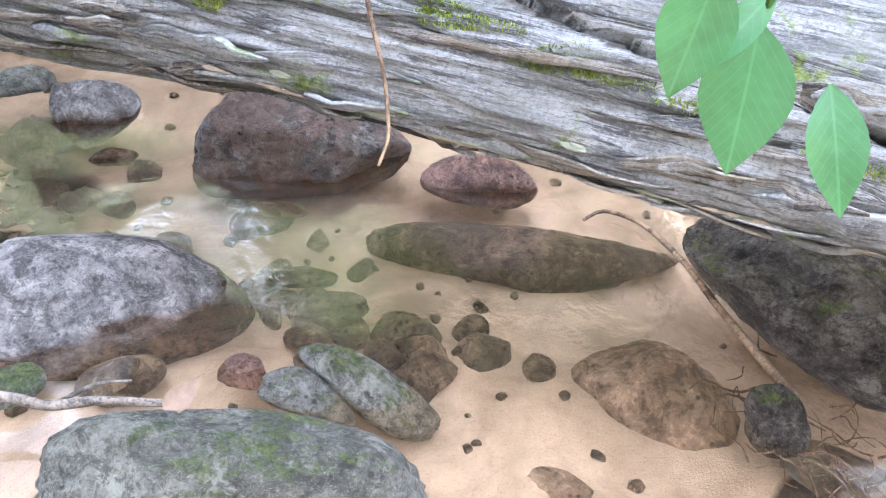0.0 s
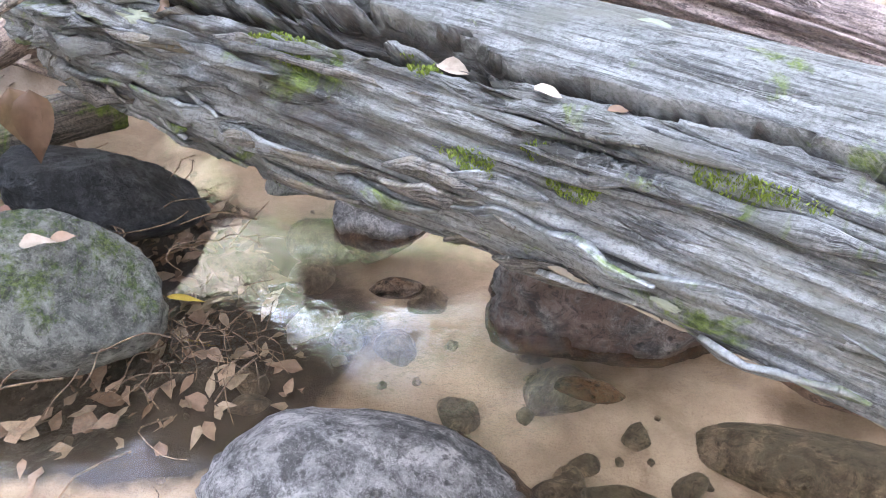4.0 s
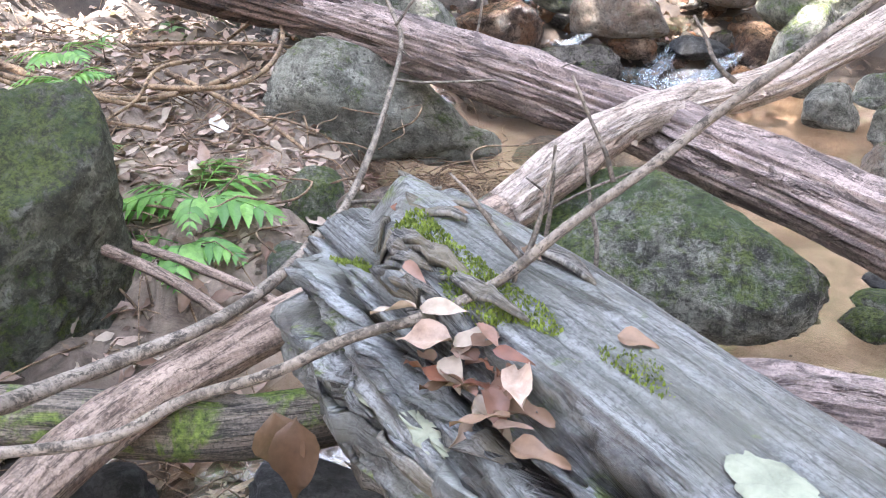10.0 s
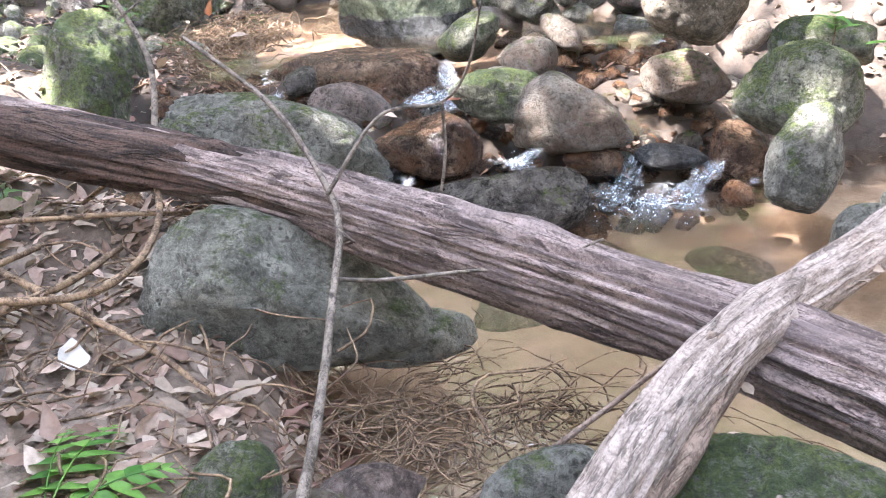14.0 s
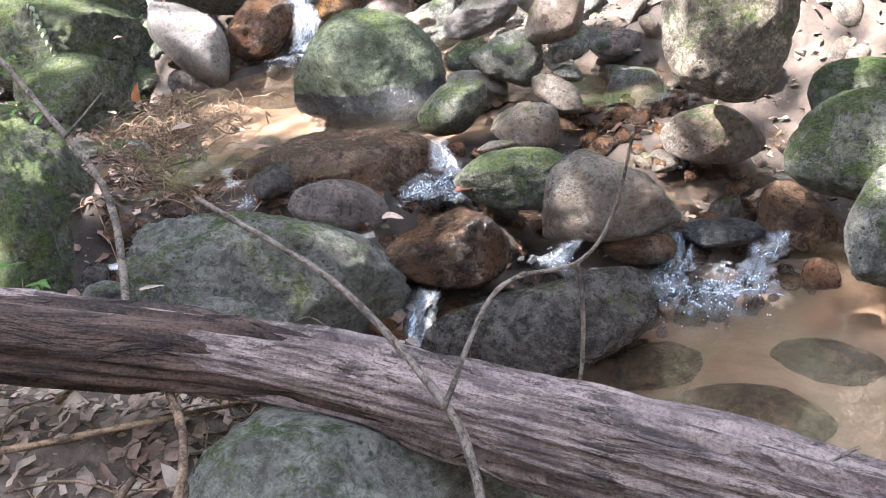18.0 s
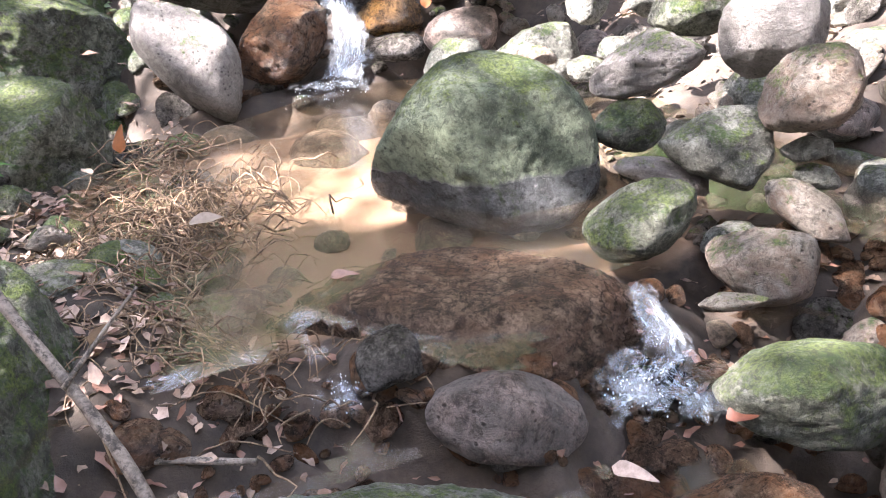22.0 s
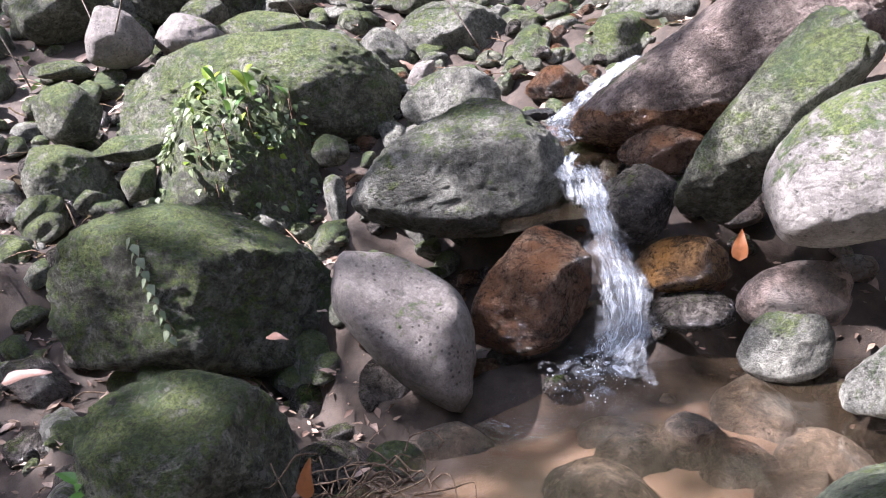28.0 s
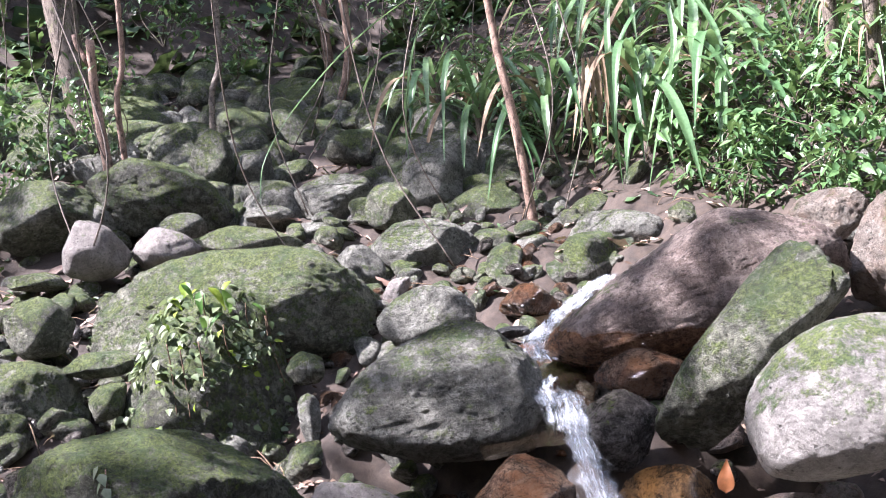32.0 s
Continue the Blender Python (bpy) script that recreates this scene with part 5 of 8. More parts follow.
stone('k', 'small', (-6.84, 9.92, 1.04), (0.110, 0.057, 0.041), (-12, 3, 25), 128, (0.88, 0.94, 1.45, 0.85, 0.94, 1.45, 0.86, 0.89, 1.45, 0.90, 0.88, 1.45))
stone('w', 'mid', (-9.87, 9.58, 1.77), (0.232, 0.195, 0.226), (-3, -0, 51), 129, (1.25, 0.85, 0.92, 1.12, 1.45, 0.86, 0.95, 1.45, 0.95, 0.93, 0.98, 1.20))
stone('w', 'mid', (-9.58, 9.97, 1.71), (0.264, 0.176, 0.163), (-4, 4, 47), 130, (1.45, 0.82, 0.82, 1.21, 1.45, 0.80, 0.89, 0.91, 1.45, 0.86, 0.89, 0.99))
stone('g', 'mid', (-9.65, 10.25, 1.84), (0.192, 0.122, 0.107), (-3, 8, 45), 201, (0.96, 0.91, 1.45, 1.02, 1.09, 0.87, 0.98, 1.01, 1.45, 0.90, 1.06, 1.07))
stone('m', 'mid', (-9.98, 12.05, 2.06), (0.288, 0.174, 0.145), (-1, -23, 38), 202, (0.88, 0.93, 0.94, 1.14, 0.97, 0.81, 1.45, 0.97, 1.45, 0.83, 0.92, 1.45))
stone('m', 'mid', (-9.07, 10.35, 1.65), (0.407, 0.190, 0.123), (-4, 14, 41), 131, (1.09, 0.96, 0.95, 1.01, 1.19, 0.92, 0.91, 0.94, 1.45, 0.91, 1.21, 0.94))
stone('m', 'mid', (-9.36, 8.66, 1.44), (0.206, 0.168, 0.191), (-7, -0, 55), 132, (1.07, 0.90, 0.99, 1.03, 0.98, 1.45, 0.87, 0.90, 1.45, 0.92, 1.45, 0.97))
stone('m', 'mid', (-8.76, 8.58, 1.24), (0.222, 0.114, 0.081), (-10, 5, 52), 133, (1.03, 0.88, 1.45, 0.95, 1.25, 0.86, 1.45, 0.89, 0.97, 0.93, 1.45, 0.90))
stone('m', 'big', (-9.03, 8.31, 1.12), (0.271, 0.207, 0.219), (-11, 30, 56), 134, (1.29, 0.98, 1.02, 0.92, 0.97, 1.45, 0.88, 0.91, 1.20, 0.97, 0.91, 0.96))
stone('m', 'small', (-8.54, 8.40, 1.09), (0.103, 0.100, 0.135), (-12, 40, 52), 135, (1.45, 0.78, 1.45, 0.97, 0.77, 0.89, 0.95, 0.90, 0.79, 1.45, 0.79, 0.92))
stone('m', 'big', (-10.77, 9.92, 2.04), (0.423, 0.313, 0.320), (-1, -6, 53), 136, (1.03, 0.97, 0.90, 0.97, 1.07, 0.88, 0.92, 0.98, 0.96, 1.02, 0.90, 1.05))
stone('M', 'big', (-10.30, 10.65, 2.05), (0.669, 0.402, 0.335), (-1, 18, 47), 137, (1.45, 0.87, 0.95, 0.99, 1.33, 0.84, 0.88, 0.92, 1.08, 0.98, 0.87, 1.03))
stone('m', 'mid', (-10.43, 11.52, 2.27), (0.245, 0.246, 0.341), (1, 10, 43), 138, (0.82, 0.83, 0.97, 1.00, 0.95, 0.85, 1.45, 0.96, 0.80, 1.45, 0.96, 1.45))
stone('g', 'small', (-9.35, 10.91, 1.81), (0.212, 0.115, 0.086), (-3, 6, 40), 139, (0.96, 0.89, 1.09, 0.86, 1.45, 0.88, 0.89, 1.05, 0.88, 1.45, 0.86, 1.07))
stone('g', 'small', (-8.81, 10.85, 1.63), (0.291, 0.142, 0.096), (-4, 11, 37), 140, (1.07, 0.84, 1.45, 0.85, 1.01, 0.83, 1.45, 0.88, 0.81, 1.45, 0.87, 0.85))
stone('t', 'big', (-5.14, 10.70, 1.50), (0.221, 0.153, 0.147), (-7, 0, 5), 141, (0.93, 0.96, 1.45, 0.91, 1.12, 0.95, 1.45, 0.84, 1.07, 1.12, 1.45, 0.82))
stone('t', 'big', (-4.78, 10.07, 1.37), (0.231, 0.224, 0.301), (-9, 18, 2), 142, (1.13, 0.90, 1.01, 0.95, 1.17, 0.99, 0.93, 1.03, 1.45, 0.94, 0.99, 0.98))
stone('m', 'mid', (-7.70, 9.04, 1.08), (0.111, 0.090, 0.100), (-12, -0, 39), 143, (0.90, 1.45, 0.84, 1.45, 0.96, 0.92, 1.45, 0.86, 1.45, 0.87, 1.45, 0.98))
stone('g', 'small', (-7.54, 8.81, 0.88), (0.067, 0.085, 0.148), (-16, 3, 40), 144, (0.87, 1.45, 0.93, 0.88, 0.97, 1.45, 0.84, 0.85, 1.45, 0.94, 0.99, 0.86))
rock('m', 'small', (-10.17, 9.28, 1.63), (0.198, 0.159, 0.075), -8, 54, 145)
stone('w', 'small', (-7.70, 10.03, 1.28), (0.160, 0.094, 0.077), (-9, -40, 33), 146, (0.96, 0.81, 1.45, 1.00, 0.72, 1.45, 1.01, 1.45, 0.76, 0.85, 1.45, 0.89))
rock('m', 'mid', (-10.30, 11.93, 2.16), (0.231, 0.185, 0.215), -8, 40, 147)
stone('g', 'mid', (-10.10, 11.72, 2.18), (0.183, 0.160, 0.194), (0, -0, 40), 148, (0.89, 1.45, 1.16, 0.88, 1.45, 0.90, 1.45, 0.94, 1.15, 1.01, 0.91, 1.45))
stone('m', 'mid', (-10.84, 12.51, 2.50), (0.122, 0.086, 0.084), (2, 18, 41), 149, (0.82, 1.45, 0.81, 0.96, 1.45, 0.75, 1.45, 1.45, 0.76, 0.81, 1.45, 0.85))
rock('m', 'mid', (-10.15, 13.08, 2.29), (0.211, 0.168, 0.224), -8, 35, 150)
stone('m', 'mid', (-9.72, 13.08, 2.25), (0.263, 0.168, 0.149), (1, -14, 33), 151, (0.83, 1.01, 1.45, 0.90, 1.03, 0.89, 1.45, 0.89, 0.94, 1.45, 0.93, 1.45))
stone('m', 'mid', (-9.14, 12.67, 2.02), (0.283, 0.212, 0.220), (-1, -4, 31), 152, (0.92, 0.97, 1.45, 0.89, 0.99, 0.95, 1.40, 0.88, 1.03, 1.00, 1.45, 0.88))
rock('m', 'mid', (-9.42, 14.78, 2.46), (0.353, 0.282, 0.301), 7, 27, 153)
stone('m', 'mid', (-8.66, 12.82, 1.99), (0.235, 0.227, 0.304), (-1, 31, 28), 154, (1.45, 0.91, 0.87, 1.45, 0.90, 1.45, 0.88, 1.11, 0.99, 0.92, 0.88, 1.03))
stone('m', 'big', (-7.85, 11.83, 1.58), (0.380, 0.249, 0.225), (-4, -1, 26), 155, (0.82, 0.87, 1.45, 0.98, 0.90, 0.91, 1.01, 1.12, 0.86, 0.87, 1.44, 1.45))
rock('m', 'mid', (-9.86, 14.18, 2.41), (0.294, 0.235, 0.227), -8, 30, 156)
stone('m', 'mid', (-11.87, 13.46, 2.84), (0.251, 0.178, 0.174), (4, 8, 42), 157, (0.89, 1.45, 0.91, 1.03, 1.45, 0.87, 1.41, 0.98, 1.45, 0.86, 1.34, 1.45))
rock('m', 'small', (-12.33, 14.40, 3.12), (0.221, 0.177, 0.144), -8, 40, 158)
rock('m', 'mid', (-11.71, 14.73, 3.03), (0.497, 0.398, 0.235), -8, 37, 159)
rock('m', 'mid', (-10.91, 13.97, 2.63), (0.269, 0.215, 0.216), -8, 36, 160)
rock('m', 'mid', (-13.24, 15.68, 3.55), (0.437, 0.350, 0.202), -8, 40, 161)
rock('m', 'mid', (-13.19, 14.53, 3.43), (0.346, 0.277, 0.262), 12, 43, 162)
rock('m', 'mid', (-13.73, 14.24, 3.48), (0.365, 0.292, 0.203), -8, 45, 163)
stone('m', 'mid', (-6.68, 12.50, 1.61), (0.206, 0.171, 0.196), (-4, -0, 16), 164, (0.98, 0.93, 1.45, 0.97, 1.45, 0.85, 1.00, 1.03, 1.07, 0.96, 1.45, 0.88))
stone('m', 'mid', (-7.06, 13.13, 1.89), (0.223, 0.185, 0.212), (-2, -48, 17), 165, (0.98, 0.93, 0.94, 0.93, 0.80, 1.45, 1.00, 1.45, 0.77, 0.87, 1.45, 0.86))
stone('g', 'small', (-7.00, 12.21, 1.62), (0.142, 0.097, 0.092), (-4, -32, 19), 166, (0.89, 1.45, 0.91, 1.16, 0.89, 1.45, 0.93, 1.09, 0.94, 0.87, 1.45, 0.93))
rock('g', 'small', (-7.21, 11.85, 1.54), (0.157, 0.125, 0.111), -8, 21, 167)
stone('m', 'mid', (-7.41, 12.34, 1.71), (0.267, 0.186, 0.179), (-3, -11, 22), 168, (0.88, 0.87, 0.77, 1.45, 0.97, 0.76, 1.45, 0.91, 0.81, 1.45, 0.79, 1.45))
rock('m', 'mid', (-11.28, 15.56, 3.10), (0.461, 0.369, 0.304), -8, 33, 169)
rock('m', 'mid', (-12.33, 16.18, 3.50), (0.416, 0.333, 0.245), -8, 35, 170)
rock('m', 'mid', (-12.82, 12.96, 3.04), (0.403, 0.323, 0.227), -8, 47, 171)
rock('m', 'mid', (-12.06, 12.18, 2.69), (0.486, 0.389, 0.206), -8, 47, 172)

# ---- fallen wood ----
LOG_A = np.array([0.929, -0.370, 0.0])
LOG_N = np.array([0.370, 0.929, 0.0])
LOG_O = np.array([-1.9, 2.4, 0.0])


def on_log(s, n, z):
    """A place by metres along the big log, across it and up."""
    return tuple(LOG_O + LOG_A * s + LOG_N * n + np.array([0, 0, z]))


def ridged(p, octaves=3):
    return 1 - 2 * np.abs(fractal(p, octaves, 0.55))


def log_shape(T, S):
    # T: 0 is the near side, pi/2 the top, pi the far side
    flat = lambda a, b, c: np.stack([T * a, S * b, 0 * S + c], -1).reshape(-1, 3)
    crack = np.radians(50 - 9 * np.sin(S * 2.1) - 16 * ss(S, 2.0, 3.0)) + 0.045 * fractal(flat(0, 6.0, 31), 4, 0.65).reshape(S.shape)
    k = 1 - 0.3 * np.exp(-((T - crack) / (0.03 + 0.035 * ss(1.4 - S, 0, 0.8))) ** 4)
    torn = fractal(flat(11.0, 13.0, 40), 4, 0.65).reshape(S.shape)
    pit = np.exp(-((S - 0.74) / 0.42) ** 2) * np.exp(-((T - np.radians(55)) / 0.24) ** 2)
    hole = np.exp(-((S - 1.25) / 0.26) ** 2) * np.exp(-((T - np.radians(55)) / 0.17) ** 2)
    k -= 0.22 * ss(pit + 0.5 * torn, 0.45, 0.72) * pit + 0.3 * ss(hole + 0.45 * torn, 0.42, 0.62) * hole ** 0.5
    near = np.clip(np.cos((T - np.radians(20)) * 0.75), 0, 1) * (1 - ss(T, np.radians(62), np.radians(80))) * (T < np.pi) + (T > np.radians(300)) * 1.0
    k += (0.024 * near + 0.006) * ridged(flat(8, 0.8, 0), 4).reshape(S.shape)
    split = np.maximum(vnoise(flat(16, 1.7, 9)).reshape(S.shape) - 0.45, 0)
    k -= (0.10 * near + 0.04) * split
    rotten = ss(1.5 - S, 0, 0.9) * near
    k += 0.022 * rotten * ridged(flat(21, 6, 0), 4).reshape(S.shape)
    flake = np.sign(np.sin(T * 13 + 3.5 * vnoise(flat(3, 5, 12)).reshape(S.shape)))
    k += (0.016 * near + 0.024 * rotten) * flake
    k += (0.004 + 0.016 * rotten) * fractal(flat(46, 26, 55), 3, 0.7).reshape(S.shape)
    under = ss(T, np.radians(185), np.radians(220)) * (1 - ss(T, np.radians(325), np.radians(357)))
    k -= (0.08 + 0.22 * ss(S, 1.2, 2.0) * ss(T, np.radians(250), np.radians(300))) * under
    jag = 0.5 + 0.5 * vnoise(flat(5, 0, 3)).reshape(S.shape)
    return k * (0.45 + 0.55 * ss(S, 0.0 + 0.3 * jag, 0.14 + 0.5 * jag))


def log_centre(s):
    c = (-0.12, 1.4, 2.8, 5.2)
    return np.interp(s, c, (0.1, 0.1, 0.06, 0.0)), np.interp(s, c, (0.6, 0.6, 0.58, 0.55))


def log_skins(s, deg, lift=0.0):
    """Places on the big log's skin at s metres along and deg degrees round from its near side."""
    s, t = np.atleast_1d(np.asarray(s, dtype=float)), np.radians(np.atleast_1d(np.asarray(deg, dtype=float)))
    r = (0.245 + 0.025 * (s + 0.12) / 5.32) * log_shape(t[:, None] % (2 * np.pi), (s + 0.12)[:, None])[:, 0] + lift
    n0, z0 = log_centre(s)
    n, z = n0 - np.cos(t) * r, z0 + np.sin(t) * r
    return LOG_O + LOG_A * s[:, None] + LOG_N * n[:, None] + np.array([0, 0, 1.0]) * z[:, None]


def log_skin(s, deg, lift=0.0):
    return Vector(log_skins(s, deg, lift)[0])


log = tagged(new("fallen_log"), "big weathered silver-grey fallen log, cracked and mossy, across the stream", "log")
log_pts = [on_log(-0.12, 0.1, 0.6), on_log(1.4, 0.1, 0.6), on_log(2.8, 0.06, 0.58), on_log(5.2, 0.0, 0.55)]
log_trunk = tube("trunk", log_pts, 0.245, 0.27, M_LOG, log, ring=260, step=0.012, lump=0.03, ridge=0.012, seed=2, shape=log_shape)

LOG_RING = 260
n_along = len(log_trunk.data.vertices) // LOG_RING
log_t, log_s = np.meshgrid(np.linspace(0, 2 * np.pi, LOG_RING, endpoint=False), np.linspace(0, 5.32, n_along))
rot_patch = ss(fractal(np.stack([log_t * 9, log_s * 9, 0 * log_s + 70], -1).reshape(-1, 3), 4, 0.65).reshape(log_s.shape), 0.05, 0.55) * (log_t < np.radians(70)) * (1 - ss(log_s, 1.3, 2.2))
# Darker the deeper the skin lies: hollow shade in the colour, plus rot.
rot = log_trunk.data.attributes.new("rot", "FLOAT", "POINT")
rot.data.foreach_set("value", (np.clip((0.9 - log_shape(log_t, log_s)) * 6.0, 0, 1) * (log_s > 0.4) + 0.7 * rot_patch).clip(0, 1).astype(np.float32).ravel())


def lichen_patch(s, deg, length, width, seed, material=None):
    rng = np.random.default_rng(seed)
    n, f = 72, []
    a = np.linspace(0, 2 * np.pi, n, endpoint=False)
    wob = 0.92 + 0.26 * np.array([noise.noise((math.cos(q) * 2.2 + seed, math.sin(q) * 2.2, seed)) for q in a]) + 0.13 * np.array([noise.noise((math.cos(q) * 8 + seed, math.sin(q) * 8, seed)) for q in a]) + 0.06 * np.array([noise.noise((math.cos(q) * 22 + seed, math.sin(q) * 22, seed)) for q in a])
    ss_, dd, ll = [s], [deg], [0.004]
    for ring in (0.5, 1.0):
        ss_ += list(s + np.cos(a) * length / 2 * wob * ring)
        dd += list(deg + np.degrees(np.sin(a) * width / 2 * wob * ring / 0.25))
        ll += [0.005 if ring < 1 else 0.001] * n
    v = log_skins(ss_, dd, np.array(ll))
    for i in range(n):
        j = (i + 1) % n
        f += [[0, 1 + i, 1 + j], [1 + i, 1 + n + i, 1 + n + j, 1 + j]]
    part("lichen_patch", make_mesh("lichen", v, f), material or M_LICHEN, log_trunk, "pale grey-green lichen crust")


for i, (s, d, l, w) in enumerate([(1.03, 84, 0.13, 0.075), (1.16, 76, 0.085, 0.055), (0.72, 108, 0.05, 0.025), (1.32, 98, 0.08, 0.05), (1.3, 84, 0.06, 0.03),
                                  (0.62, 92, 0.03, 0.015), (1.6, 100, 0.06, 0.03), (2.2, -12, 0.10, 0.02), (2.55, -14, 0.16, 0.025), (2.75, -16, 0.14, 0.03), (2.0, -10, 0.09, 0.02),
                                  (2.4, 2, 0.05, 0.015), (2.9, 0, 0.12, 0.02), (3.05, -12, 0.16, 0.03), (2.65, 8, 0.05, 0.012), (1.8, 0, 0.05, 0.012), (0.62, 30, 0.12, 0.03), (0.45, 22, 0.16, 0.03)]):
    lichen_patch(s, d, l, w, i + 3)


for i in range(26):
    rng = np.random.default_rng(900 + i)
    lichen_patch(1.6 + i * 0.065 + rng.normal() * 0.03, rng.uniform(-26, -8), rng.uniform(0.05, 0.16), rng.uniform(0.01, 0.026), 40 + i, M_CRUST)


def moss_patch(s, deg, length, width, count, seed, tall=0.008):
    count, length, width = count * 3, length * 1.25, width * 1.5
    rng = np.random.default_rng(seed)
    a, r = rng.uniform(0, 2 * np.pi, count), np.sqrt(rng.uniform(size=count))
    r *= 0.75 + 0.2 * np.sin(a * 3 + seed)
    p = log_skins(s + np.cos(a) * r * length / 2, deg + np.degrees(np.sin(a) * r * width / 2 / 0.25))
    v, f, uv = scatter(leaf_set(4, seed, (0.5, 0.6), (-0.2, 0.1), (0.2, 0.4), 3), p, turns(0 * a, -rng.uniform(25, 90, count), rng.uniform(0, 360, count)), tall * rng.uniform(0.5, 1.3, count))
    part("moss_patch", make_mesh("moss", v, f, True, uv), M_MOSS, log_trunk, "bright green moss cushion")


for i, (s, d, l, w, c) in enumerate([(0.52, 78, 0.30, 0.075, 900), (0.30, 82, 0.16, 0.06, 350), (0.12, 52, 0.14, 0.05, 260), (0.80, 88, 0.12, 0.04, 160), (1.02, 36, 0.16, 0.05, 350), (1.30, 46, 0.08, 0.03, 130),
                                     (1.62, 28, 0.16, 0.055, 420), (1.85, 42, 0.2, 0.03, 160), (2.15, 40, 0.22, 0.04, 420), (2.38, 32, 0.26, 0.045, 520), (2.62, 26, 0.2, 0.04, 260), (1.45, 20, 0.12, 0.03, 120), (2.9, 20, 0.25, 0.02, 140)]):
    moss_patch(s, d, l, w, c, i)



def splinter(s0, deg, length, width, thick, lift, material):
    """A long loose sliver of wood lying along the log's skin."""
    n = max(6, int(length / 0.03))
    t = np.linspace(0, 1, n)
    w = width / 2 * np.clip(np.minimum(t * 5 + 0.15, (1 - t) * 3 + 0.1), 0, 1) * (1 + 0.25 * np.sin(t * 17 + deg))
    base = np.stack([log_skins(s0 + t * length, deg + 4 * t + np.degrees(sgn * w / 0.25), lift + 0.012 * np.sin(t * 5 + deg)) for sgn in (-1, 1)], 1)
    top = np.stack([log_skins(s0 + t * length, deg + 4 * t + np.degrees(sgn * w * 0.85 / 0.25), lift + thick + 0.012 * np.sin(t * 5 + deg)) for sgn in (-1, 1)], 1)
    v = np.concatenate([base, top[:, ::-1]], 1).reshape(-1, 3)
    a = np.arange(n - 1)[:, None] * 4 + np.arange(4)[None]
    b = np.arange(n - 1)[:, None] * 4 + (np.arange(4)[None] + 1) % 4
    f = np.stack([a, b, b + 4, a + 4], -1).reshape(-1, 4).tolist() + [[3, 2, 1, 0], [4 * n - 4, 4 * n - 3, 4 * n - 2, 4 * n - 1]]
    uv = np.stack([np.repeat(s0 + t * length, 4), np.tile(np.array([0, 1, 1, 0]) * width + math.radians(deg) * 0.25, n)], -1)
    part("splinter", make_mesh("splinter", v, f, False, uv), material, log_trunk)


rng = np.random.default_rng(77)
for k in range(90):
    s0 = rng.uniform(-0.02, 3.1)
    splinter(s0, rng.uniform(-32, 46) if k % 4 else rng.uniform(-50, -20), rng.uniform(0.12, 0.55), rng.uniform(0.012, 0.045), rng.uniform(0.004, 0.012), rng.uniform(-0.004, 0.01), M_LOG if k % 3 else M_LOGFRONT)
for k in range(14):
    splinter(rng.uniform(-0.05, 0.5), rng.uniform(50, 110), rng.uniform(0.1, 0.3), rng.uniform(0.012, 0.04), rng.uniform(0.004, 0.01), rng.uniform(-0.002, 0.008), M_LOGFRONT)

fallen = tagged(new("fallen_tree_trunk"), "stripped pinkish brown tree trunk lying across the stream", "log")


def split_shape(T, S):
    q = np.stack([T * 6, S * 0.9, 0 * S], -1).reshape(-1, 3)
    w = np.stack([T * 13, S * 1.6, 0 * S + 5], -1).reshape(-1, 3)
    return 1 + 0.10 * ridged(q, 3).reshape(S.shape) - 0.28 * np.maximum(vnoise(w).reshape(S.shape) - 0.42, 0)


tube("stem", [(-4.655, 3.782, 0.82), (-3.616, 4.038, 0.616), (-2.737, 3.938, 0.558), (-1.675, 3.745, 0.473), (-0.567, 3.15, 0.5), (0.4, 2.6, 0.45)], 0.098, 0.105, M_FALLEN, fallen, ring=110, step=0.014, lump=0.12, ridge=0.02, seed=5, shape=split_shape)


def bark_shape(T, S):
    n = vnoise(np.stack([np.cos(T) * 2, np.sin(T) * 2, 0 * S + 2], -1).reshape(-1, 3)).reshape(S.shape)
    return split_shape(T, S) * (1.08 - 0.3 * ss(S, 1.0 + 0.3 * n, 1.2 + 0.35 * n))


tube("loose_bark", [(-4.70, 3.772, 0.83), (-4.1, 3.93, 0.70), (-3.616, 4.038, 0.616), (-3.1, 4.0, 0.585)], 0.1, 0.1, M_DARKBARK, fallen, "dark loose bark left on the stem", ring=70, step=0.014, lump=0.08, seed=15, shape=bark_shape)

limb = tagged(new("dead_limb"), "long dead limb with pale fibrous peeling bark leaning over the trunk", "branch")
LIMB = [(-1.9, 1.1, 0.45), (-2.0, 1.526, 0.431), (-2.201, 2.169, 0.394), (-1.976, 3.102, 0.461), (-1.879, 3.601, 0.562), (-1.656, 4.283, 0.546), (-1.342, 4.817, 0.727), (-0.95, 5.5, 1.0)]
tube("stem", LIMB[:5], 0.055, 0.058, M_BROWN, limb, "smoother brown butt of the limb", ring=60, step=0.016, lump=0.12, ridge=0.04, seed=8)
tube("upper_stem", [LIMB[3], LIMB[4], LIMB[5], LIMB[6], LIMB[7]], 0.063, 0.045, M_LIMB, limb, ring=60, step=0.014, lump=0.14, ridge=0.05, seed=9, shape=split_shape)
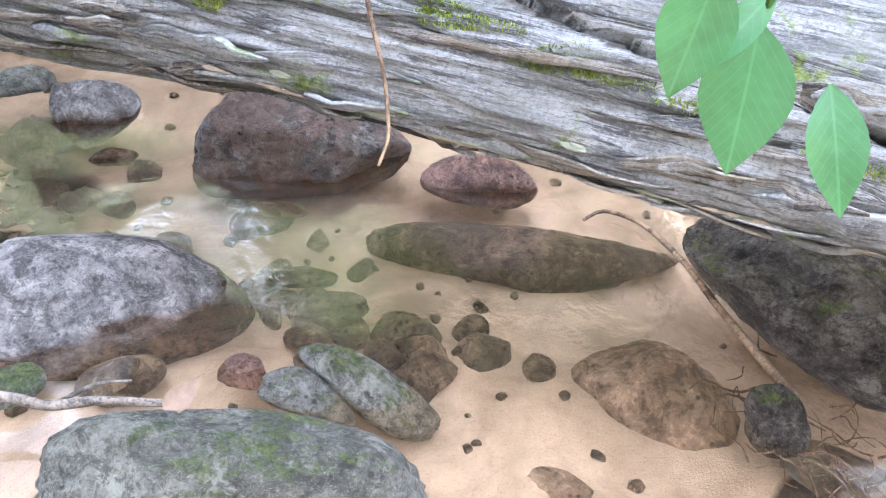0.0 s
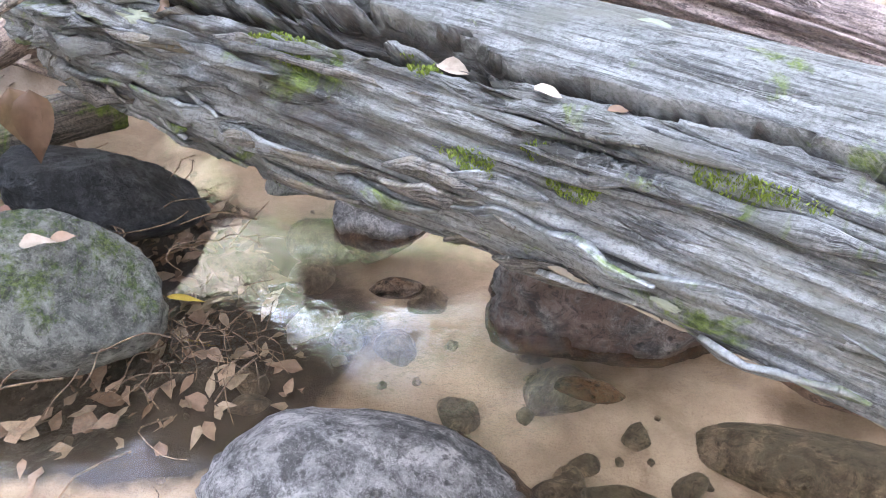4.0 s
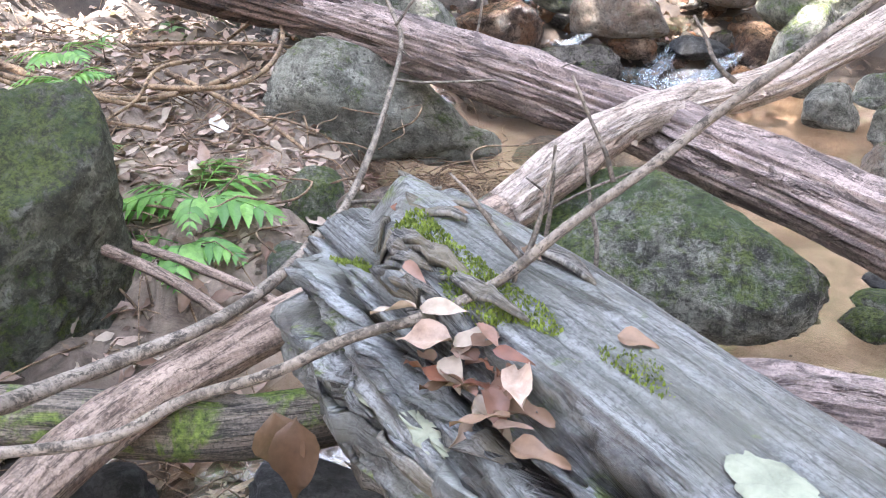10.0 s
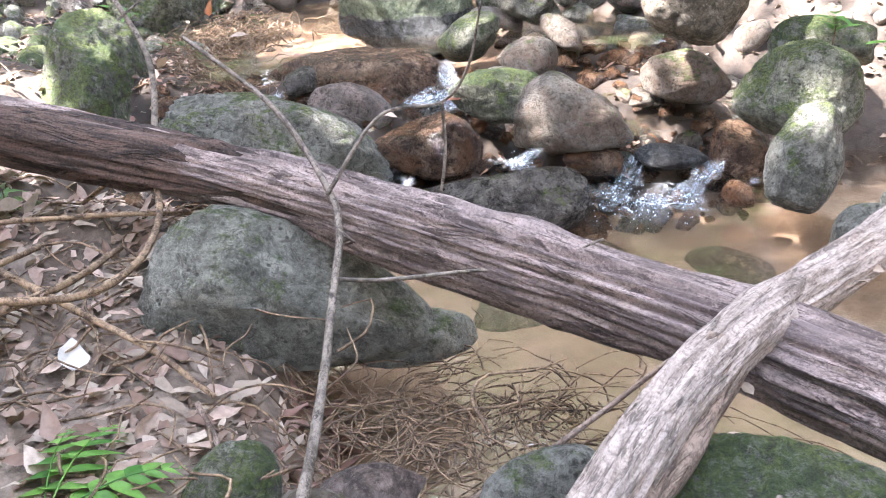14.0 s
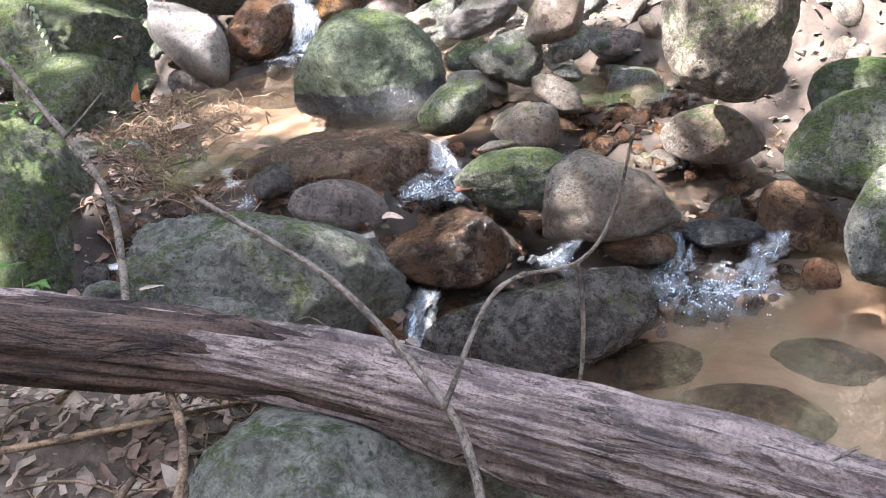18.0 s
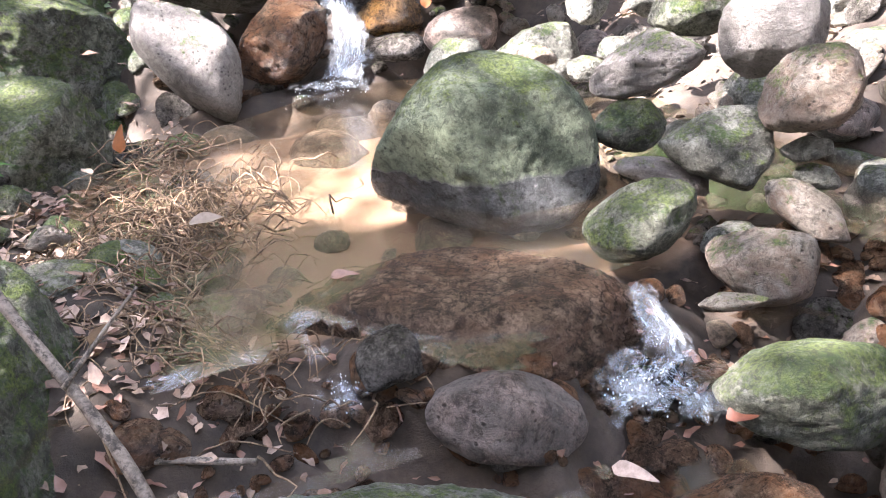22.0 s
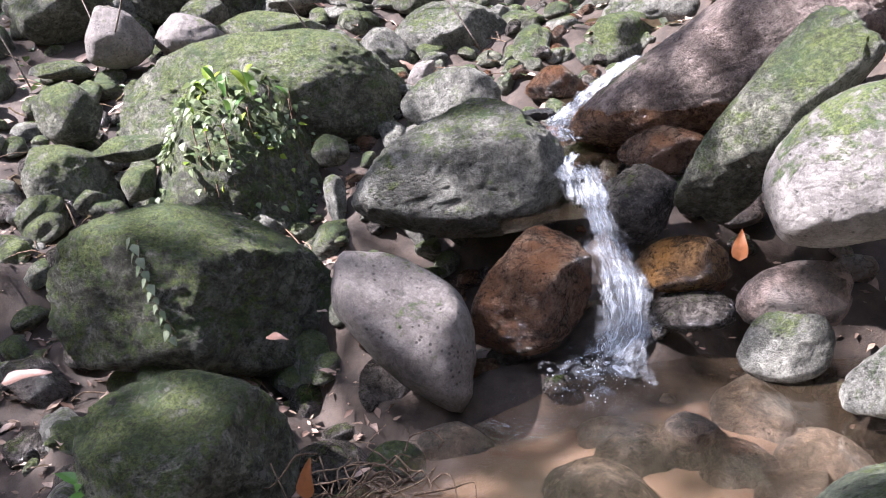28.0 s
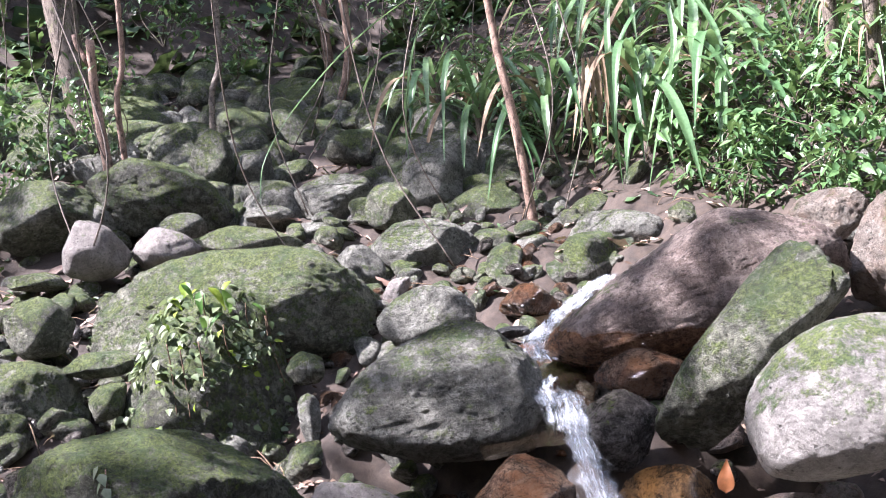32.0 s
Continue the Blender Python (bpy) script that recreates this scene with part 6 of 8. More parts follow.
for i in range(14):
    rng = np.random.default_rng(i)
    k = rng.uniform(0.1, 0.95)
    p = Vector(LIMB[3]).lerp(Vector(LIMB[5]), k) + Vector((rng.uniform(-0.05, 0.05), rng.uniform(-0.03, 0.03), rng.uniform(0.0, 0.05)))
    v, f, uv = leaf_arrays(rng.uniform(0.03, 0.06), 0.022, 0.1, 0.5, rows=5, wave=0.1)
    ob = part("bark_flake", make_mesh("flake", v, f, True, uv), M_PALE, limb)
    ob.matrix_basis = Matrix.Translation(p) @ pose(0, 0, 0, rng.uniform(-40, 40), rng.uniform(-40, 40), rng.uniform(0, 360))

old = tagged(new("mossy_log"), "short mossy dead log lying under the big log's end", "log")
tube("stem", [(-2.75, 1.75, 0.36), (-2.35, 2.05, 0.30), (-2.15, 2.25, 0.24), (-1.9, 2.6, 0.2)], 0.075, 0.07, M_MOSSLOG, old, ring=48, step=0.02, lump=0.1, ridge=0.08, seed=12)

piece = tagged(new("split_log"), "short weathered split log with frayed pinkish fibres", "log")
tube("stem", [(-1.42, 2.69, 0.40), (-1.1, 2.80, 0.41), (-0.66, 2.93, 0.43)], 0.06, 0.065, M_FALLEN, piece, ring=70, step=0.012, lump=0.1, ridge=0.1, seed=13, shape=split_shape)
tube("snag", [(-0.70, 2.95, 0.45), (-0.62, 2.98, 0.50), (-0.56, 2.97, 0.53)], 0.025, 0.012, M_FALLEN, piece, ring=12, step=0.01, lump=0.2)
tube("branch", [(-0.6, 3.1, 0.34), (-0.3, 3.05, 0.33), (0.1, 3.0, 0.3)], 0.022, 0.02, M_BROWN, None, ring=12, step=0.02)
tagged(bpy.data.objects["branch"], "short brown branch lying beside the split log", "branch")


def stick(label, pts, r0, r1, material, twigs=(), ring=10, step=0.02):
    ob = tagged(new("stick"), label, "stick", "loose sticks")
    tube("stem", pts, r0, r1, material, ob, ring=ring, step=step, lump=0.12, seed=len(pts))
    for tp, a, b in twigs:
        tube("twig", tp, a, b, material, ob, ring=7, step=0.015, lump=0.1)
    return ob


stick("long pale grey stick lying over the fallen trunk", [(-2.26, 1.59, 0.63), (-2.18, 1.79, 0.58), (-2.22, 1.89, 0.53), (-2.24, 2.0, 0.5), (-2.25, 2.12, 0.47), (-2.19, 2.25, 0.485), (-2.2, 2.4, 0.475), (-2.24, 2.56, 0.47), (-2.41, 2.86, 0.41), (-2.5, 3.04, 0.39), (-2.64, 3.32, 0.45), (-2.78, 3.58, 0.54), (-2.86, 3.74, 0.63), (-2.95, 3.83, 0.71), (-3.2, 3.95, 0.88), (-3.53, 4.0, 1.05)], 0.019, 0.006, M_TWIG,
      [([(-2.8, 3.63, 0.56), (-2.7, 3.68, 0.55), (-2.54, 3.78, 0.55), (-2.36, 3.84, 0.57), (-2.22, 3.9, 0.63)], 0.006, 0.003),
       ([(-2.5, 3.05, 0.39), (-2.42, 3.12, 0.385), (-2.27, 3.2, 0.38), (-2.14, 3.28, 0.37)], 0.007, 0.004),
       ([(-2.93, 3.8, 0.7), (-2.86, 3.98, 0.86), (-2.72, 4.07, 0.88), (-2.65, 4.1, 0.97), (-2.6, 4.1, 1.13)], 0.006, 0.003),
       ([(-2.72, 4.07, 0.88), (-2.72, 4.06, 0.74), (-2.74, 4.02, 0.6), (-2.82, 3.97, 0.51)], 0.005, 0.004),
       ([(-2.86, 3.74, 0.63), (-2.8, 3.72, 0.62), (-2.83, 3.7, 0.66)], 0.004, 0.002)])
stick("thin living grey twig arching over the big log", [(-2.09, 1.55, 0.72), (-2.00, 1.65, 0.68), (-1.90, 1.75, 0.66), (-1.81, 1.85, 0.66), (-1.74, 1.94, 0.7), (-1.62, 2.02, 0.75), (-1.53, 2.1, 0.8), (-1.46, 2.18, 0.815), (-1.38, 2.26, 0.86), (-1.31, 2.33, 0.935), (-1.23, 2.43, 1.01), (-1.18, 2.5, 1.065), (-1.09, 2.58, 1.15), (-0.98, 2.7, 1.26)], 0.0105, 0.0065, M_TWIG,
      [([(-1.36, 2.30, 0.88), (-1.40, 2.30, 0.91), (-1.43, 2.30, 0.94), (-1.46, 2.30, 0.97), (-1.49, 2.30, 0.99)], 0.005, 0.002),
       ([(-1.36, 2.30, 0.88), (-1.36, 2.34, 0.93), (-1.36, 2.37, 0.99), (-1.36, 2.39, 1.02)], 0.005, 0.002),
       ([(-1.28, 2.41, 0.98), (-1.30, 2.42, 1.02), (-1.33, 2.43, 1.06), (-1.36, 2.43, 1.12)], 0.004, 0.002),
       ([(-1.15, 2.50, 1.12), (-1.18, 2.50, 1.14), (-1.20, 2.51, 1.17), (-1.22, 2.51, 1.20)], 0.004, 0.002),
       ([(-1.37, 2.29, 0.86), (-1.37, 2.27, 0.84), (-1.40, 2.24, 0.83), (-1.44, 2.21, 0.83)], 0.004, 0.002)])
stick("bleached bent stick leaning on a mossy boulder", [(-5.2, 5.02, 1.3), (-4.95, 4.95, 1.05), (-4.62, 4.81, 0.762), (-4.45, 4.6, 0.5), (-4.34, 4.38, 0.29)], 0.009, 0.016, M_TWIG,
      [([(-4.8, 4.88, 0.93), (-4.78, 4.98, 0.98), (-4.74, 5.06, 1.04)], 0.006, 0.003)])
stick("brown stick on the leaf litter", [(-2.35, 1.8, 0.22), (-2.05, 1.86, 0.2), (-1.75, 1.9, 0.2)], 0.018, 0.016, M_BROWN)
stick("pale driftwood stick beside the lower pool", [(-0.98, 1.19, 0.05), (-0.84, 1.21, 0.05), (-0.74, 1.19, 0.05), (-0.64, 1.21, 0.045), (-0.52, 1.22, 0.03)], 0.014, 0.008, M_TWIG, [([(-0.72, 1.2, 0.05), (-0.66, 1.25, 0.05), (-0.6, 1.28, 0.03)], 0.006, 0.003)])
stick("thin dark root lying in the shallow water", [(0.44, 1.98, -0.03), (0.5, 2.01, -0.02), (0.59, 1.96, -0.02), (0.67, 1.81, -0.02), (0.73, 1.6, -0.02), (0.82, 1.32, -0.02)], 0.005, 0.012, M_ROOT)
stick("dark stick across the wet gravel", [(-5.6, 5.55, 0.32), (-5.2, 5.7, 0.31), (-4.75, 5.8, 0.3)], 0.014, 0.01, M_BROWN)
stick("pale stick across the wet gravel", [(-5.4, 5.25, 0.33), (-5.1, 5.35, 0.32), (-4.85, 5.42, 0.3)], 0.012, 0.01, M_TWIG)
stick("forked dry twig in front of the mossy slab", [(-1.78, 2.95, 0.35), (-1.75, 2.98, 0.55), (-1.73, 2.98, 0.75)], 0.007, 0.004, M_TWIG, [([(-1.75, 2.98, 0.58), (-1.66, 3.02, 0.64), (-1.55, 3.08, 0.70), (-1.45, 3.12, 0.78)], 0.004, 0.002), ([(-1.75, 2.98, 0.62), (-1.8, 2.96, 0.66)], 0.004, 0.002)])
stick("curved dry twig in front of the mossy slab", [(-1.62, 2.95, 0.3), (-1.63, 3.0, 0.5), (-1.66, 3.02, 0.6), (-1.68, 3.02, 0.75)], 0.007, 0.004, M_TWIG)
for i, (pts, r) in enumerate([([(-3.2, 2.45, 0.42), (-2.75, 2.6, 0.33), (-2.3, 2.62, 0.3), (-2.05, 2.55, 0.3)], 0.016), ([(-2.95, 2.35, 0.5), (-2.7, 2.5, 0.35), (-2.4, 2.5, 0.3)], 0.02), ([(-3.0, 3.3, 0.36), (-2.85, 3.2, 0.34), (-2.75, 3.02, 0.33)], 0.007), ([(-2.35, 3.42, 0.2), (-2.2, 3.55, 0.3), (-2.0, 3.68, 0.48)], 0.008)]):
    stick("dry brown stick among fallen leaves", pts, r, r * 0.7, M_BROWN)

# roots and vines on the bank
for pts, r in [([(-4.4, 3.35, 0.47), (-3.98, 3.32, 0.46), (-3.55, 3.42, 0.48), (-3.5, 3.62, 0.5), (-3.62, 3.84, 0.55), (-3.85, 4.03, 0.6), (-4.04, 4.09, 0.56), (-4.2, 4.0, 0.45)], 0.02),
               ([(-4.0, 3.5, 0.46), (-3.75, 3.47, 0.44), (-3.48, 3.43, 0.42), (-3.24, 3.41, 0.38), (-3.01, 3.36, 0.34)], 0.018),
               ([(-4.5, 3.0, 0.6), (-4.1, 3.05, 0.52), (-3.8, 3.2, 0.46), (-3.7, 3.5, 0.45), (-3.72, 3.75, 0.46)], 0.024),
               ([(-4.3, 2.7, 0.72), (-4.0, 2.85, 0.62), (-3.8, 3.0, 0.54), (-3.7, 3.2, 0.44)], 0.02),
               ([(-4.2, 2.5, 0.8), (-3.9, 2.75, 0.66), (-3.6, 2.9, 0.52), (-3.5, 3.1, 0.42)], 0.016),
               ([(-3.9, 3.6, 0.5), (-3.75, 3.3, 0.56), (-3.65, 3.1, 0.5), (-3.62, 2.8, 0.46)], 0.013),
               ([(-4.4, 3.6, 0.5), (-4.1, 3.7, 0.52), (-3.8, 3.9, 0.5), (-3.6, 4.2, 0.4)], 0.015)]:
    ob = tagged(new("root"), "exposed brown tree root winding over the bank", "root", "roots on the bank")
    tube("root_stem", pts, r * 0.7, r * 0.4, M_ROOT, ob, ring=12, step=0.02, lump=0.18, seed=int(r * 1000))


def root_tangle(name, label, centre, spread, count, length, radius, seed, material=None, lift=0.06):
    rng = np.random.default_rng(seed)
    arr = []
    for _ in range(count):
        x, y = centre[0] + rng.normal() * spread[0], centre[1] + rng.normal() * spread[1]
        a, l = rng.uniform(0, 2 * math.pi), length * rng.uniform(0.4, 1.2)
        pts = []
        for k in range(5):
            z = max(height_at(x, y), centre[2] - 0.05) + 0.01 + lift * math.sin(math.pi * k / 4) * rng.uniform(0.1, 1)
            pts.append((x, y, z))
            a += rng.normal() * 0.7
            x, y = x + math.cos(a) * l / 4, y + math.sin(a) * l / 4
        arr.append(tube_arrays(pts, radius * rng.uniform(0.5, 1.2), radius * 0.4, ring=5, step=0.03, lump=0.1, ends=False))
    v, f, uv = joined(arr)
    tagged(part(name, make_mesh(name, v, f, True, uv), material or M_ROOT), label, "roots", kind="stuff")


root_tangle("root_mat", "tangle of thin reddish roots at the bank's edge", (-2.55, 3.72, 0.16), (0.3, 0.14), 400, 0.3, 0.0032, 4, lift=0.03)
root_tangle("root_mat", "tangle of thin brown roots hanging into the pool", (-2.15, 3.85, 0.02), (0.13, 0.12), 60, 0.2, 0.0022, 5, lift=0.05)
root_tangle("root_mat", "pale tangle of thin roots at the upper pool's edge", (-5.72, 6.45, 0.46), (0.2, 0.24), 330, 0.3, 0.0042, 6, lift=0.1)
root_tangle("root_mat", "thin wet roots on the gravel beside the shelf", (-5.25, 5.9, 0.36), (0.26, 0.22), 200, 0.26, 0.004, 7)
root_tangle("root_mat", "thin dry roots and stalks on the bank", (-3.6, 3.2, 0.42), (0.5, 0.5), 120, 0.35, 0.005, 8, lift=0.035)
root_tangle("root_mat", "thin pale roots under the big log", (-1.95, 2.0, 0.12), (0.3, 0.25), 120, 0.24, 0.003, 9, lift=0.03)
root_tangle("root_mat", "golden dead grass stalks in the wet sand", (-1.3, 1.95, 0.0), (0.08, 0.12), 40, 0.2, 0.002, 10, lift=0.06)
root_tangle("root_mat", "brown roots and mud beside the dark boulder", (0.85, 1.15, -0.02), (0.07, 0.14), 60, 0.16, 0.003, 11, lift=0.02)
root_tangle("root_mat", "thin roots below the left boulder", (-6.3, 7.1, 0.48), (0.12, 0.2), 50, 0.3, 0.005, 12)


# ---- leaves, litter and plants ----
def litter(name, label, count, area, seed, material, size=(0.05, 0.12), wet=0.35):
    """A cover of single fallen leaves on the dry ground in an area (u0, u1, v0, v1)."""
    rng = np.random.default_rng(seed)
    u, v = rng.uniform(area[0], area[1], count * 3), rng.uniform(area[2], area[3], count * 3)
    x, y = -0.62 * u + 0.785 * v, 0.785 * u + 0.62 * v
    z, dry = ground_height(x, y)
    ok = np.where(dry > wet)[0][:count]
    n = len(ok)
    p = np.stack([x[ok], y[ok], z[ok] + rng.uniform(0.004, 0.025, n)], -1)
    w, f, uv = scatter(leaf_set(12, seed), p, turns(rng.normal(size=n) * 22, rng.normal(size=n) * 18, rng.uniform(0, 360, n)), rng.uniform(size[0], size[1], n))
    tagged(part(name, make_mesh(name, w, f, True, uv), material), label, "leaves", kind="stuff")


litter("leaf_litter", "thick litter of dry brown fallen leaves", 2600, (2.2, 6.6, -2.6, 0.4), 1, M_DRY, (0.04, 0.11))
litter("leaf_litter", "bleached fallen leaves on the bank", 1700, (2.2, 6.6, -2.4, 0.4), 2, M_PALE, (0.04, 0.10))
litter("leaf_litter", "dry leaves between the mossy boulders", 900, (6.6, 11.5, -2.6, -0.4), 3, M_DRY, (0.04, 0.1))
litter("leaf_litter", "dry leaves on the stony bank", 700, (6.0, 11.0, 1.2, 3.8), 4, M_MULCH, (0.04, 0.1))
litter("leaf_litter", "dry leaves on the slope upstream", 2600, (11.5, 20, -6, 5), 5, M_DRY, (0.07, 0.16))
litter("leaf_litter", "small leaf scraps and mulch", 3000, (2.4, 6.2, -2.2, 0.4), 6, M_MULCH, (0.015, 0.045))


def twig_litter(count, area, seed):
    rng = np.random.default_rng(seed)
    u, v = rng.uniform(area[0], area[1], count), rng.uniform(area[2], area[3], count)
    x, y = -0.62 * u + 0.785 * v, 0.785 * u + 0.62 * v
    z, dry = ground_height(x, y)
    arr = []
    for i in np.where(dry > 0.3)[0]:
        a, l = rng.uniform(0, 6.28), rng.uniform(0.08, 0.4)
        dx, dy = math.cos(a) * l, math.sin(a) * l
        z1 = height_at(x[i] + dx, y[i] + dy)
        arr.append(tube_arrays([(x[i], y[i], z[i] + 0.015), (x[i] + dx * 0.5 + rng.normal() * 0.02, y[i] + dy * 0.5, max(z[i], z1) + 0.025), (x[i] + dx, y[i] + dy, z1 + 0.015)], rng.uniform(0.002, 0.006), 0.002, ring=5, step=0.05, ends=False))
    v, f, uv = joined(arr)
    tagged(part("twig_litter", make_mesh("twig_litter", v, f, True, uv), M_ROOT), "thin dry twigs among the litter", "twigs", kind="stuff")


litter("ground_cover", "low green seedlings and ferns on the slope", 2600, (12.2, 22, -6.5, 6), 8, M_SHRUB, (0.05, 0.14))
# Added cover for the rim, mostly unseen, to darken the water's reflections.
litter("ground_cover", "green undergrowth added on the raised rim to darken reflections", 9000, (20, 34, -16, 14), 9, M_SHRUB, (0.35, 0.8), -1)
litter("ground_cover", "green undergrowth added out of view behind the path", 5000, (-22, -8, -16, 16), 10, M_SHRUB, (0.35, 0.8), -1)
litter("ground_cover", "green undergrowth added out of view beyond the far bank", 4000, (-8, 20, 10, 20), 11, M_SHRUB, (0.35, 0.8), -1)
litter("ground_cover", "green undergrowth added out of view beyond the near bank", 4000, (-8, 20, -20, -10), 12, M_SHRUB, (0.35, 0.8), -1)
twig_litter(420, (2.2, 6.6, -2.6, 0.4), 3)
twig_litter(260, (6.6, 13, -2.8, -0.4), 4)
twig_litter(400, (11.5, 20, -6, 5), 5)

# single leaves that stand out
leaf((-3.42, 3.29, 0.36), 140, 0.13, 0.085, M_WHITELEAF, "single whitish fallen leaf on the bank", tilt=-15, roll=25, curl=0.02)
big = leaf((-1.86, 2.18, 0.46), -30, 0.18, 0.105, M_TAN, "large curled tan leaf hanging from the log's end", tilt=78, roll=15, curl=0.35, fold=0.6, wave=0.14)
leaf((-1.82, 2.2, 0.45), -75, 0.19, 0.1, M_TAN, "large curled brown leaf hanging from the log's end", tilt=70, roll=-25, curl=0.3, fold=0.7, wave=0.16)
for i, (s, d, l, w, m, rz) in enumerate([(0.50, 58, 0.10, 0.05, M_PALE, 20), (0.56, 52, 0.11, 0.055, M_PALE, -40), (0.62, 60, 0.09, 0.05, M_DRY, 80), (0.66, 50, 0.12, 0.05, M_PALE, -20), (0.60, 66, 0.10, 0.035, M_REDDISH, -30), (0.44, 64, 0.09, 0.03, M_REDDISH, -25),
                                         (0.70, 56, 0.10, 0.03, M_RED, 170), (0.55, 48, 0.09, 0.04, M_TAN, 150), (0.74, 48, 0.07, 0.03, M_DRY, 30), (0.58, 56, 0.08, 0.04, M_DRY, 100), (0.68, 62, 0.08, 0.03, M_RED, 10)]):
    p = log_skin(s, d, 0.035 + 0.008 * (i % 3))
    leaf(p, rz, l * 0.72, w * 0.7, m, "dry leaf caught in the log's hollow", tilt=-8 + 5 * (i % 4), roll=20 - 9 * (i % 5), curl=0.15, group="leaves on the log")
rng = np.random.default_rng(321)
for i in range(20):
    p = log_skin(0.62 + rng.normal() * 0.09, 55 + rng.normal() * 6, rng.uniform(0.015, 0.06))
    l = rng.uniform(0.05, 0.1)
    leaf(p, rng.uniform(0, 360), l, l * rng.uniform(0.35, 0.6), (M_DRY, M_REDDISH, M_TAN, M_PALE, M_RED)[i % 5], "dry leaf caught in the log's hollow", tilt=rng.normal() * 15, roll=rng.normal() * 25, curl=rng.uniform(-0.2, 0.4), fold=rng.uniform(0.2, 0.7), wave=0.15, group="leaves on the log")
for s, d, l, w, m, rz in [(1.30, 52, 0.09, 0.045, M_PALE, -10), (1.36, 50, 0.07, 0.04, M_PALE, 30), (1.52, 50, 0.05, 0.025, M_PALE, -25), (1.64, 50, 0.035, 0.02, M_TAN, 20), (1.28, 46, 0.04, 0.03, M_RED, 0),
                           (0.16, 84, 0.09, 0.03, M_RED, 10), (0.46, 104, 0.05, 0.03, M_TAN, -30), (0.74, 92, 0.055, 0.035, M_TAN, 10), (0.28, 96, 0.04, 0.025, M_TAN, 20)]:
    leaf(log_skin(s, d, 0.012), rz, l, w, m, "small dry leaf lying on the weathered log", curl=0.1, roll=8, group="leaves on the log")
for (x, y, z), rz, l, w, m, text in [((-1.60, 1.80, 0.315), 10, 0.08, 0.04, M_PALE, "small dry leaves on the rounded boulder"), ((-1.55, 1.83, 0.31), 20, 0.06, 0.035, M_TAN, "small dry leaves on the rounded boulder"),
                                     ((-2.1, 1.78, 0.14), 30, 0.16, 0.09, M_DRY, "wide brown leaf under the big log"), ((-1.9, 2.05, 0.19), -30, 0.12, 0.045, M_REDDISH, "reddish leaf leaning on the black boulder"), ((-1.95, 1.93, 0.19), 60, 0.12, 0.04, M_REDDISH, "reddish leaf on the damp soil"),
                                     ((-1.45, 2.02, 0.02), -5, 0.11, 0.02, M_YELLOW, "narrow yellow leaf on the wet sand"), ((-0.42, 0.98, 0.27), 60, 0.10, 0.045, M_TAN, "tan leaf lying on the grey boulder"),
                                     ((-6.38, 7.0, 0.5), 80, 0.13, 0.07, M_ORANGE, "orange-brown leaf standing at the pool's edge"), ((-5.36, 8.42, 0.80), 80, 0.12, 0.065, M_ORANGE, "orange-brown leaf wedged beside the ochre stone"),
                                     ((-4.3, 8.1, 0.92), 10, 0.16, 0.07, M_ORANGE, "orange-red leaf on the stones"), ((-6.35, 6.75, 0.5), 150, 0.10, 0.05, M_PALE, "curled pale leaf at the pool's edge"), ((-5.6, 6.35, 0.5), 20, 0.14, 0.07, M_PALE, "pale leaf on the root tangle"),
                                     ((-3.7, 5.75, 0.36), 20, 0.11, 0.06, M_RED, "red leaf on a wet stone"), ((-4.35, 6.2, 0.45), 5, 0.11, 0.04, M_RED, "red leaf on the wet shelf"), ((-6.75, 7.35, 0.86), -10, 0.12, 0.04, M_REDDISH, "reddish leaf below the mossy boulder"),
                                     ((-8.1, 7.1, 0.62), 30, 0.22, 0.09, M_REDDISH, "large reddish leaf below the mossy boulder"), ((-4.95, 6.15, 0.44), 10, 0.10, 0.045, M_REDDISH, "sodden reddish leaf at the shelf"), ((-4.55, 5.75, 0.36), 100, 0.08, 0.045, M_GREEN, "green leaf on the wet gravel"),
                                     ((-3.95, 5.55, 0.33), -20, 0.12, 0.05, M_DRY, "dry leaf at the boulder's edge"), ((-4.35, 4.55, 0.5), 15, 0.10, 0.02, M_PALE, "thin pale leaf on the grey boulder")]:
    leaf((x, y, z), rz, l, w, m, text, tilt=-12 if "standing" not in text and "wedged" not in text else -75, roll=15)
for i in range(26):
    rng = np.random.default_rng(100 + i)
    u, v = rng.uniform(3.3, 5.8), rng.uniform(-1.2, 0.0)
    x, y = -0.62 * u + 0.785 * v, 0.785 * u + 0.62 * v
    leaf((x, y, height_at(x, y) + 0.03), rng.uniform(0, 360), rng.uniform(0.10, 0.19), rng.uniform(0.05, 0.09), (M_PALE, M_DRY, M_TAN)[i % 3], "large dry leaf on the litter", tilt=rng.normal() * 14, roll=rng.normal() * 20, curl=rng.uniform(-0.2, 0.3), wave=0.12)


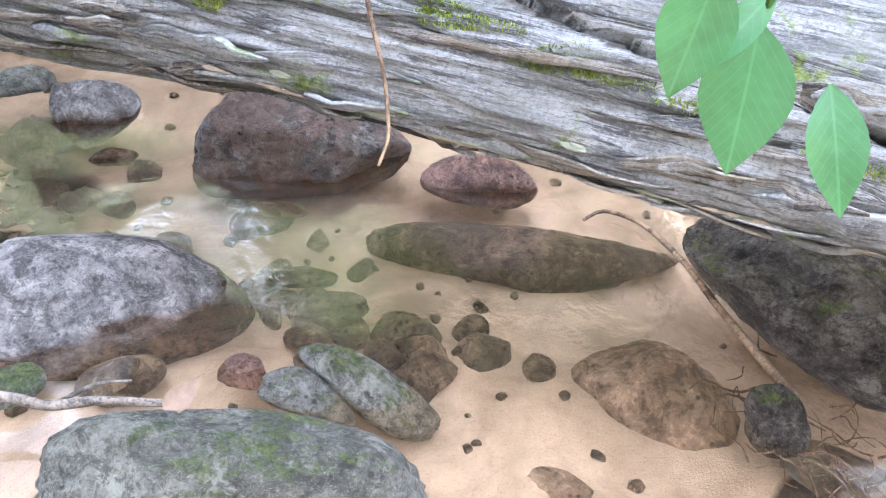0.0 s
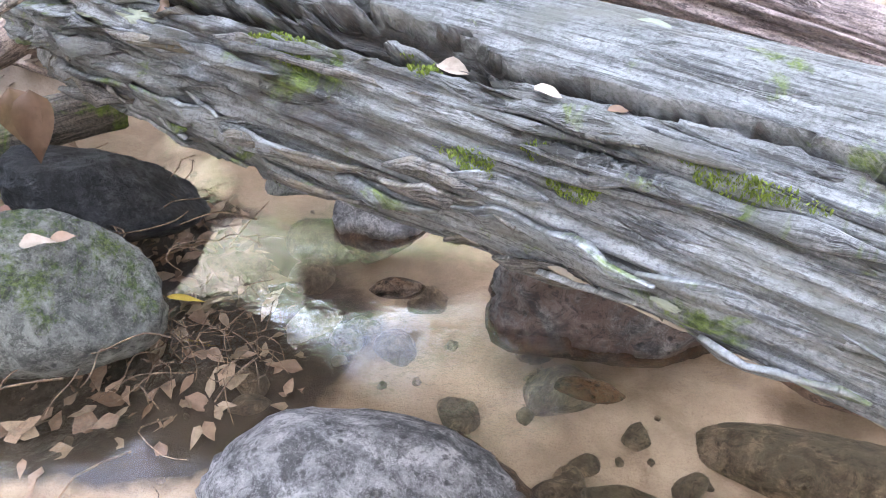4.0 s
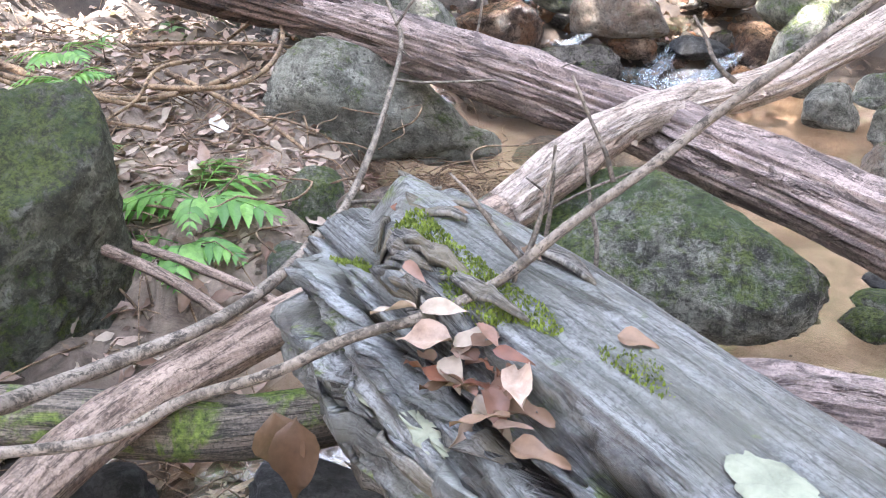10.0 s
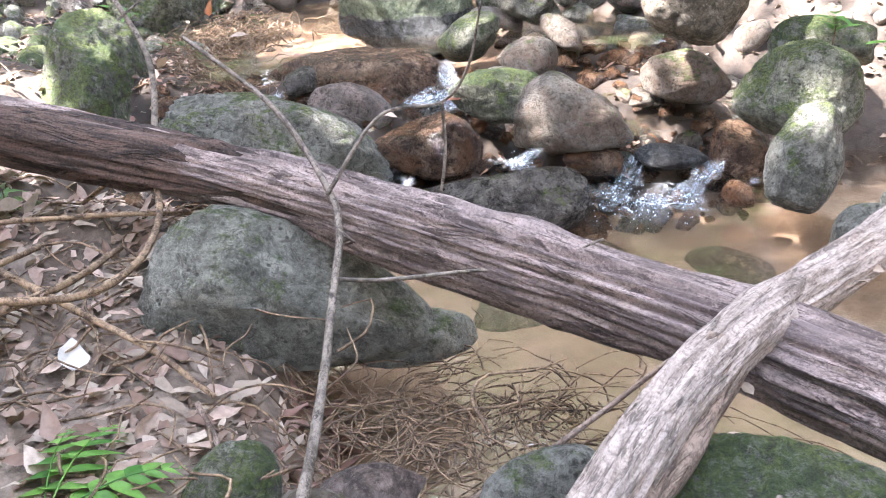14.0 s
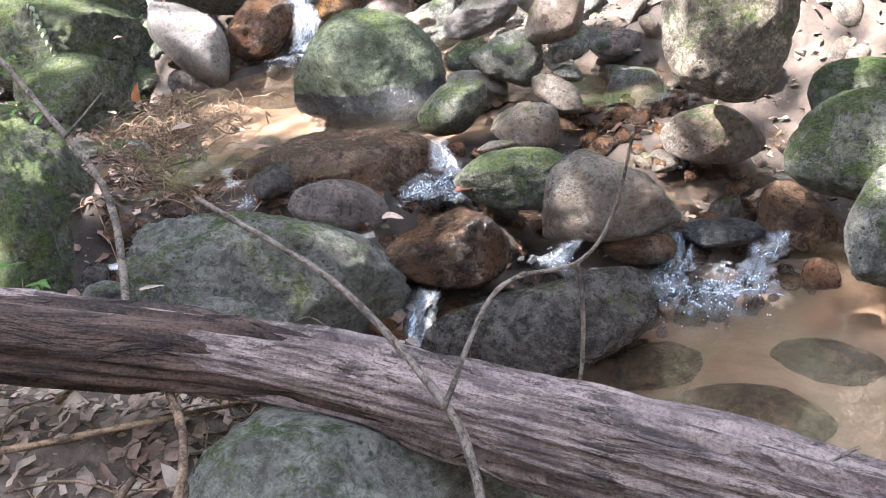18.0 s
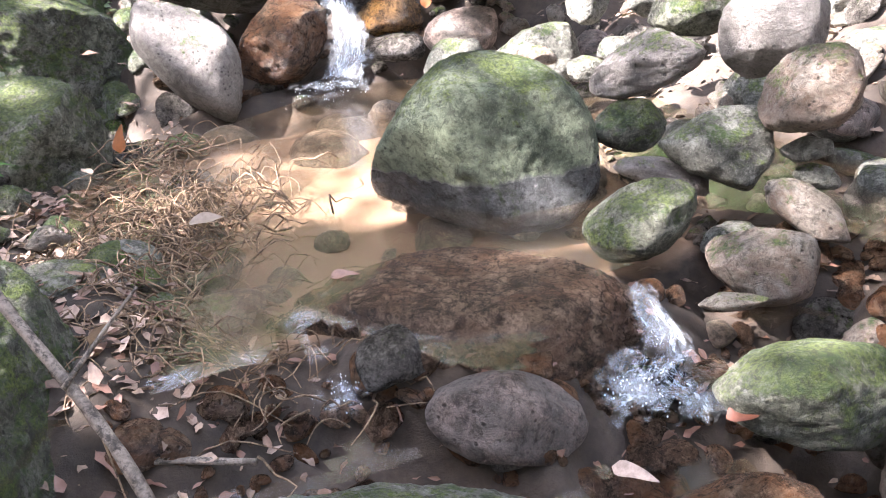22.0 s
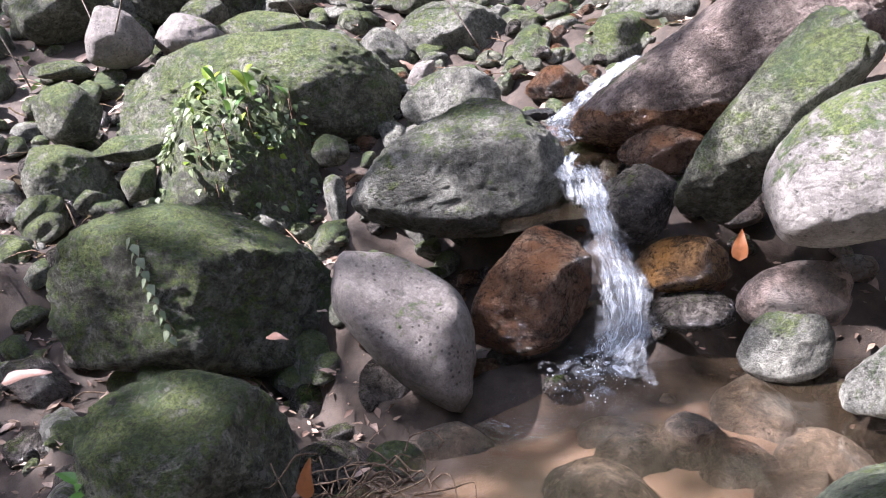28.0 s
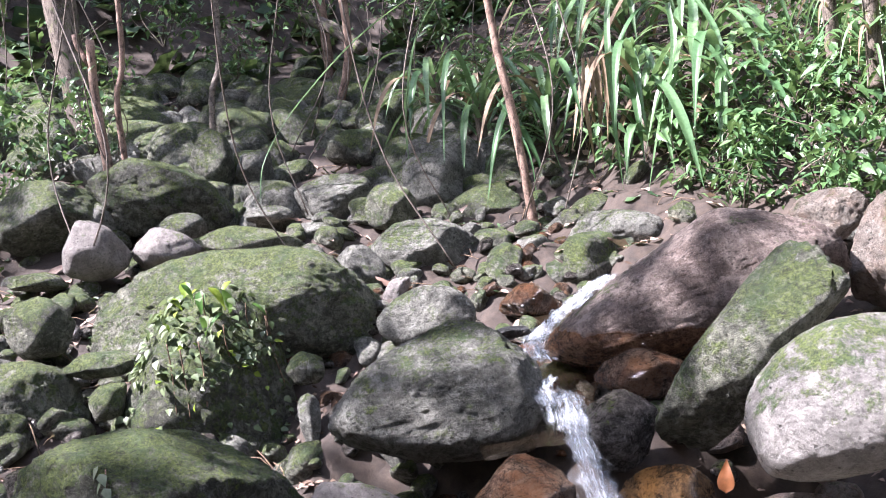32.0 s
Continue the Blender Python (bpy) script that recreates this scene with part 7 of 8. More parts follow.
def fern(loc, fronds, length, seed, label, material=None):
    """A low fern: arching fronds with paired pointed leaflets."""
    rng = np.random.default_rng(seed)
    ob = tagged(new("fern"), label, "plant", "ferns and seedlings")
    ob.location = loc
    for k in range(fronds):
        a, l, arr = 2 * math.pi * k / fronds + rng.normal() * 0.3, length * rng.uniform(0.7, 1.1), []
        n = 9
        rise = rng.uniform(0.35, 0.8)
        pts = [(math.cos(a) * l * t, math.sin(a) * l * t, l * (rise * t - 0.75 * rise * t * t * 1.25)) for t in np.linspace(0, 1, n)]
        arr.append(tube_arrays(pts, 0.0025, 0.001, ring=5, step=0.02, ends=False))
        for i in range(2, n):
            t = i / (n - 1)
            ll = l * 0.36 * math.sin(math.pi * (0.25 + 0.68 * t))
            for side in (-1, 1):
                m = Matrix.Translation(pts[i]) @ pose(0, 0, 0, side * 12, 12, math.degrees(a) + side * (62 - 30 * t))
                arr.append(moved(leaf_arrays(ll, ll * 0.42, 0.2, 0.2, rows=6), m))
        v, f, uv = joined(arr)
        part("frond", make_mesh("frond", v, f, True, uv), material or M_FERN, ob)
    return ob


fern((-2.98, 2.85, 0.36), 10, 0.32, 1, "bright green fern growing from the litter")
fern((-2.9, 2.72, 0.28), 8, 0.27, 2, "bright green fern growing from the litter")
fern((-3.6, 2.85, 0.66), 6, 0.2, 3, "small fern behind the mossy boulder")
fern((-3.75, 2.95, 0.7), 5, 0.2, 4, "small fern behind the mossy boulder")
fern((-3.3, 2.7, 0.5), 5, 0.16, 5, "small fern behind the mossy boulder")


def seedling(loc, leaves, length, seed, label, stem=0.15, material=None, wide=0.42):
    """A small broad-leaved plant."""
    rng = np.random.default_rng(seed)
    ob = tagged(new("seedling"), label, "plant", "ferns and seedlings")
    ob.location = loc
    tube("stem", [(0, 0, -0.03), (0.01, 0.0, stem * 0.6), (0.0, 0.01, stem)], 0.003, 0.002, M_STALK, ob, ring=6)
    for k in range(leaves):
        a = 360 * k * 0.382 + rng.normal() * 12
        z = stem * (0.35 + 0.65 * k / max(leaves - 1, 1))
        l = length * rng.uniform(0.65, 1.1)
        v, f, uv = leaf_arrays(l, l * wide, 0.3, 0.25, rows=7, wave=0.04, seed=k)
        p = part("leaf", make_mesh("leaf", v, f, True, uv), material or M_GREEN, ob)
        p.matrix_basis = Matrix.Translation((0, 0, z)) @ pose(0, 0, 0, 0, -rng.uniform(0, 35), a)
    return ob


for i, (loc, n, l, st) in enumerate([((-6.3, 5.85, 1.0), 8, 0.16, 0.25), ((-6.05, 5.75, 0.95), 9, 0.13, 0.16), ((-6.5, 6.0, 1.0), 8, 0.17, 0.3), ((-6.15, 5.95, 0.9), 7, 0.12, 0.15), ((-5.2, 4.65, 0.38), 8, 0.15, 0.14), ((-5.4, 4.6, 0.36), 7, 0.14, 0.2), ((-5.05, 4.75, 0.32), 6, 0.1, 0.08), ((-4.5, 3.9, 0.42), 6, 0.11, 0.1),
                                     ((-2.55, 1.9, 0.6), 4, 0.1, 0.06), ((-6.75, 6.6, 0.5), 6, 0.13, 0.12), ((-7.05, 6.7, 0.52), 6, 0.13, 0.1), ((-4.2, 3.35, 0.55), 5, 0.1, 0.08), ((-1.9, 1.45, 0.2), 3, 0.07, 0.04), ((-2.05, 6.3, 0.55), 7, 0.12, 0.12), ((-1.8, 6.1, 0.5), 7, 0.12, 0.12), ((-3.3, 8.1, 1.1), 8, 0.14, 0.2)]):
    seedling(loc, n, l, i, "small green seedling with pointed leaves", st)

# leaves hanging close to the path at the start
spray = tagged(new("hanging_spray"), "spray of broad green pointed leaves hanging close by", "plant")
tube("stem", [(0.20, 0.44, 1.36), (0.165, 0.40, 1.28), (0.155, 0.39, 1.235)], 0.003, 0.002, M_GREEN, spray, ring=7)
for base, tipp, w in [((0.154, 0.390, 1.235), (0.146, 0.358, 1.17), 0.05), ((0.193, 0.383, 1.208), (0.203, 0.346, 1.155), 0.034), ((0.128, 0.386, 1.262), (0.112, 0.368, 1.205), 0.04), ((0.16, 0.395, 1.25), (0.125, 0.375, 1.215), 0.02)]:
    b, t = Vector(base), Vector(tipp)
    d = t - b
    v, f, uv = leaf_arrays(d.length, w, 0.08, 0.15, tip=1.1, rows=9, wave=0.02)
    p = part("leaf", make_mesh("leaf", v, f, True, uv), M_NEAR, spray)
    x = d.normalized()
    nrm = Vector((-0.1, -0.75, 0.62))
    y = nrm.cross(x).normalized()
    z = x.cross(y)
    p.matrix_basis = Matrix(((x.x, y.x, z.x, b.x), (x.y, y.y, z.y, b.y), (x.z, y.z, z.z, b.z), (0, 0, 0, 1)))
stick("thin dead tendril hanging over the pool", [(-0.06, 0.76, 1.15), (-0.055, 0.738, 1.096), (-0.04, 0.71, 1.04), (-0.036, 0.697, 1.009), (-0.035, 0.685, 0.99), (-0.043, 0.672, 0.968)], 0.0024, 0.0015, M_ROOT, ring=7, step=0.006)

# climber on the standing stone and creeper on the left boulder
climber = tagged(new("climber"), "leafy climber with heart-shaped leaves covering a boulder", "plant")
rng = np.random.default_rng(5)
def boulder_near(loc):
    return min((o for o in bpy.data.objects if o.name.startswith("boulder")), key=lambda o: (o.matrix_basis.translation - Vector(loc)).length)


host = boulder_near((-8.27, 8.89, 0.99))
turn3 = host.matrix_basis.to_3x3()
skin = [(host.matrix_basis @ q.co, (turn3 @ q.normal).normalized()) for q in host.data.vertices]
TO_PATH = Vector((0.72, -0.69, 0.1))
skin = [(p, n) for p, n in skin if n.dot(TO_PATH) > -0.1 or n.z > 0.5]
top_z = max(p.z for p, n in skin)
count = 0
while count < 420:
    p, n = skin[int(rng.integers(len(skin)))]
    low = (top_z - p.z) / 0.85
    if rng.uniform() > (1.15 - low) * (1.0 if low < 0.45 else 0.3):
        continue
    count += 1
    l = rng.uniform(0.028, 0.062) * (1.25 if low < 0.2 else 1.0)
    v, f, uv = leaf_arrays(l, l * 0.78, 0.2, 0.2, tip=1.9, rows=5)
    ob = part("leaf", make_mesh("leaf", v, f, True, uv), M_CLIMB if count % 16 else M_LIME, climber)
    q = p + n * rng.uniform(0.01, 0.075 if low < 0.3 else 0.03)
    ob.matrix_basis = Matrix.Translation(q) @ pose(0, 0, 0, rng.normal() * 25, rng.uniform(0, 60), math.degrees(math.atan2(n.y, n.x)) + rng.normal() * 40)
crown_pts = [p for p, n in skin if p.z > top_z - 0.2]
for k in range(14):
    q = crown_pts[int(rng.integers(len(crown_pts)))] + Vector((rng.normal() * 0.08, rng.normal() * 0.08, rng.uniform(0.03, 0.12)))
    l = rng.uniform(0.10, 0.16)
    v, f, uv = leaf_arrays(l, l * 0.48, 0.35, 0.25, rows=7)
    ob = part("leaf", make_mesh("leaf", v, f, True, uv), (M_LIME, M_GREEN, M_GREEN)[k % 3], climber)
    ob.matrix_basis = Matrix.Translation(q) @ pose(0, 0, 0, 0, rng.uniform(10, 70), rng.uniform(-120, 40))
for k in range(9):
    p, n = skin[int(rng.integers(len(skin)))]
    start = p.copy()
    start.z = top_z - 0.1
    low = min(skin, key=lambda a: (a[0] - Vector((start.x, start.y, start.z - 0.45))).length)[0]
    mid = min(skin, key=lambda a: (a[0] - Vector((start.x, start.y, start.z - 0.2))).length)[0]
    tube("vine_stem", [tuple(mid + Vector((0, 0, 0.15))), tuple(mid + TO_PATH * 0.008), tuple(low + TO_PATH * 0.01)], 0.004, 0.003, M_ROOT, climber, ring=6)
CREEP_TO = np.array([0.67, -0.71, 0.2])
mossy = boulder_near((-7.62, 7.80, 0.75))
MOSSY = np.array([tuple(mossy.matrix_basis @ q.co) for q in mossy.data.vertices])


def on_boulder(p, lift=0.012):
    """The place on the mossy boulder's skin in front of p."""
    rel = MOSSY - np.array(p)
    far = rel @ CREEP_TO
    off = np.linalg.norm(rel - far[:, None] * CREEP_TO, axis=1)
    near = far[off < 0.035]
    return tuple(np.array(p) + CREEP_TO * ((near.max() if len(near) else 0.0) + lift))


creeper = tagged(new("creeper"), "thin creeper with round leaves running down a mossy boulder", "plant")
tube("vine_stem", [on_boulder(q, 0.004) for q in [(-7.57, 7.57, 1.12), (-7.53, 7.52, 0.99), (-7.48, 7.50, 0.87), (-7.41, 7.50, 0.75)]], 0.003, 0.002, M_ROOT, creeper, ring=6)
for k in range(16):
    t = k / 15
    l = 0.05 * rng.uniform(0.7, 1.2)
    v, f, uv = leaf_arrays(l, l * 0.8, 0.1, 0.15, tip=2, rows=5)
    p = part("leaf", make_mesh("leaf", v, f, True, uv), M_CREEP, creeper)
    p.matrix_basis = Matrix.Translation(on_boulder((-7.58 + 0.16 * t, 7.54 - 0.06 * t, 1.14 - 0.4 * t))) @ pose(0, 0, 0, rng.normal() * 15, 55, -60 + (50 if k % 2 else -50))


litter("leaf_litter", "dark sodden leaf scraps between the stones", 3200, (6.0, 12.5, -3.0, -0.3), 21, M_MULCH, (0.015, 0.06))
litter("leaf_litter", "dark leaf scraps on the stony bank", 2600, (6.0, 12.5, 0.9, 4.2), 22, M_MULCH, (0.015, 0.06))
litter("leaf_litter", "brown leaves caught at the upper pool's edge", 420, (7.7, 9.7, -1.3, -0.3), 24, M_DRY, (0.04, 0.11), 0.05)
litter("leaf_litter", "reddish leaves caught at the upper pool's edge", 260, (7.4, 9.7, -1.3, -0.3), 25, M_REDDISH, (0.04, 0.1), 0.05)
litter("leaf_litter", "reddish leaves among the roots at the bank's edge", 260, (4.0, 5.0, -0.15, 0.5), 31, M_REDDISH, (0.03, 0.09), 0.02)
litter("leaf_litter", "wet reddish leaves on the gravel", 420, (6.1, 7.6, -1.0, 1.6), 23, M_REDDISH, (0.03, 0.08))

# ---- broken water and bed stones ----
def body_mesh(name, v, f, uv, body):
    me = make_mesh(name, v, f, True, uv)
    at = me.attributes.new("body", "FLOAT", "POINT")
    at.data.foreach_set("value", np.asarray(body, dtype=np.float32))
    return me


def cascade(name, label, pts, widths, seed, strands=3, low=False):
    """A run of broken water: torn sheets one over the other along one line; low: a flat frothing run."""
    ob = tagged(new(name), label, "water", "white water")
    c = smooth_path(pts, 0.012)
    n, m = len(c), 22
    t = np.linspace(0, 1, n)
    w = np.interp(t, np.linspace(0, 1, len(widths)), widths)
    tan = np.gradient(c, axis=0)
    side = np.cross(tan, (0, 0, 1.0))
    side /= np.linalg.norm(side, axis=1)[:, None] + 1e-6
    nrm = np.cross(side, tan)
    nrm /= np.linalg.norm(nrm, axis=1)[:, None] + 1e-6
    s = np.linspace(-1, 1, m)
    S, T = np.meshgrid(s, t * n * 0.012)
    for k in range(strands):
        q = np.stack([T * 9, S * 5, 0 * S + seed * 7 + k * 3.3], -1).reshape(-1, 3)
        r = fractal(q, 3).reshape(S.shape)
        q[:, 0] *= 3
        q[:, 1] *= 2.2
        r2 = fractal(q, 2).reshape(S.shape)
        half = (w / 2 * (1 - 0.12 * k))[:, None] * (1 + 0.35 * vnoise(np.stack([T[:, 0] * 11, 0 * t + k * 5, 0 * t + seed], -1)))[:, None]
        lift = 0.006 + 0.007 * k + (0.0 if low else 0.05) * w[:, None] * (1 - S * S) + (0.006 if low else 0.016) * r + (0.012 if low else 0.009) * r2
        v = c[:, None] + side[:, None] * (half * S + 0.012 * r2)[..., None] + nrm[:, None] * lift[..., None]
        body = np.clip(1.15 - np.abs(S) ** 1.5 + 0.3 * r, 0, 1) * np.clip(np.minimum(T / 0.05, (T[-1, 0] - T) / 0.08), 0, 1)
        a = np.arange(n - 1)[:, None] * m + np.arange(m - 1)[None]
        f = np.stack([a, a + 1, a + m + 1, a + m], -1).reshape(-1, 4)
        part("strand", body_mesh("strand", v.reshape(-1, 3), f, np.stack([T + k, S * w[:, None] / 2 + seed], -1).reshape(-1, 2), body.ravel()), M_RUN if low else M_FOAM, ob)
    return ob


def splash(name, label, loc, radius, count, seed, high=0.03):
    """Froth on the pool below a run of water, with a few flying drops."""
    g = np.linspace(-1, 1, 40)
    X, Y = np.meshgrid(g, g)
    r = np.hypot(X, Y)
    h = fractal(np.stack([X * 6, Y * 6, 0 * X + seed], -1).reshape(-1, 3), 3).reshape(X.shape)
    v = np.stack([loc[0] + X * radius * 1.3, loc[1] + Y * radius * 1.3, loc[2] + 0.012 + high * 0.8 * np.clip(1 - r, 0, 1) + 0.012 * h], -1).reshape(-1, 3)
    a = np.arange(39)[:, None] * 40 + np.arange(39)[None]
    f = np.stack([a, a + 1, a + 41, a + 40], -1).reshape(-1, 4)
    ob = part(name, body_mesh(name, v, f, v[:, :2], np.clip(1.05 - r * 1.15 + 0.35 * h, 0, 1).ravel()), M_SURF)
    tagged(ob, label, "water", kind="stuff")
    rng = np.random.default_rng(seed)
    v0, f0 = sphere_cache(1)
    n = count // 3
    an, rr = rng.uniform(0, 2 * np.pi, n), radius * 0.7 * rng.uniform(size=n)
    k = rng.uniform(0.0012, 0.003, n)
    p = np.stack([loc[0] + np.cos(an) * rr, loc[1] + np.sin(an) * rr, loc[2] + rng.uniform(0.01, 0.09, n) * (1 - rr / radius)], -1)
    v, f, uv = scatter([(v0, f0, np.zeros((len(v0), 2)))], p, turns(0 * an, 0 * an, 0 * an), np.stack([k, k, k * 1.6], -1))
    part("drops", make_mesh("drops", v, f, True, uv), M_FROTH, ob)


cascade("waterfall", "small white waterfall between wet boulders", [(-6.07, 8.75, 1.06), (-6.00, 8.62, 1.0), (-5.92, 8.48, 0.9), (-5.83, 8.36, 0.8), (-5.76, 8.26, 0.69), (-5.74, 8.17, 0.56), (-5.77, 8.05, 0.46)], (0.14, 0.14, 0.16, 0.2, 0.26, 0.34, 0.44), 1, 4)
cascade("waterfall", "white water running round a wet stone", [(-6.25, 8.98, 1.04), (-6.2, 8.83, 1.04), (-6.12, 8.7, 1.0), (-6.06, 8.58, 0.92)], (0.12, 0.14, 0.12, 0.1), 2)
cascade("waterfall", "white run of water beside the smooth slab", [(-6.40, 10.55, 1.22), (-6.45, 10.2, 1.19), (-6.52, 9.85, 1.12), (-6.55, 9.55, 1.05), (-6.38, 9.25, 1.03)], (0.2, 0.16, 0.16, 0.2, 0.22), 3)
cascade("waterfall", "white cascade beside a blue-grey stone", [(-2.80, 5.98, 0.09), (-2.80, 5.88, 0.05), (-2.82, 5.76, 0.0), (-2.86, 5.56, -0.02)], (0.16, 0.22, 0.3, 0.4), 4, 3, True)
cascade("waterfall", "white cascade into the middle pool", [(-2.47, 5.98, 0.09), (-2.47, 5.88, 0.05), (-2.52, 5.76, 0.0), (-2.58, 5.54, -0.02)], (0.18, 0.24, 0.34, 0.44), 8, 3, True)
cascade("waterfall", "thin white cascade beside the long wet stone", [(-3.66, 5.34, 0.13), (-3.68, 5.27, 0.09), (-3.70, 5.2, 0.03), (-3.72, 5.12, -0.01), (-3.70, 4.98, -0.02)], (0.16, 0.2, 0.22, 0.26, 0.3), 5, 3, True)
cascade("waterfall", "white run below the flat shelf", [(-4.0, 6.3, 0.41), (-3.93, 6.18, 0.37), (-3.88, 6.08, 0.32), (-3.92, 5.97, 0.285), (-3.98, 5.84, 0.265)], (0.14, 0.2, 0.26, 0.3, 0.34), 6, 3, True)
cascade("waterfall", "white run turning round a mossy stone", [(-3.9, 6.06, 0.31), (-3.86, 6.0, 0.285), (-3.78, 5.92, 0.265), (-3.74, 5.82, 0.255)], (0.14, 0.18, 0.2, 0.2), 9, 3, True)
cascade("waterfall", "white run between brown stones", [(-3.16, 5.70, 0.19), (-3.18, 5.62, 0.17), (-3.23, 5.56, 0.14), (-3.3, 5.48, 0.125)], (0.12, 0.16, 0.18, 0.2), 7, 3, True)
splash("foam", "white froth at the foot of the waterfall", (-5.80, 8.04, 0.45), 0.28, 300, 1, 0.06)
splash("foam", "white froth in the middle pool", (-2.67, 5.6, -0.03), 0.36, 420, 2, 0.02)
splash("foam", "white froth below the long wet stone", (-3.70, 5.05, -0.02), 0.16, 140, 3)
splash("foam", "white froth below the shelf", (-3.92, 5.9, 0.27), 0.16, 160, 4)
splash("foam", "froth on the run between the cascade stones", (-3.24, 5.53, 0.13), 0.13, 80, 7)
splash("foam", "froth at the shelf's front edge", (-4.72, 5.72, 0.3), 0.13, 80, 8, 0.04)
splash("foam", "white froth above the fall", (-6.52, 9.6, 1.07), 0.1, 60, 6)


def bed_stones(name, label, code, count, area, size, seed, sink=0.3):
    """Small loose stones of the bed, too many to count."""
    rng = np.random.default_rng(seed)
    shapes = []
    v0, f0 = sphere_cache(3)
    for k in range(8):
        me = rock_mesh((1, 0.8, 0.6), 900 + seed * 10 + k, 3)
        shapes.append(np.array([tuple(x.co) for x in me.vertices]))
        bpy.data.meshes.remove(me)
    u, v = rng.uniform(area[0], area[1], count), rng.uniform(area[2], area[3], count)
    x, y = -0.62 * u + 0.785 * v, 0.785 * u + 0.62 * v
    z, _ = ground_height(x, y)
    k = rng.uniform(size[0], size[1], count) * rng.uniform(0.5, 1.0, count)
    w, f, uv = scatter([(q, f0, np.zeros((len(v0), 2))) for q in shapes], np.stack([x, y, z + k * (0.5 - sink)], -1), turns(rng.normal(size=count) * 25, rng.normal(size=count) * 25, rng.uniform(0, 360, count)), k)
    tagged(part(name, make_mesh(name, w, f, True, uv), ROCK[code][0]), label, "stones", kind="stuff")


bed_stones("pebbles", "small brown pebbles on the pool bed", "s", 160, (0.2, 4.0, -0.4, 2.0), (0.012, 0.03), 1)
bed_stones("sunken_stones", "brown stones sunk in the lower pool", "s", 16, (1.05, 1.75, 0.72, 1.15), (0.05, 0.11), 51, 0.42)
bed_stones("sunken_stones", "dark stones sunk beside the big log", "s", 22, (1.9, 2.8, 0.1, 0.95), (0.06, 0.13), 52, 0.45)
bed_stones("pebbles", "wet brown pebbles of the cascade", "b", 700, (6.1, 7.55, -0.8, 2.0), (0.02, 0.09), 2)
bed_stones("pebbles", "wet brown stones of the upper pool", "s", 26, (7.4, 10.0, -0.5, 1.3), (0.03, 0.10), 3)
bed_stones("sunken_stones", "flat brown stones sunk in the upper pool", "s", 22, (8.1, 9.9, -0.3, 1.2), (0.12, 0.3), 53, 0.62)
bed_stones("pebbles", "grey stones on the stony bank", "t", 200, (6.6, 10.5, 1.1, 3.4), (0.04, 0.13), 4)
bed_stones("pebbles", "mossy stones between the boulders", "m", 160, (8.0, 12.5, -2.6, -0.5), (0.05, 0.14), 5)
bed_stones("pebbles", "rusty stones of the upper run", "b", 130, (10.2, 13.5, -0.5, 1.6), (0.04, 0.12), 6)
bed_stones("pebbles", "mossy stones on the slope", "m", 260, (12.6, 20, -5.5, 3.0), (0.08, 0.22), 7)
for k, (code, n, area, size) in enumerate([("g", 60, (14.3, 20, -5.0, 1.8), (0.2, 0.4)), ("M", 60, (14.6, 20.5, -5.4, 1.4), (0.2, 0.4)), ("g", 60, (8.2, 12.8, -3.0, -0.35), (0.1, 0.24)), ("m", 50, (8.2, 12.8, -3.2, -0.35), (0.1, 0.24)), ("d", 40, (8.2, 12.6, -2.4, -0.3), (0.08, 0.2)), ("g", 60, (7.4, 12.6, 1.2, 3.6), (0.08, 0.22)), ("d", 40, (7.4, 12.4, 1.1, 2.8), (0.06, 0.2)), ("p", 30, (7.6, 12.4, 1.2, 3.4), (0.07, 0.18)), ("d", 60, (6.1, 7.5, -0.9, 2.2), (0.05, 0.14)), ("m", 220, (10.6, 14.4, -3.2, 1.8), (0.06, 0.17)), ("g", 160, (10.6, 14.4, -3.2, 1.8), (0.06, 0.15)), ("d", 160, (9.6, 14.0, -2.6, 1.6), (0.05, 0.13))]):
    bed_stones("stones", "smaller stones filling the gaps between boulders", code, n, area, size, 30 + k, 0.2)
for i in range(170):
    rng = np.random.default_rng(500 + i)
    u, v = rng.uniform(12.7, 19.5), rng.uniform(-5.0, 1.6)
    x, y = -0.62 * u + 0.785 * v, 0.785 * u + 0.62 * v
    if u < 14.3 and -2.6 < v < 1.4:
        continue
    s = rng.uniform(0.16, 0.4)
    rock("mmgM"[i % 4], "tiny", (round(x, 2), round(y, 2), round(height_at(x, y) + 0.32 * s, 2)), (s, s * 0.85, s * rng.uniform(0.65, 0.95)), rng.normal() * 14, rng.uniform(0, 360), 700 + i)

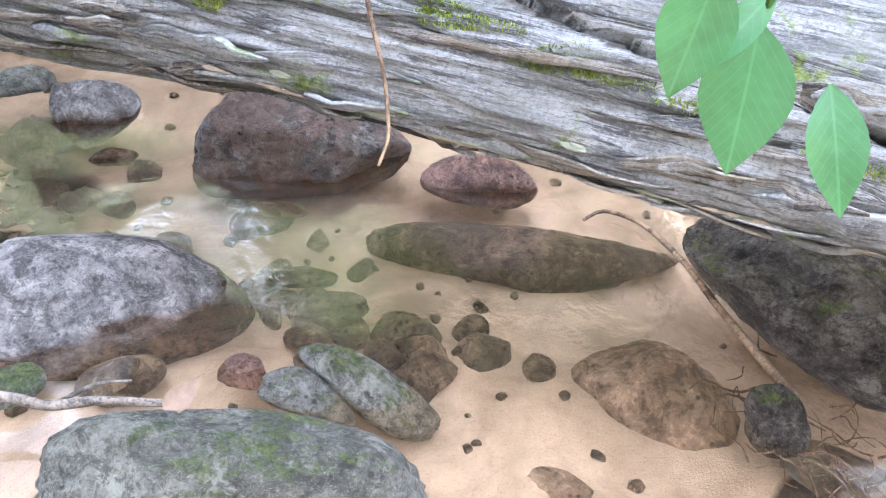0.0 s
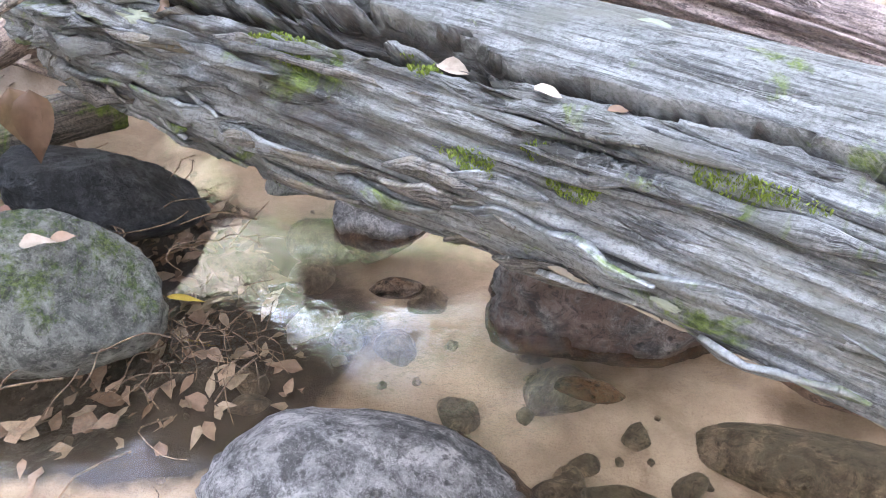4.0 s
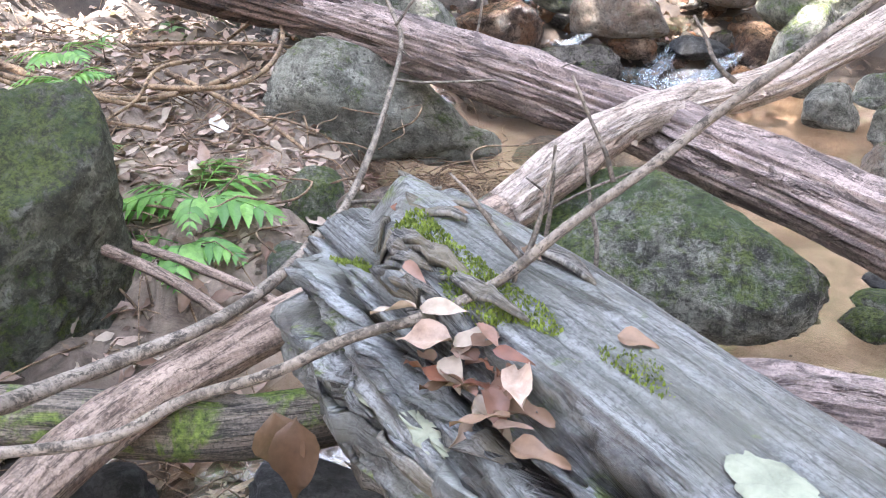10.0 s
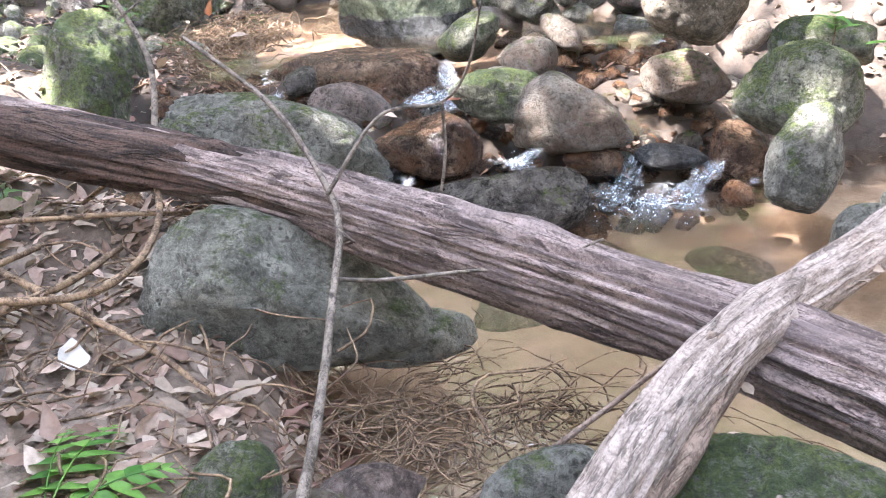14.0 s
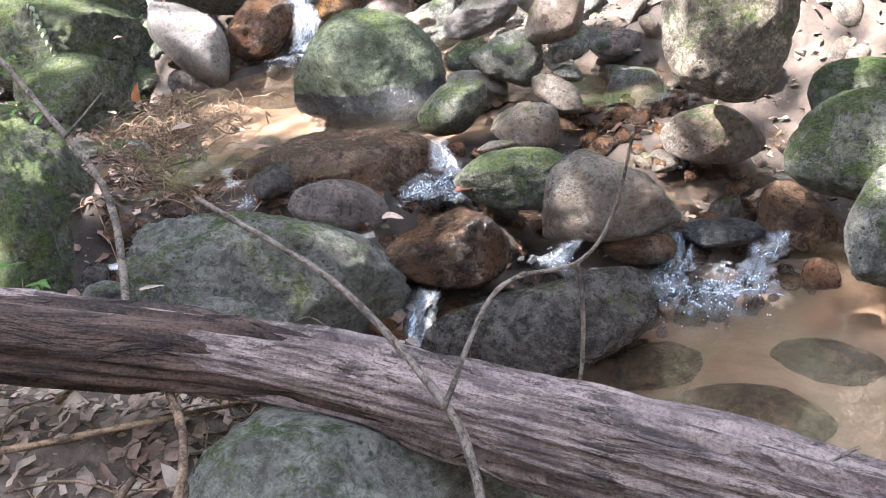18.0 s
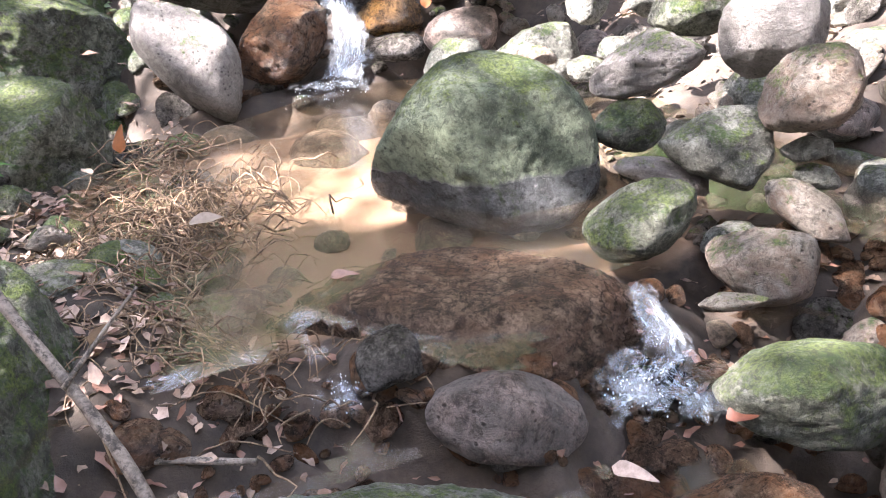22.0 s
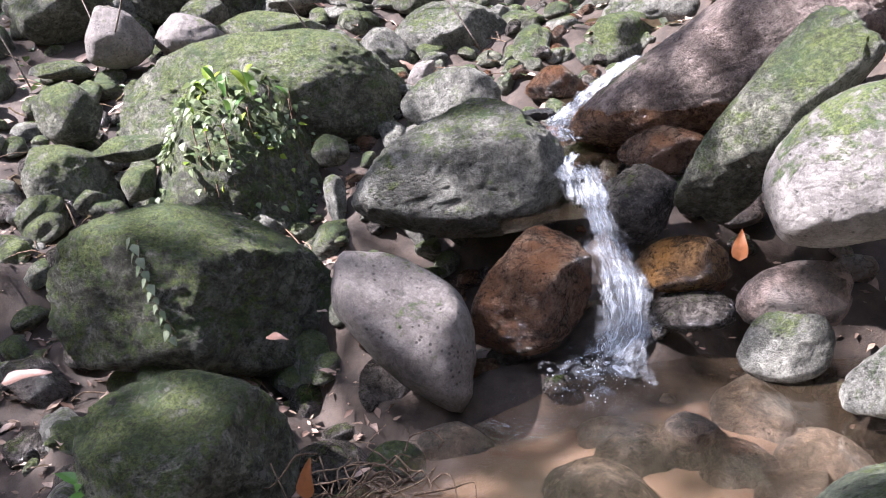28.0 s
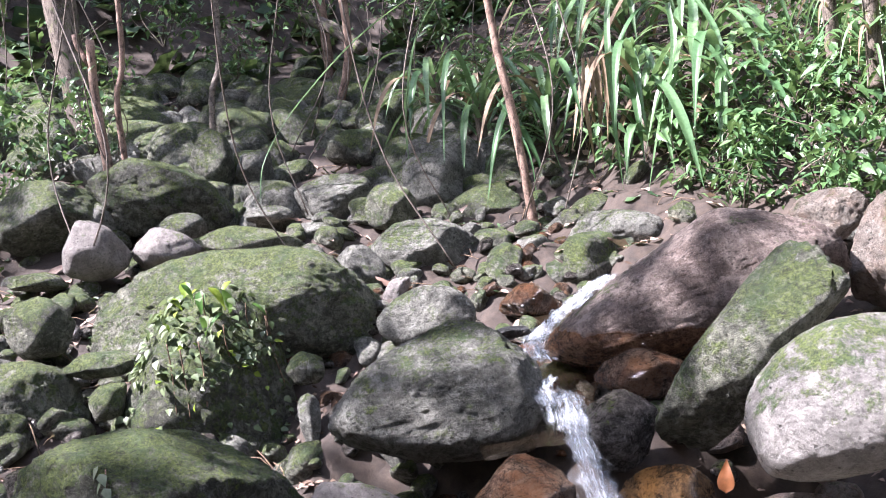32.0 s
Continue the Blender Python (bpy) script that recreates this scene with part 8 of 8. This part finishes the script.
# ---- the forest behind, and trees added above for shade ----
def ribbon_arrays(pts, width, fold=0.35, step=0.05):
    """A long strap leaf with a keel, tapering to its tip."""
    c = smooth_path(pts, step)
    n = len(c)
    tan = np.gradient(c, axis=0)
    side = np.cross(tan, (0.0, 0.0, 1.0))
    side /= np.linalg.norm(side, axis=1)[:, None] + 1e-6
    nrm = np.cross(side, tan)
    nrm /= np.linalg.norm(nrm, axis=1)[:, None] + 1e-6
    t = np.linspace(0, 1, n)
    w = width / 2 * np.minimum(1, (1 - t) * 2.5 + 0.02) * (0.75 + 0.25 * np.sin(np.pi * t))
    rows = [c + side * (w * s)[:, None] + nrm * (w * abs(s) * fold)[:, None] for s in (-1, -0.35, 0, 0.35, 1)]
    v = np.stack(rows, 1).reshape(-1, 3)
    a = np.arange(n - 1)[:, None] * 5 + np.arange(4)[None]
    f = np.stack([a, a + 1, a + 6, a + 5], -1).reshape(-1, 4)
    uv = np.stack([np.repeat(t, 5), np.tile(np.linspace(0, 1, 5), n)], -1)
    return v, f, uv


def screw_pine(loc, leaves, length, seed, label="clump of long striped strap leaves hanging over the stones", width=0.07):
    rng = np.random.default_rng(seed)
    loc = (loc[0], loc[1], max(loc[2], height_at(loc[0], loc[1])))
    ob = tagged(new("screw_pine"), label, "plant", "strap-leaved plants")
    for k in range(leaves):
        a = 2 * math.pi * k * 0.382 + rng.normal() * 0.25
        l, up = length * rng.uniform(0.6, 1.15), rng.uniform(0.35, 1.0)
        h0 = rng.uniform(0, 0.5)
        pts = []
        for t in np.linspace(0, 1, 6):
            r = l * (0.62 * t)
            z = h0 + l * (up * t * 1.15 - (0.55 + up * 0.75) * t ** 2.2)
            pts.append((loc[0] + math.cos(a) * r, loc[1] + math.sin(a) * r, loc[2] + z))
        v, f, uv = ribbon_arrays(pts, width * rng.uniform(0.7, 1.2))
        part("strap_leaf", make_mesh("strap_leaf", v, f, True, uv), M_STRAP if k % 7 else M_DRYSTRAP, ob)
    tube("trunk", [(loc[0], loc[1], loc[2] - 0.2), (loc[0], loc[1], loc[2] + 0.5)], 0.06, 0.05, M_TRUNK, ob, ring=12)
    return ob


for i, (loc, n, l) in enumerate([((-6.6, 12.4, 1.65), 20, 1.5), ((-6.0, 12.7, 1.75), 22, 1.7), ((-7.5, 12.6, 1.9), 20, 1.6), ((-9.0, 13.4, 2.4), 18, 1.6), ((-6.88, 13.0, 1.75), 26, 1.9), ((-6.3, 13.2, 1.8), 24, 1.8), ((-6.45, 14.1, 2.2), 26, 2.2), ((-8.3, 12.9, 2.1), 22, 1.9), ((-5.0, 13.3, 2.0), 22, 1.7), ((-7.3, 14.6, 2.4), 26, 2.3), ((-4.6, 14.6, 2.6), 24, 2.0), ((-8.2, 15.4, 2.8), 24, 2.0), ((-5.6, 15.8, 3.0), 24, 2.2)]):
    screw_pine(loc, n, l, i)
arch = tagged(new("screw_pine"), "long single arching strap leaves reaching over the boulders", "plant", "strap-leaved plants")
for pts, w in [([(-7.4, 12.7, 3.6), (-7.61, 12.4, 3.75), (-8.43, 11.64, 3.27), (-8.91, 11.06, 2.71), (-9.15, 10.75, 2.27), (-9.15, 10.59, 1.93)], 0.055),
               ([(-7.2, 12.9, 3.9), (-7.9, 12.4, 3.7), (-8.35, 12.1, 3.2), (-8.5, 11.9, 2.5), (-8.5, 11.8, 1.95)], 0.06), ([(-6.7, 12.6, 3.4), (-6.75, 12.2, 3.0), (-6.7, 11.9, 2.2), (-6.66, 11.8, 1.6)], 0.05),
               ([(-6.3, 12.3, 3.0), (-6.25, 12.1, 2.6), (-6.4, 11.95, 2.0), (-6.5, 11.85, 1.55)], 0.05), ([(-7.9, 12.3, 2.6), (-7.6, 11.9, 2.4), (-7.3, 11.6, 2.0), (-7.25, 11.5, 1.5)], 0.02), ([(-6.3, 12.9, 3.2), (-6.0, 12.5, 2.7), (-5.95, 12.2, 2.0), (-6.0, 12.1, 1.6)], 0.055)]:
    v, f, uv = ribbon_arrays(pts, w)
    part("strap_leaf", make_mesh("strap_leaf", v, f, True, uv), M_STRAP, arch)
dead = tagged(new("dead_leaves"), "bundle of dead brown strap leaves hanging down", "plant")
for k in range(7):
    rng = np.random.default_rng(k)
    x, y = -6.95 + rng.normal() * 0.06, 12.3 + rng.normal() * 0.05
    v, f, uv = ribbon_arrays([(x, y, 2.7), (x + rng.normal() * 0.05, y - 0.05, 2.3), (x + rng.normal() * 0.06, y - 0.08, 1.75)], 0.04)
    part("strap_leaf", make_mesh("strap_leaf", v, f, True, uv), M_DRYSTRAP, dead)


def shrub(loc, radius, leaves, size, seed, label="leafy green shrub on the slope", material=None, tall=1.0):
    """A bush: a few stems and many single leaves in loose clumps."""
    rng = np.random.default_rng(seed)
    loc = (loc[0], loc[1], max(loc[2], height_at(loc[0], loc[1])))
    ob = tagged(new("shrub"), label, "plant", "undergrowth")
    for _ in range(6):
        tube("stem", [(loc[0], loc[1], loc[2] - 0.1), (loc[0] + rng.normal() * radius * 0.3, loc[1] + rng.normal() * radius * 0.3, loc[2] + radius * tall * 0.5), (loc[0] + rng.normal() * radius * 0.6, loc[1] + rng.normal() * radius * 0.6, loc[2] + radius * tall * 1.1)], 0.008, 0.003, M_TRUNK, ob, ring=5, step=0.1, ends=False)
    clumps = [np.array(loc) + np.array([rng.normal() * radius * 0.5, rng.normal() * radius * 0.5, abs(rng.normal()) * radius * tall * 0.6 + radius * 0.2]) for _ in range(9)]
    k = np.arange(leaves)
    p = np.array(clumps)[k % 9] + rng.normal(size=(leaves, 3)) * radius * 0.24
    v, f, uv = scatter(leaf_set(5, seed, (0.4, 0.5), (0.1, 0.35), (0.1, 0.3), 4, 0.03), p, turns(rng.normal(size=leaves) * 25, rng.uniform(-10, 50, leaves), rng.uniform(0, 360, leaves)), size * rng.uniform(0.5, 1.2, leaves))
    part("foliage", make_mesh("foliage", v, f, True, uv), material or M_BUSH, ob)
    return ob


for i, (loc, r, n, s) in enumerate([((-5.96, 11.8, 1.5), 0.35, 260, 0.12), ((-6.25, 12.4, 1.75), 0.4, 260, 0.13), ((-5.4, 12.4, 1.9), 0.5, 320, 0.14), ((-5.1, 11.7, 1.65), 0.4, 260, 0.12), ((-5.5, 13.5, 2.4), 0.6, 320, 0.14), ((-8.4, 13.6, 2.3), 0.45, 260, 0.12), ((-9.1, 14.5, 2.7), 0.5, 260, 0.12),
                                    ((-4.4, 12.2, 1.9), 0.6, 320, 0.15), ((-7.7, 12.9, 1.9), 0.35, 200, 0.1), ((-11.6, 11.3, 2.5), 0.5, 300, 0.11), ((-12.2, 10.6, 2.6), 0.5, 300, 0.12), ((-13.2, 12.6, 3.3), 0.7, 360, 0.13), ((-12.0, 13.9, 3.4), 0.5, 260, 0.1), ((-10.6, 15.8, 3.6), 0.7, 320, 0.13), ((-12.6, 16.2, 4.0), 0.8, 360, 0.14),
                                    ((-9.2, 16.6, 3.7), 0.8, 360, 0.14), ((-14.2, 15.0, 4.2), 0.9, 380, 0.15), ((-7.0, 16.8, 3.6), 0.8, 360, 0.14), ((-4.2, 16.0, 3.6), 0.9, 380, 0.15), ((-11.2, 10.2, 2.1), 0.35, 200, 0.1), ((-3.4, 13.6, 2.6), 0.8, 380, 0.15), ((-11.0, 18.2, 4.6), 1.0, 380, 0.15), ((-13.8, 18.2, 5.0), 1.1, 400, 0.16), ((-8.0, 18.6, 4.6), 1.1, 400, 0.16), ((-5.0, 18.4, 4.6), 1.1, 400, 0.16), ((-16.0, 17.0, 5.2), 1.2, 400, 0.16), ((-15.6, 12.6, 4.0), 1.0, 380, 0.15), ((-5.2, 11.2, 1.5), 0.3, 240, 0.1), ((-4.7, 10.9, 1.5), 0.35, 260, 0.11), ((-4.3, 11.4, 1.7), 0.45, 300, 0.12), ((-5.6, 12.0, 1.7), 0.35, 260, 0.1), ((-4.9, 12.8, 2.1), 0.5, 300, 0.12), ((-3.8, 12.4, 2.0), 0.5, 320, 0.12), ((-5.75, 11.5, 1.5), 0.25, 200, 0.09)]):
    shrub(loc, r, n, s, i)
for i, loc in enumerate([(-4.9, 11.9, 2.35), (-4.6, 12.3, 2.5), (-5.2, 12.6, 2.6)]):
    screw_pine(loc, 16, 0.8, 40 + i, "tuft of narrow yellow-green grass blades", 0.022)


def trunk_thing(name, label, pts, r0, r1, material, limbs=()):
    ob = tagged(new(name), label, "tree", "saplings and trunks")
    tube("trunk", pts, r0, r1, material, ob, ring=14, step=0.08, lump=0.12, ridge=0.04, seed=len(label))
    for lp, a, b in limbs:
        tube("limb", lp, a, b, material, ob, ring=8, step=0.08, lump=0.1)
    return ob


trunk_thing("sapling", "slim reddish leaning sapling stem", [(-7.36, 11.64, 1.3), (-7.36, 11.64, 1.5), (-7.42, 11.68, 2.2), (-7.56, 11.77, 3.24), (-7.7, 11.9, 5.0)], 0.038, 0.026, M_STALK)
trunk_thing("sapling", "broken reddish stem standing among stones", [(-11.1, 10.9, 2.2), (-11.12, 10.93, 2.45), (-11.2, 11.0, 3.0), (-11.19, 11.05, 3.55)], 0.048, 0.036, M_STALK, [([(-11.2, 11.02, 3.3), (-11.3, 11.0, 3.5), (-11.32, 11.0, 3.62)], 0.03, 0.02)])
trunk_thing("sapling", "thin upright brown stem", [(-11.15, 11.16, 2.3), (-11.15, 11.2, 3.0), (-11.1, 11.32, 3.45), (-11.0, 11.4, 5.0)], 0.03, 0.022, M_STALK)
trunk_thing("tree", "mossy dark tree trunk beside the boulder field", [(-12.55, 11.9, 2.4), (-12.6, 12.0, 3.2), (-12.7, 12.04, 4.3), (-12.8, 12.1, 8.0)], 0.17, 0.13, M_TRUNK)
trunk_thing("sapling", "thin pale stem with hanging vines", [(-11.0, 12.19, 2.4), (-10.95, 12.25, 3.0), (-10.86, 12.38, 3.5), (-10.8, 12.5, 5.5)], 0.035, 0.025, M_TWIG)
trunk_thing("fallen_branch", "mossy fallen branch on the boulder slope", [(-12.4, 16.0, 4.25), (-11.6, 15.6, 3.9), (-10.9, 15.1, 3.5)], 0.09, 0.08, M_MOSSLOG)
for i in range(22):
    rng = np.random.default_rng(60 + i)
    u, v = rng.uniform(17.5, 27), rng.uniform(-8, 8)
    x, y = -0.62 * u + 0.785 * v, 0.785 * u + 0.62 * v
    z = height_at(x, y)
    r = rng.uniform(0.03, 0.09)
    trunk_thing("tree", "slender grey-brown forest tree trunk", [(x, y, z - 0.2), (x + rng.normal() * 0.1, y + rng.normal() * 0.1, z + 1.5), (x + rng.normal() * 0.3, y + rng.normal() * 0.3, z + 6.0)], r, r * 0.7, (M_TRUNK, M_TWIG, M_STALK)[i % 3])
for i in range(34):
    rng = np.random.default_rng(160 + i)
    u, v = rng.uniform(13, 19), rng.uniform(-4.5, 3.5)
    x, y = -0.62 * u + 0.785 * v, 0.785 * u + 0.62 * v
    z = height_at(x, y)
    pts = [(x, y, z + 4.5), (x + rng.normal() * 0.2, y + rng.normal() * 0.2, z + 2.5), (x + rng.normal() * 0.25, y, z + 1.0), (x + rng.normal() * 0.3, y + rng.normal() * 0.2, z + 0.05)]
    ob = tagged(new("liana"), "thin grey liana hanging from the canopy", "vine", "hanging lianas")
    tube("vine_stem", pts, 0.008, 0.006, M_TWIG, ob, ring=5, step=0.15)


def shade_tree(x, y, high, crown, leaves, seed, size=0.28):
    """A tall tree added to shade the stream: tapered trunk, limbs and a loose crown of single leaves in clumps."""
    rng = np.random.default_rng(seed)
    z = height_at(max(min(x, 30), -40), max(min(y, 45), -25))
    ob = tagged(new("shade_tree"), "added tall tree, mostly out of view, shading the stream", "tree", "forest trees")
    tube("trunk", [(x, y, z - 0.3), (x + 0.1, y, z + high * 0.4), (x, y + 0.2, z + high * 0.95)], 0.22, 0.06, M_TRUNK, ob, ring=12, step=0.3)
    top = np.array([x, y, z + high])
    clumps = []
    for k in range(16):
        c = top + rng.normal(size=3) * np.array([crown * 0.55, crown * 0.55, crown * 0.28])
        clumps.append(c)
        if k < 7:
            tube("limb", [(x, y + 0.1, z + high * rng.uniform(0.55, 0.85)), tuple((np.array([x, y, z + high * 0.85]) + c) / 2), tuple(c)], 0.07, 0.02, M_TRUNK, ob, ring=7, step=0.4)
    k = np.arange(leaves)
    p = np.array(clumps)[k % 16] + rng.normal(size=(leaves, 3)) * np.array([crown * 0.17, crown * 0.17, crown * 0.12])
    v, f, uv = scatter(leaf_set(5, seed, (0.45, 0.55), (0.1, 0.3), (0.1, 0.3), 3, 0.0), p, turns(rng.normal(size=leaves) * 30, rng.normal(size=leaves) * 30, rng.uniform(0, 360, leaves)), size * rng.uniform(0.6, 1.2, leaves))
    part("crown", make_mesh("crown", v, f, True, uv), M_SHRUB, ob)


# Added trees, mostly unseen, set where their crowns block sun and reflected sky.
SHADE_TREES = [(-6.6, -1.0, 9, 3.2, 8500), (-4.8, -3.2, 9, 3.0, 7500), (-9.0, 0.8, 9.0, 2.6, 3800), (-5.2, -1.9, 8.2, 2.6, 5200), (-7.6, -0.6, 8.0, 2.4, 4200), (-14.4, 2.6, 9.5, 1.9, 620), (-15.7, 9.2, 10, 2.8, 2300), (-11.3, 1.8, 9.4, 1.0, 520), (-12.1, 5.0, 9.4, 1.2, 400), (-10.2, 3.1, 9.2, 0.9, 160), (-10.1, 1.6, 8.0, 0.7, 1500), (-2.7, -0.75, 5.6, 1.8, 15000), (-3.7, -1.4, 7.0, 1.6, 8000), (-3.1, -0.5, 5.8, 1.3, 13000), (-4.4, 0.0, 5.8, 1.1, 9000), (0.5, 10.8, 8, 2.6, 6500), (-1.6, 13.4, 9, 2.8, 6500), (2.6, 9.4, 8, 2.6, 6500), (2.2, 6.6, 7.5, 2.2, 6500), (1.2, 9.2, 4.6, 2.2, 7000), (3.6, 7.4, 4.6, 2.2, 7000), (2.4, 8.4, 4.9, 1.6, 6000), (-3.0, -4.5, 9, 3.0, 3000), (-15.0, 14.0, 10, 3.4, 2400), (-10, 19.5, 10, 3.6, 2400), (-4.0, 18.5, 9, 3.6, 2400),
         (1.5, 13.0, 9, 3.4, 2400), (4.5, 8.0, 9, 3.2, 2200), (6.0, 3.0, 9, 3.2, 2200), (5.0, -3.0, 9, 3.2, 2200), (-18.5, 10.5, 11, 3.6, 2000), (-1.5, 20, 11, 3.8, 2200), (-15, 20, 12, 4.0, 2400), (-0.5, -8, 10, 3.4, 2000),
         (-8.5, 21.0, 5.5, 3.2, 2600), (-13.0, 19.0, 5.5, 3.2, 2600), (-5.0, 21.0, 6.0, 3.4, 2600), (-1.5, 17.5, 5.5, 3.2, 2600), (-17.0, 15.5, 5.5, 3.2, 2600), (2.0, 16.0, 6, 3.4, 2600), (-19.0, 13.0, 5, 3.0, 2200), (-11.0, 24.0, 6, 4.0, 2600), (-6.5, 25.0, 7, 4.0, 2600)]
for i, (x, y, h, c, n) in enumerate(SHADE_TREES):
    shade_tree(x, y, h, c, n, 20 + i)
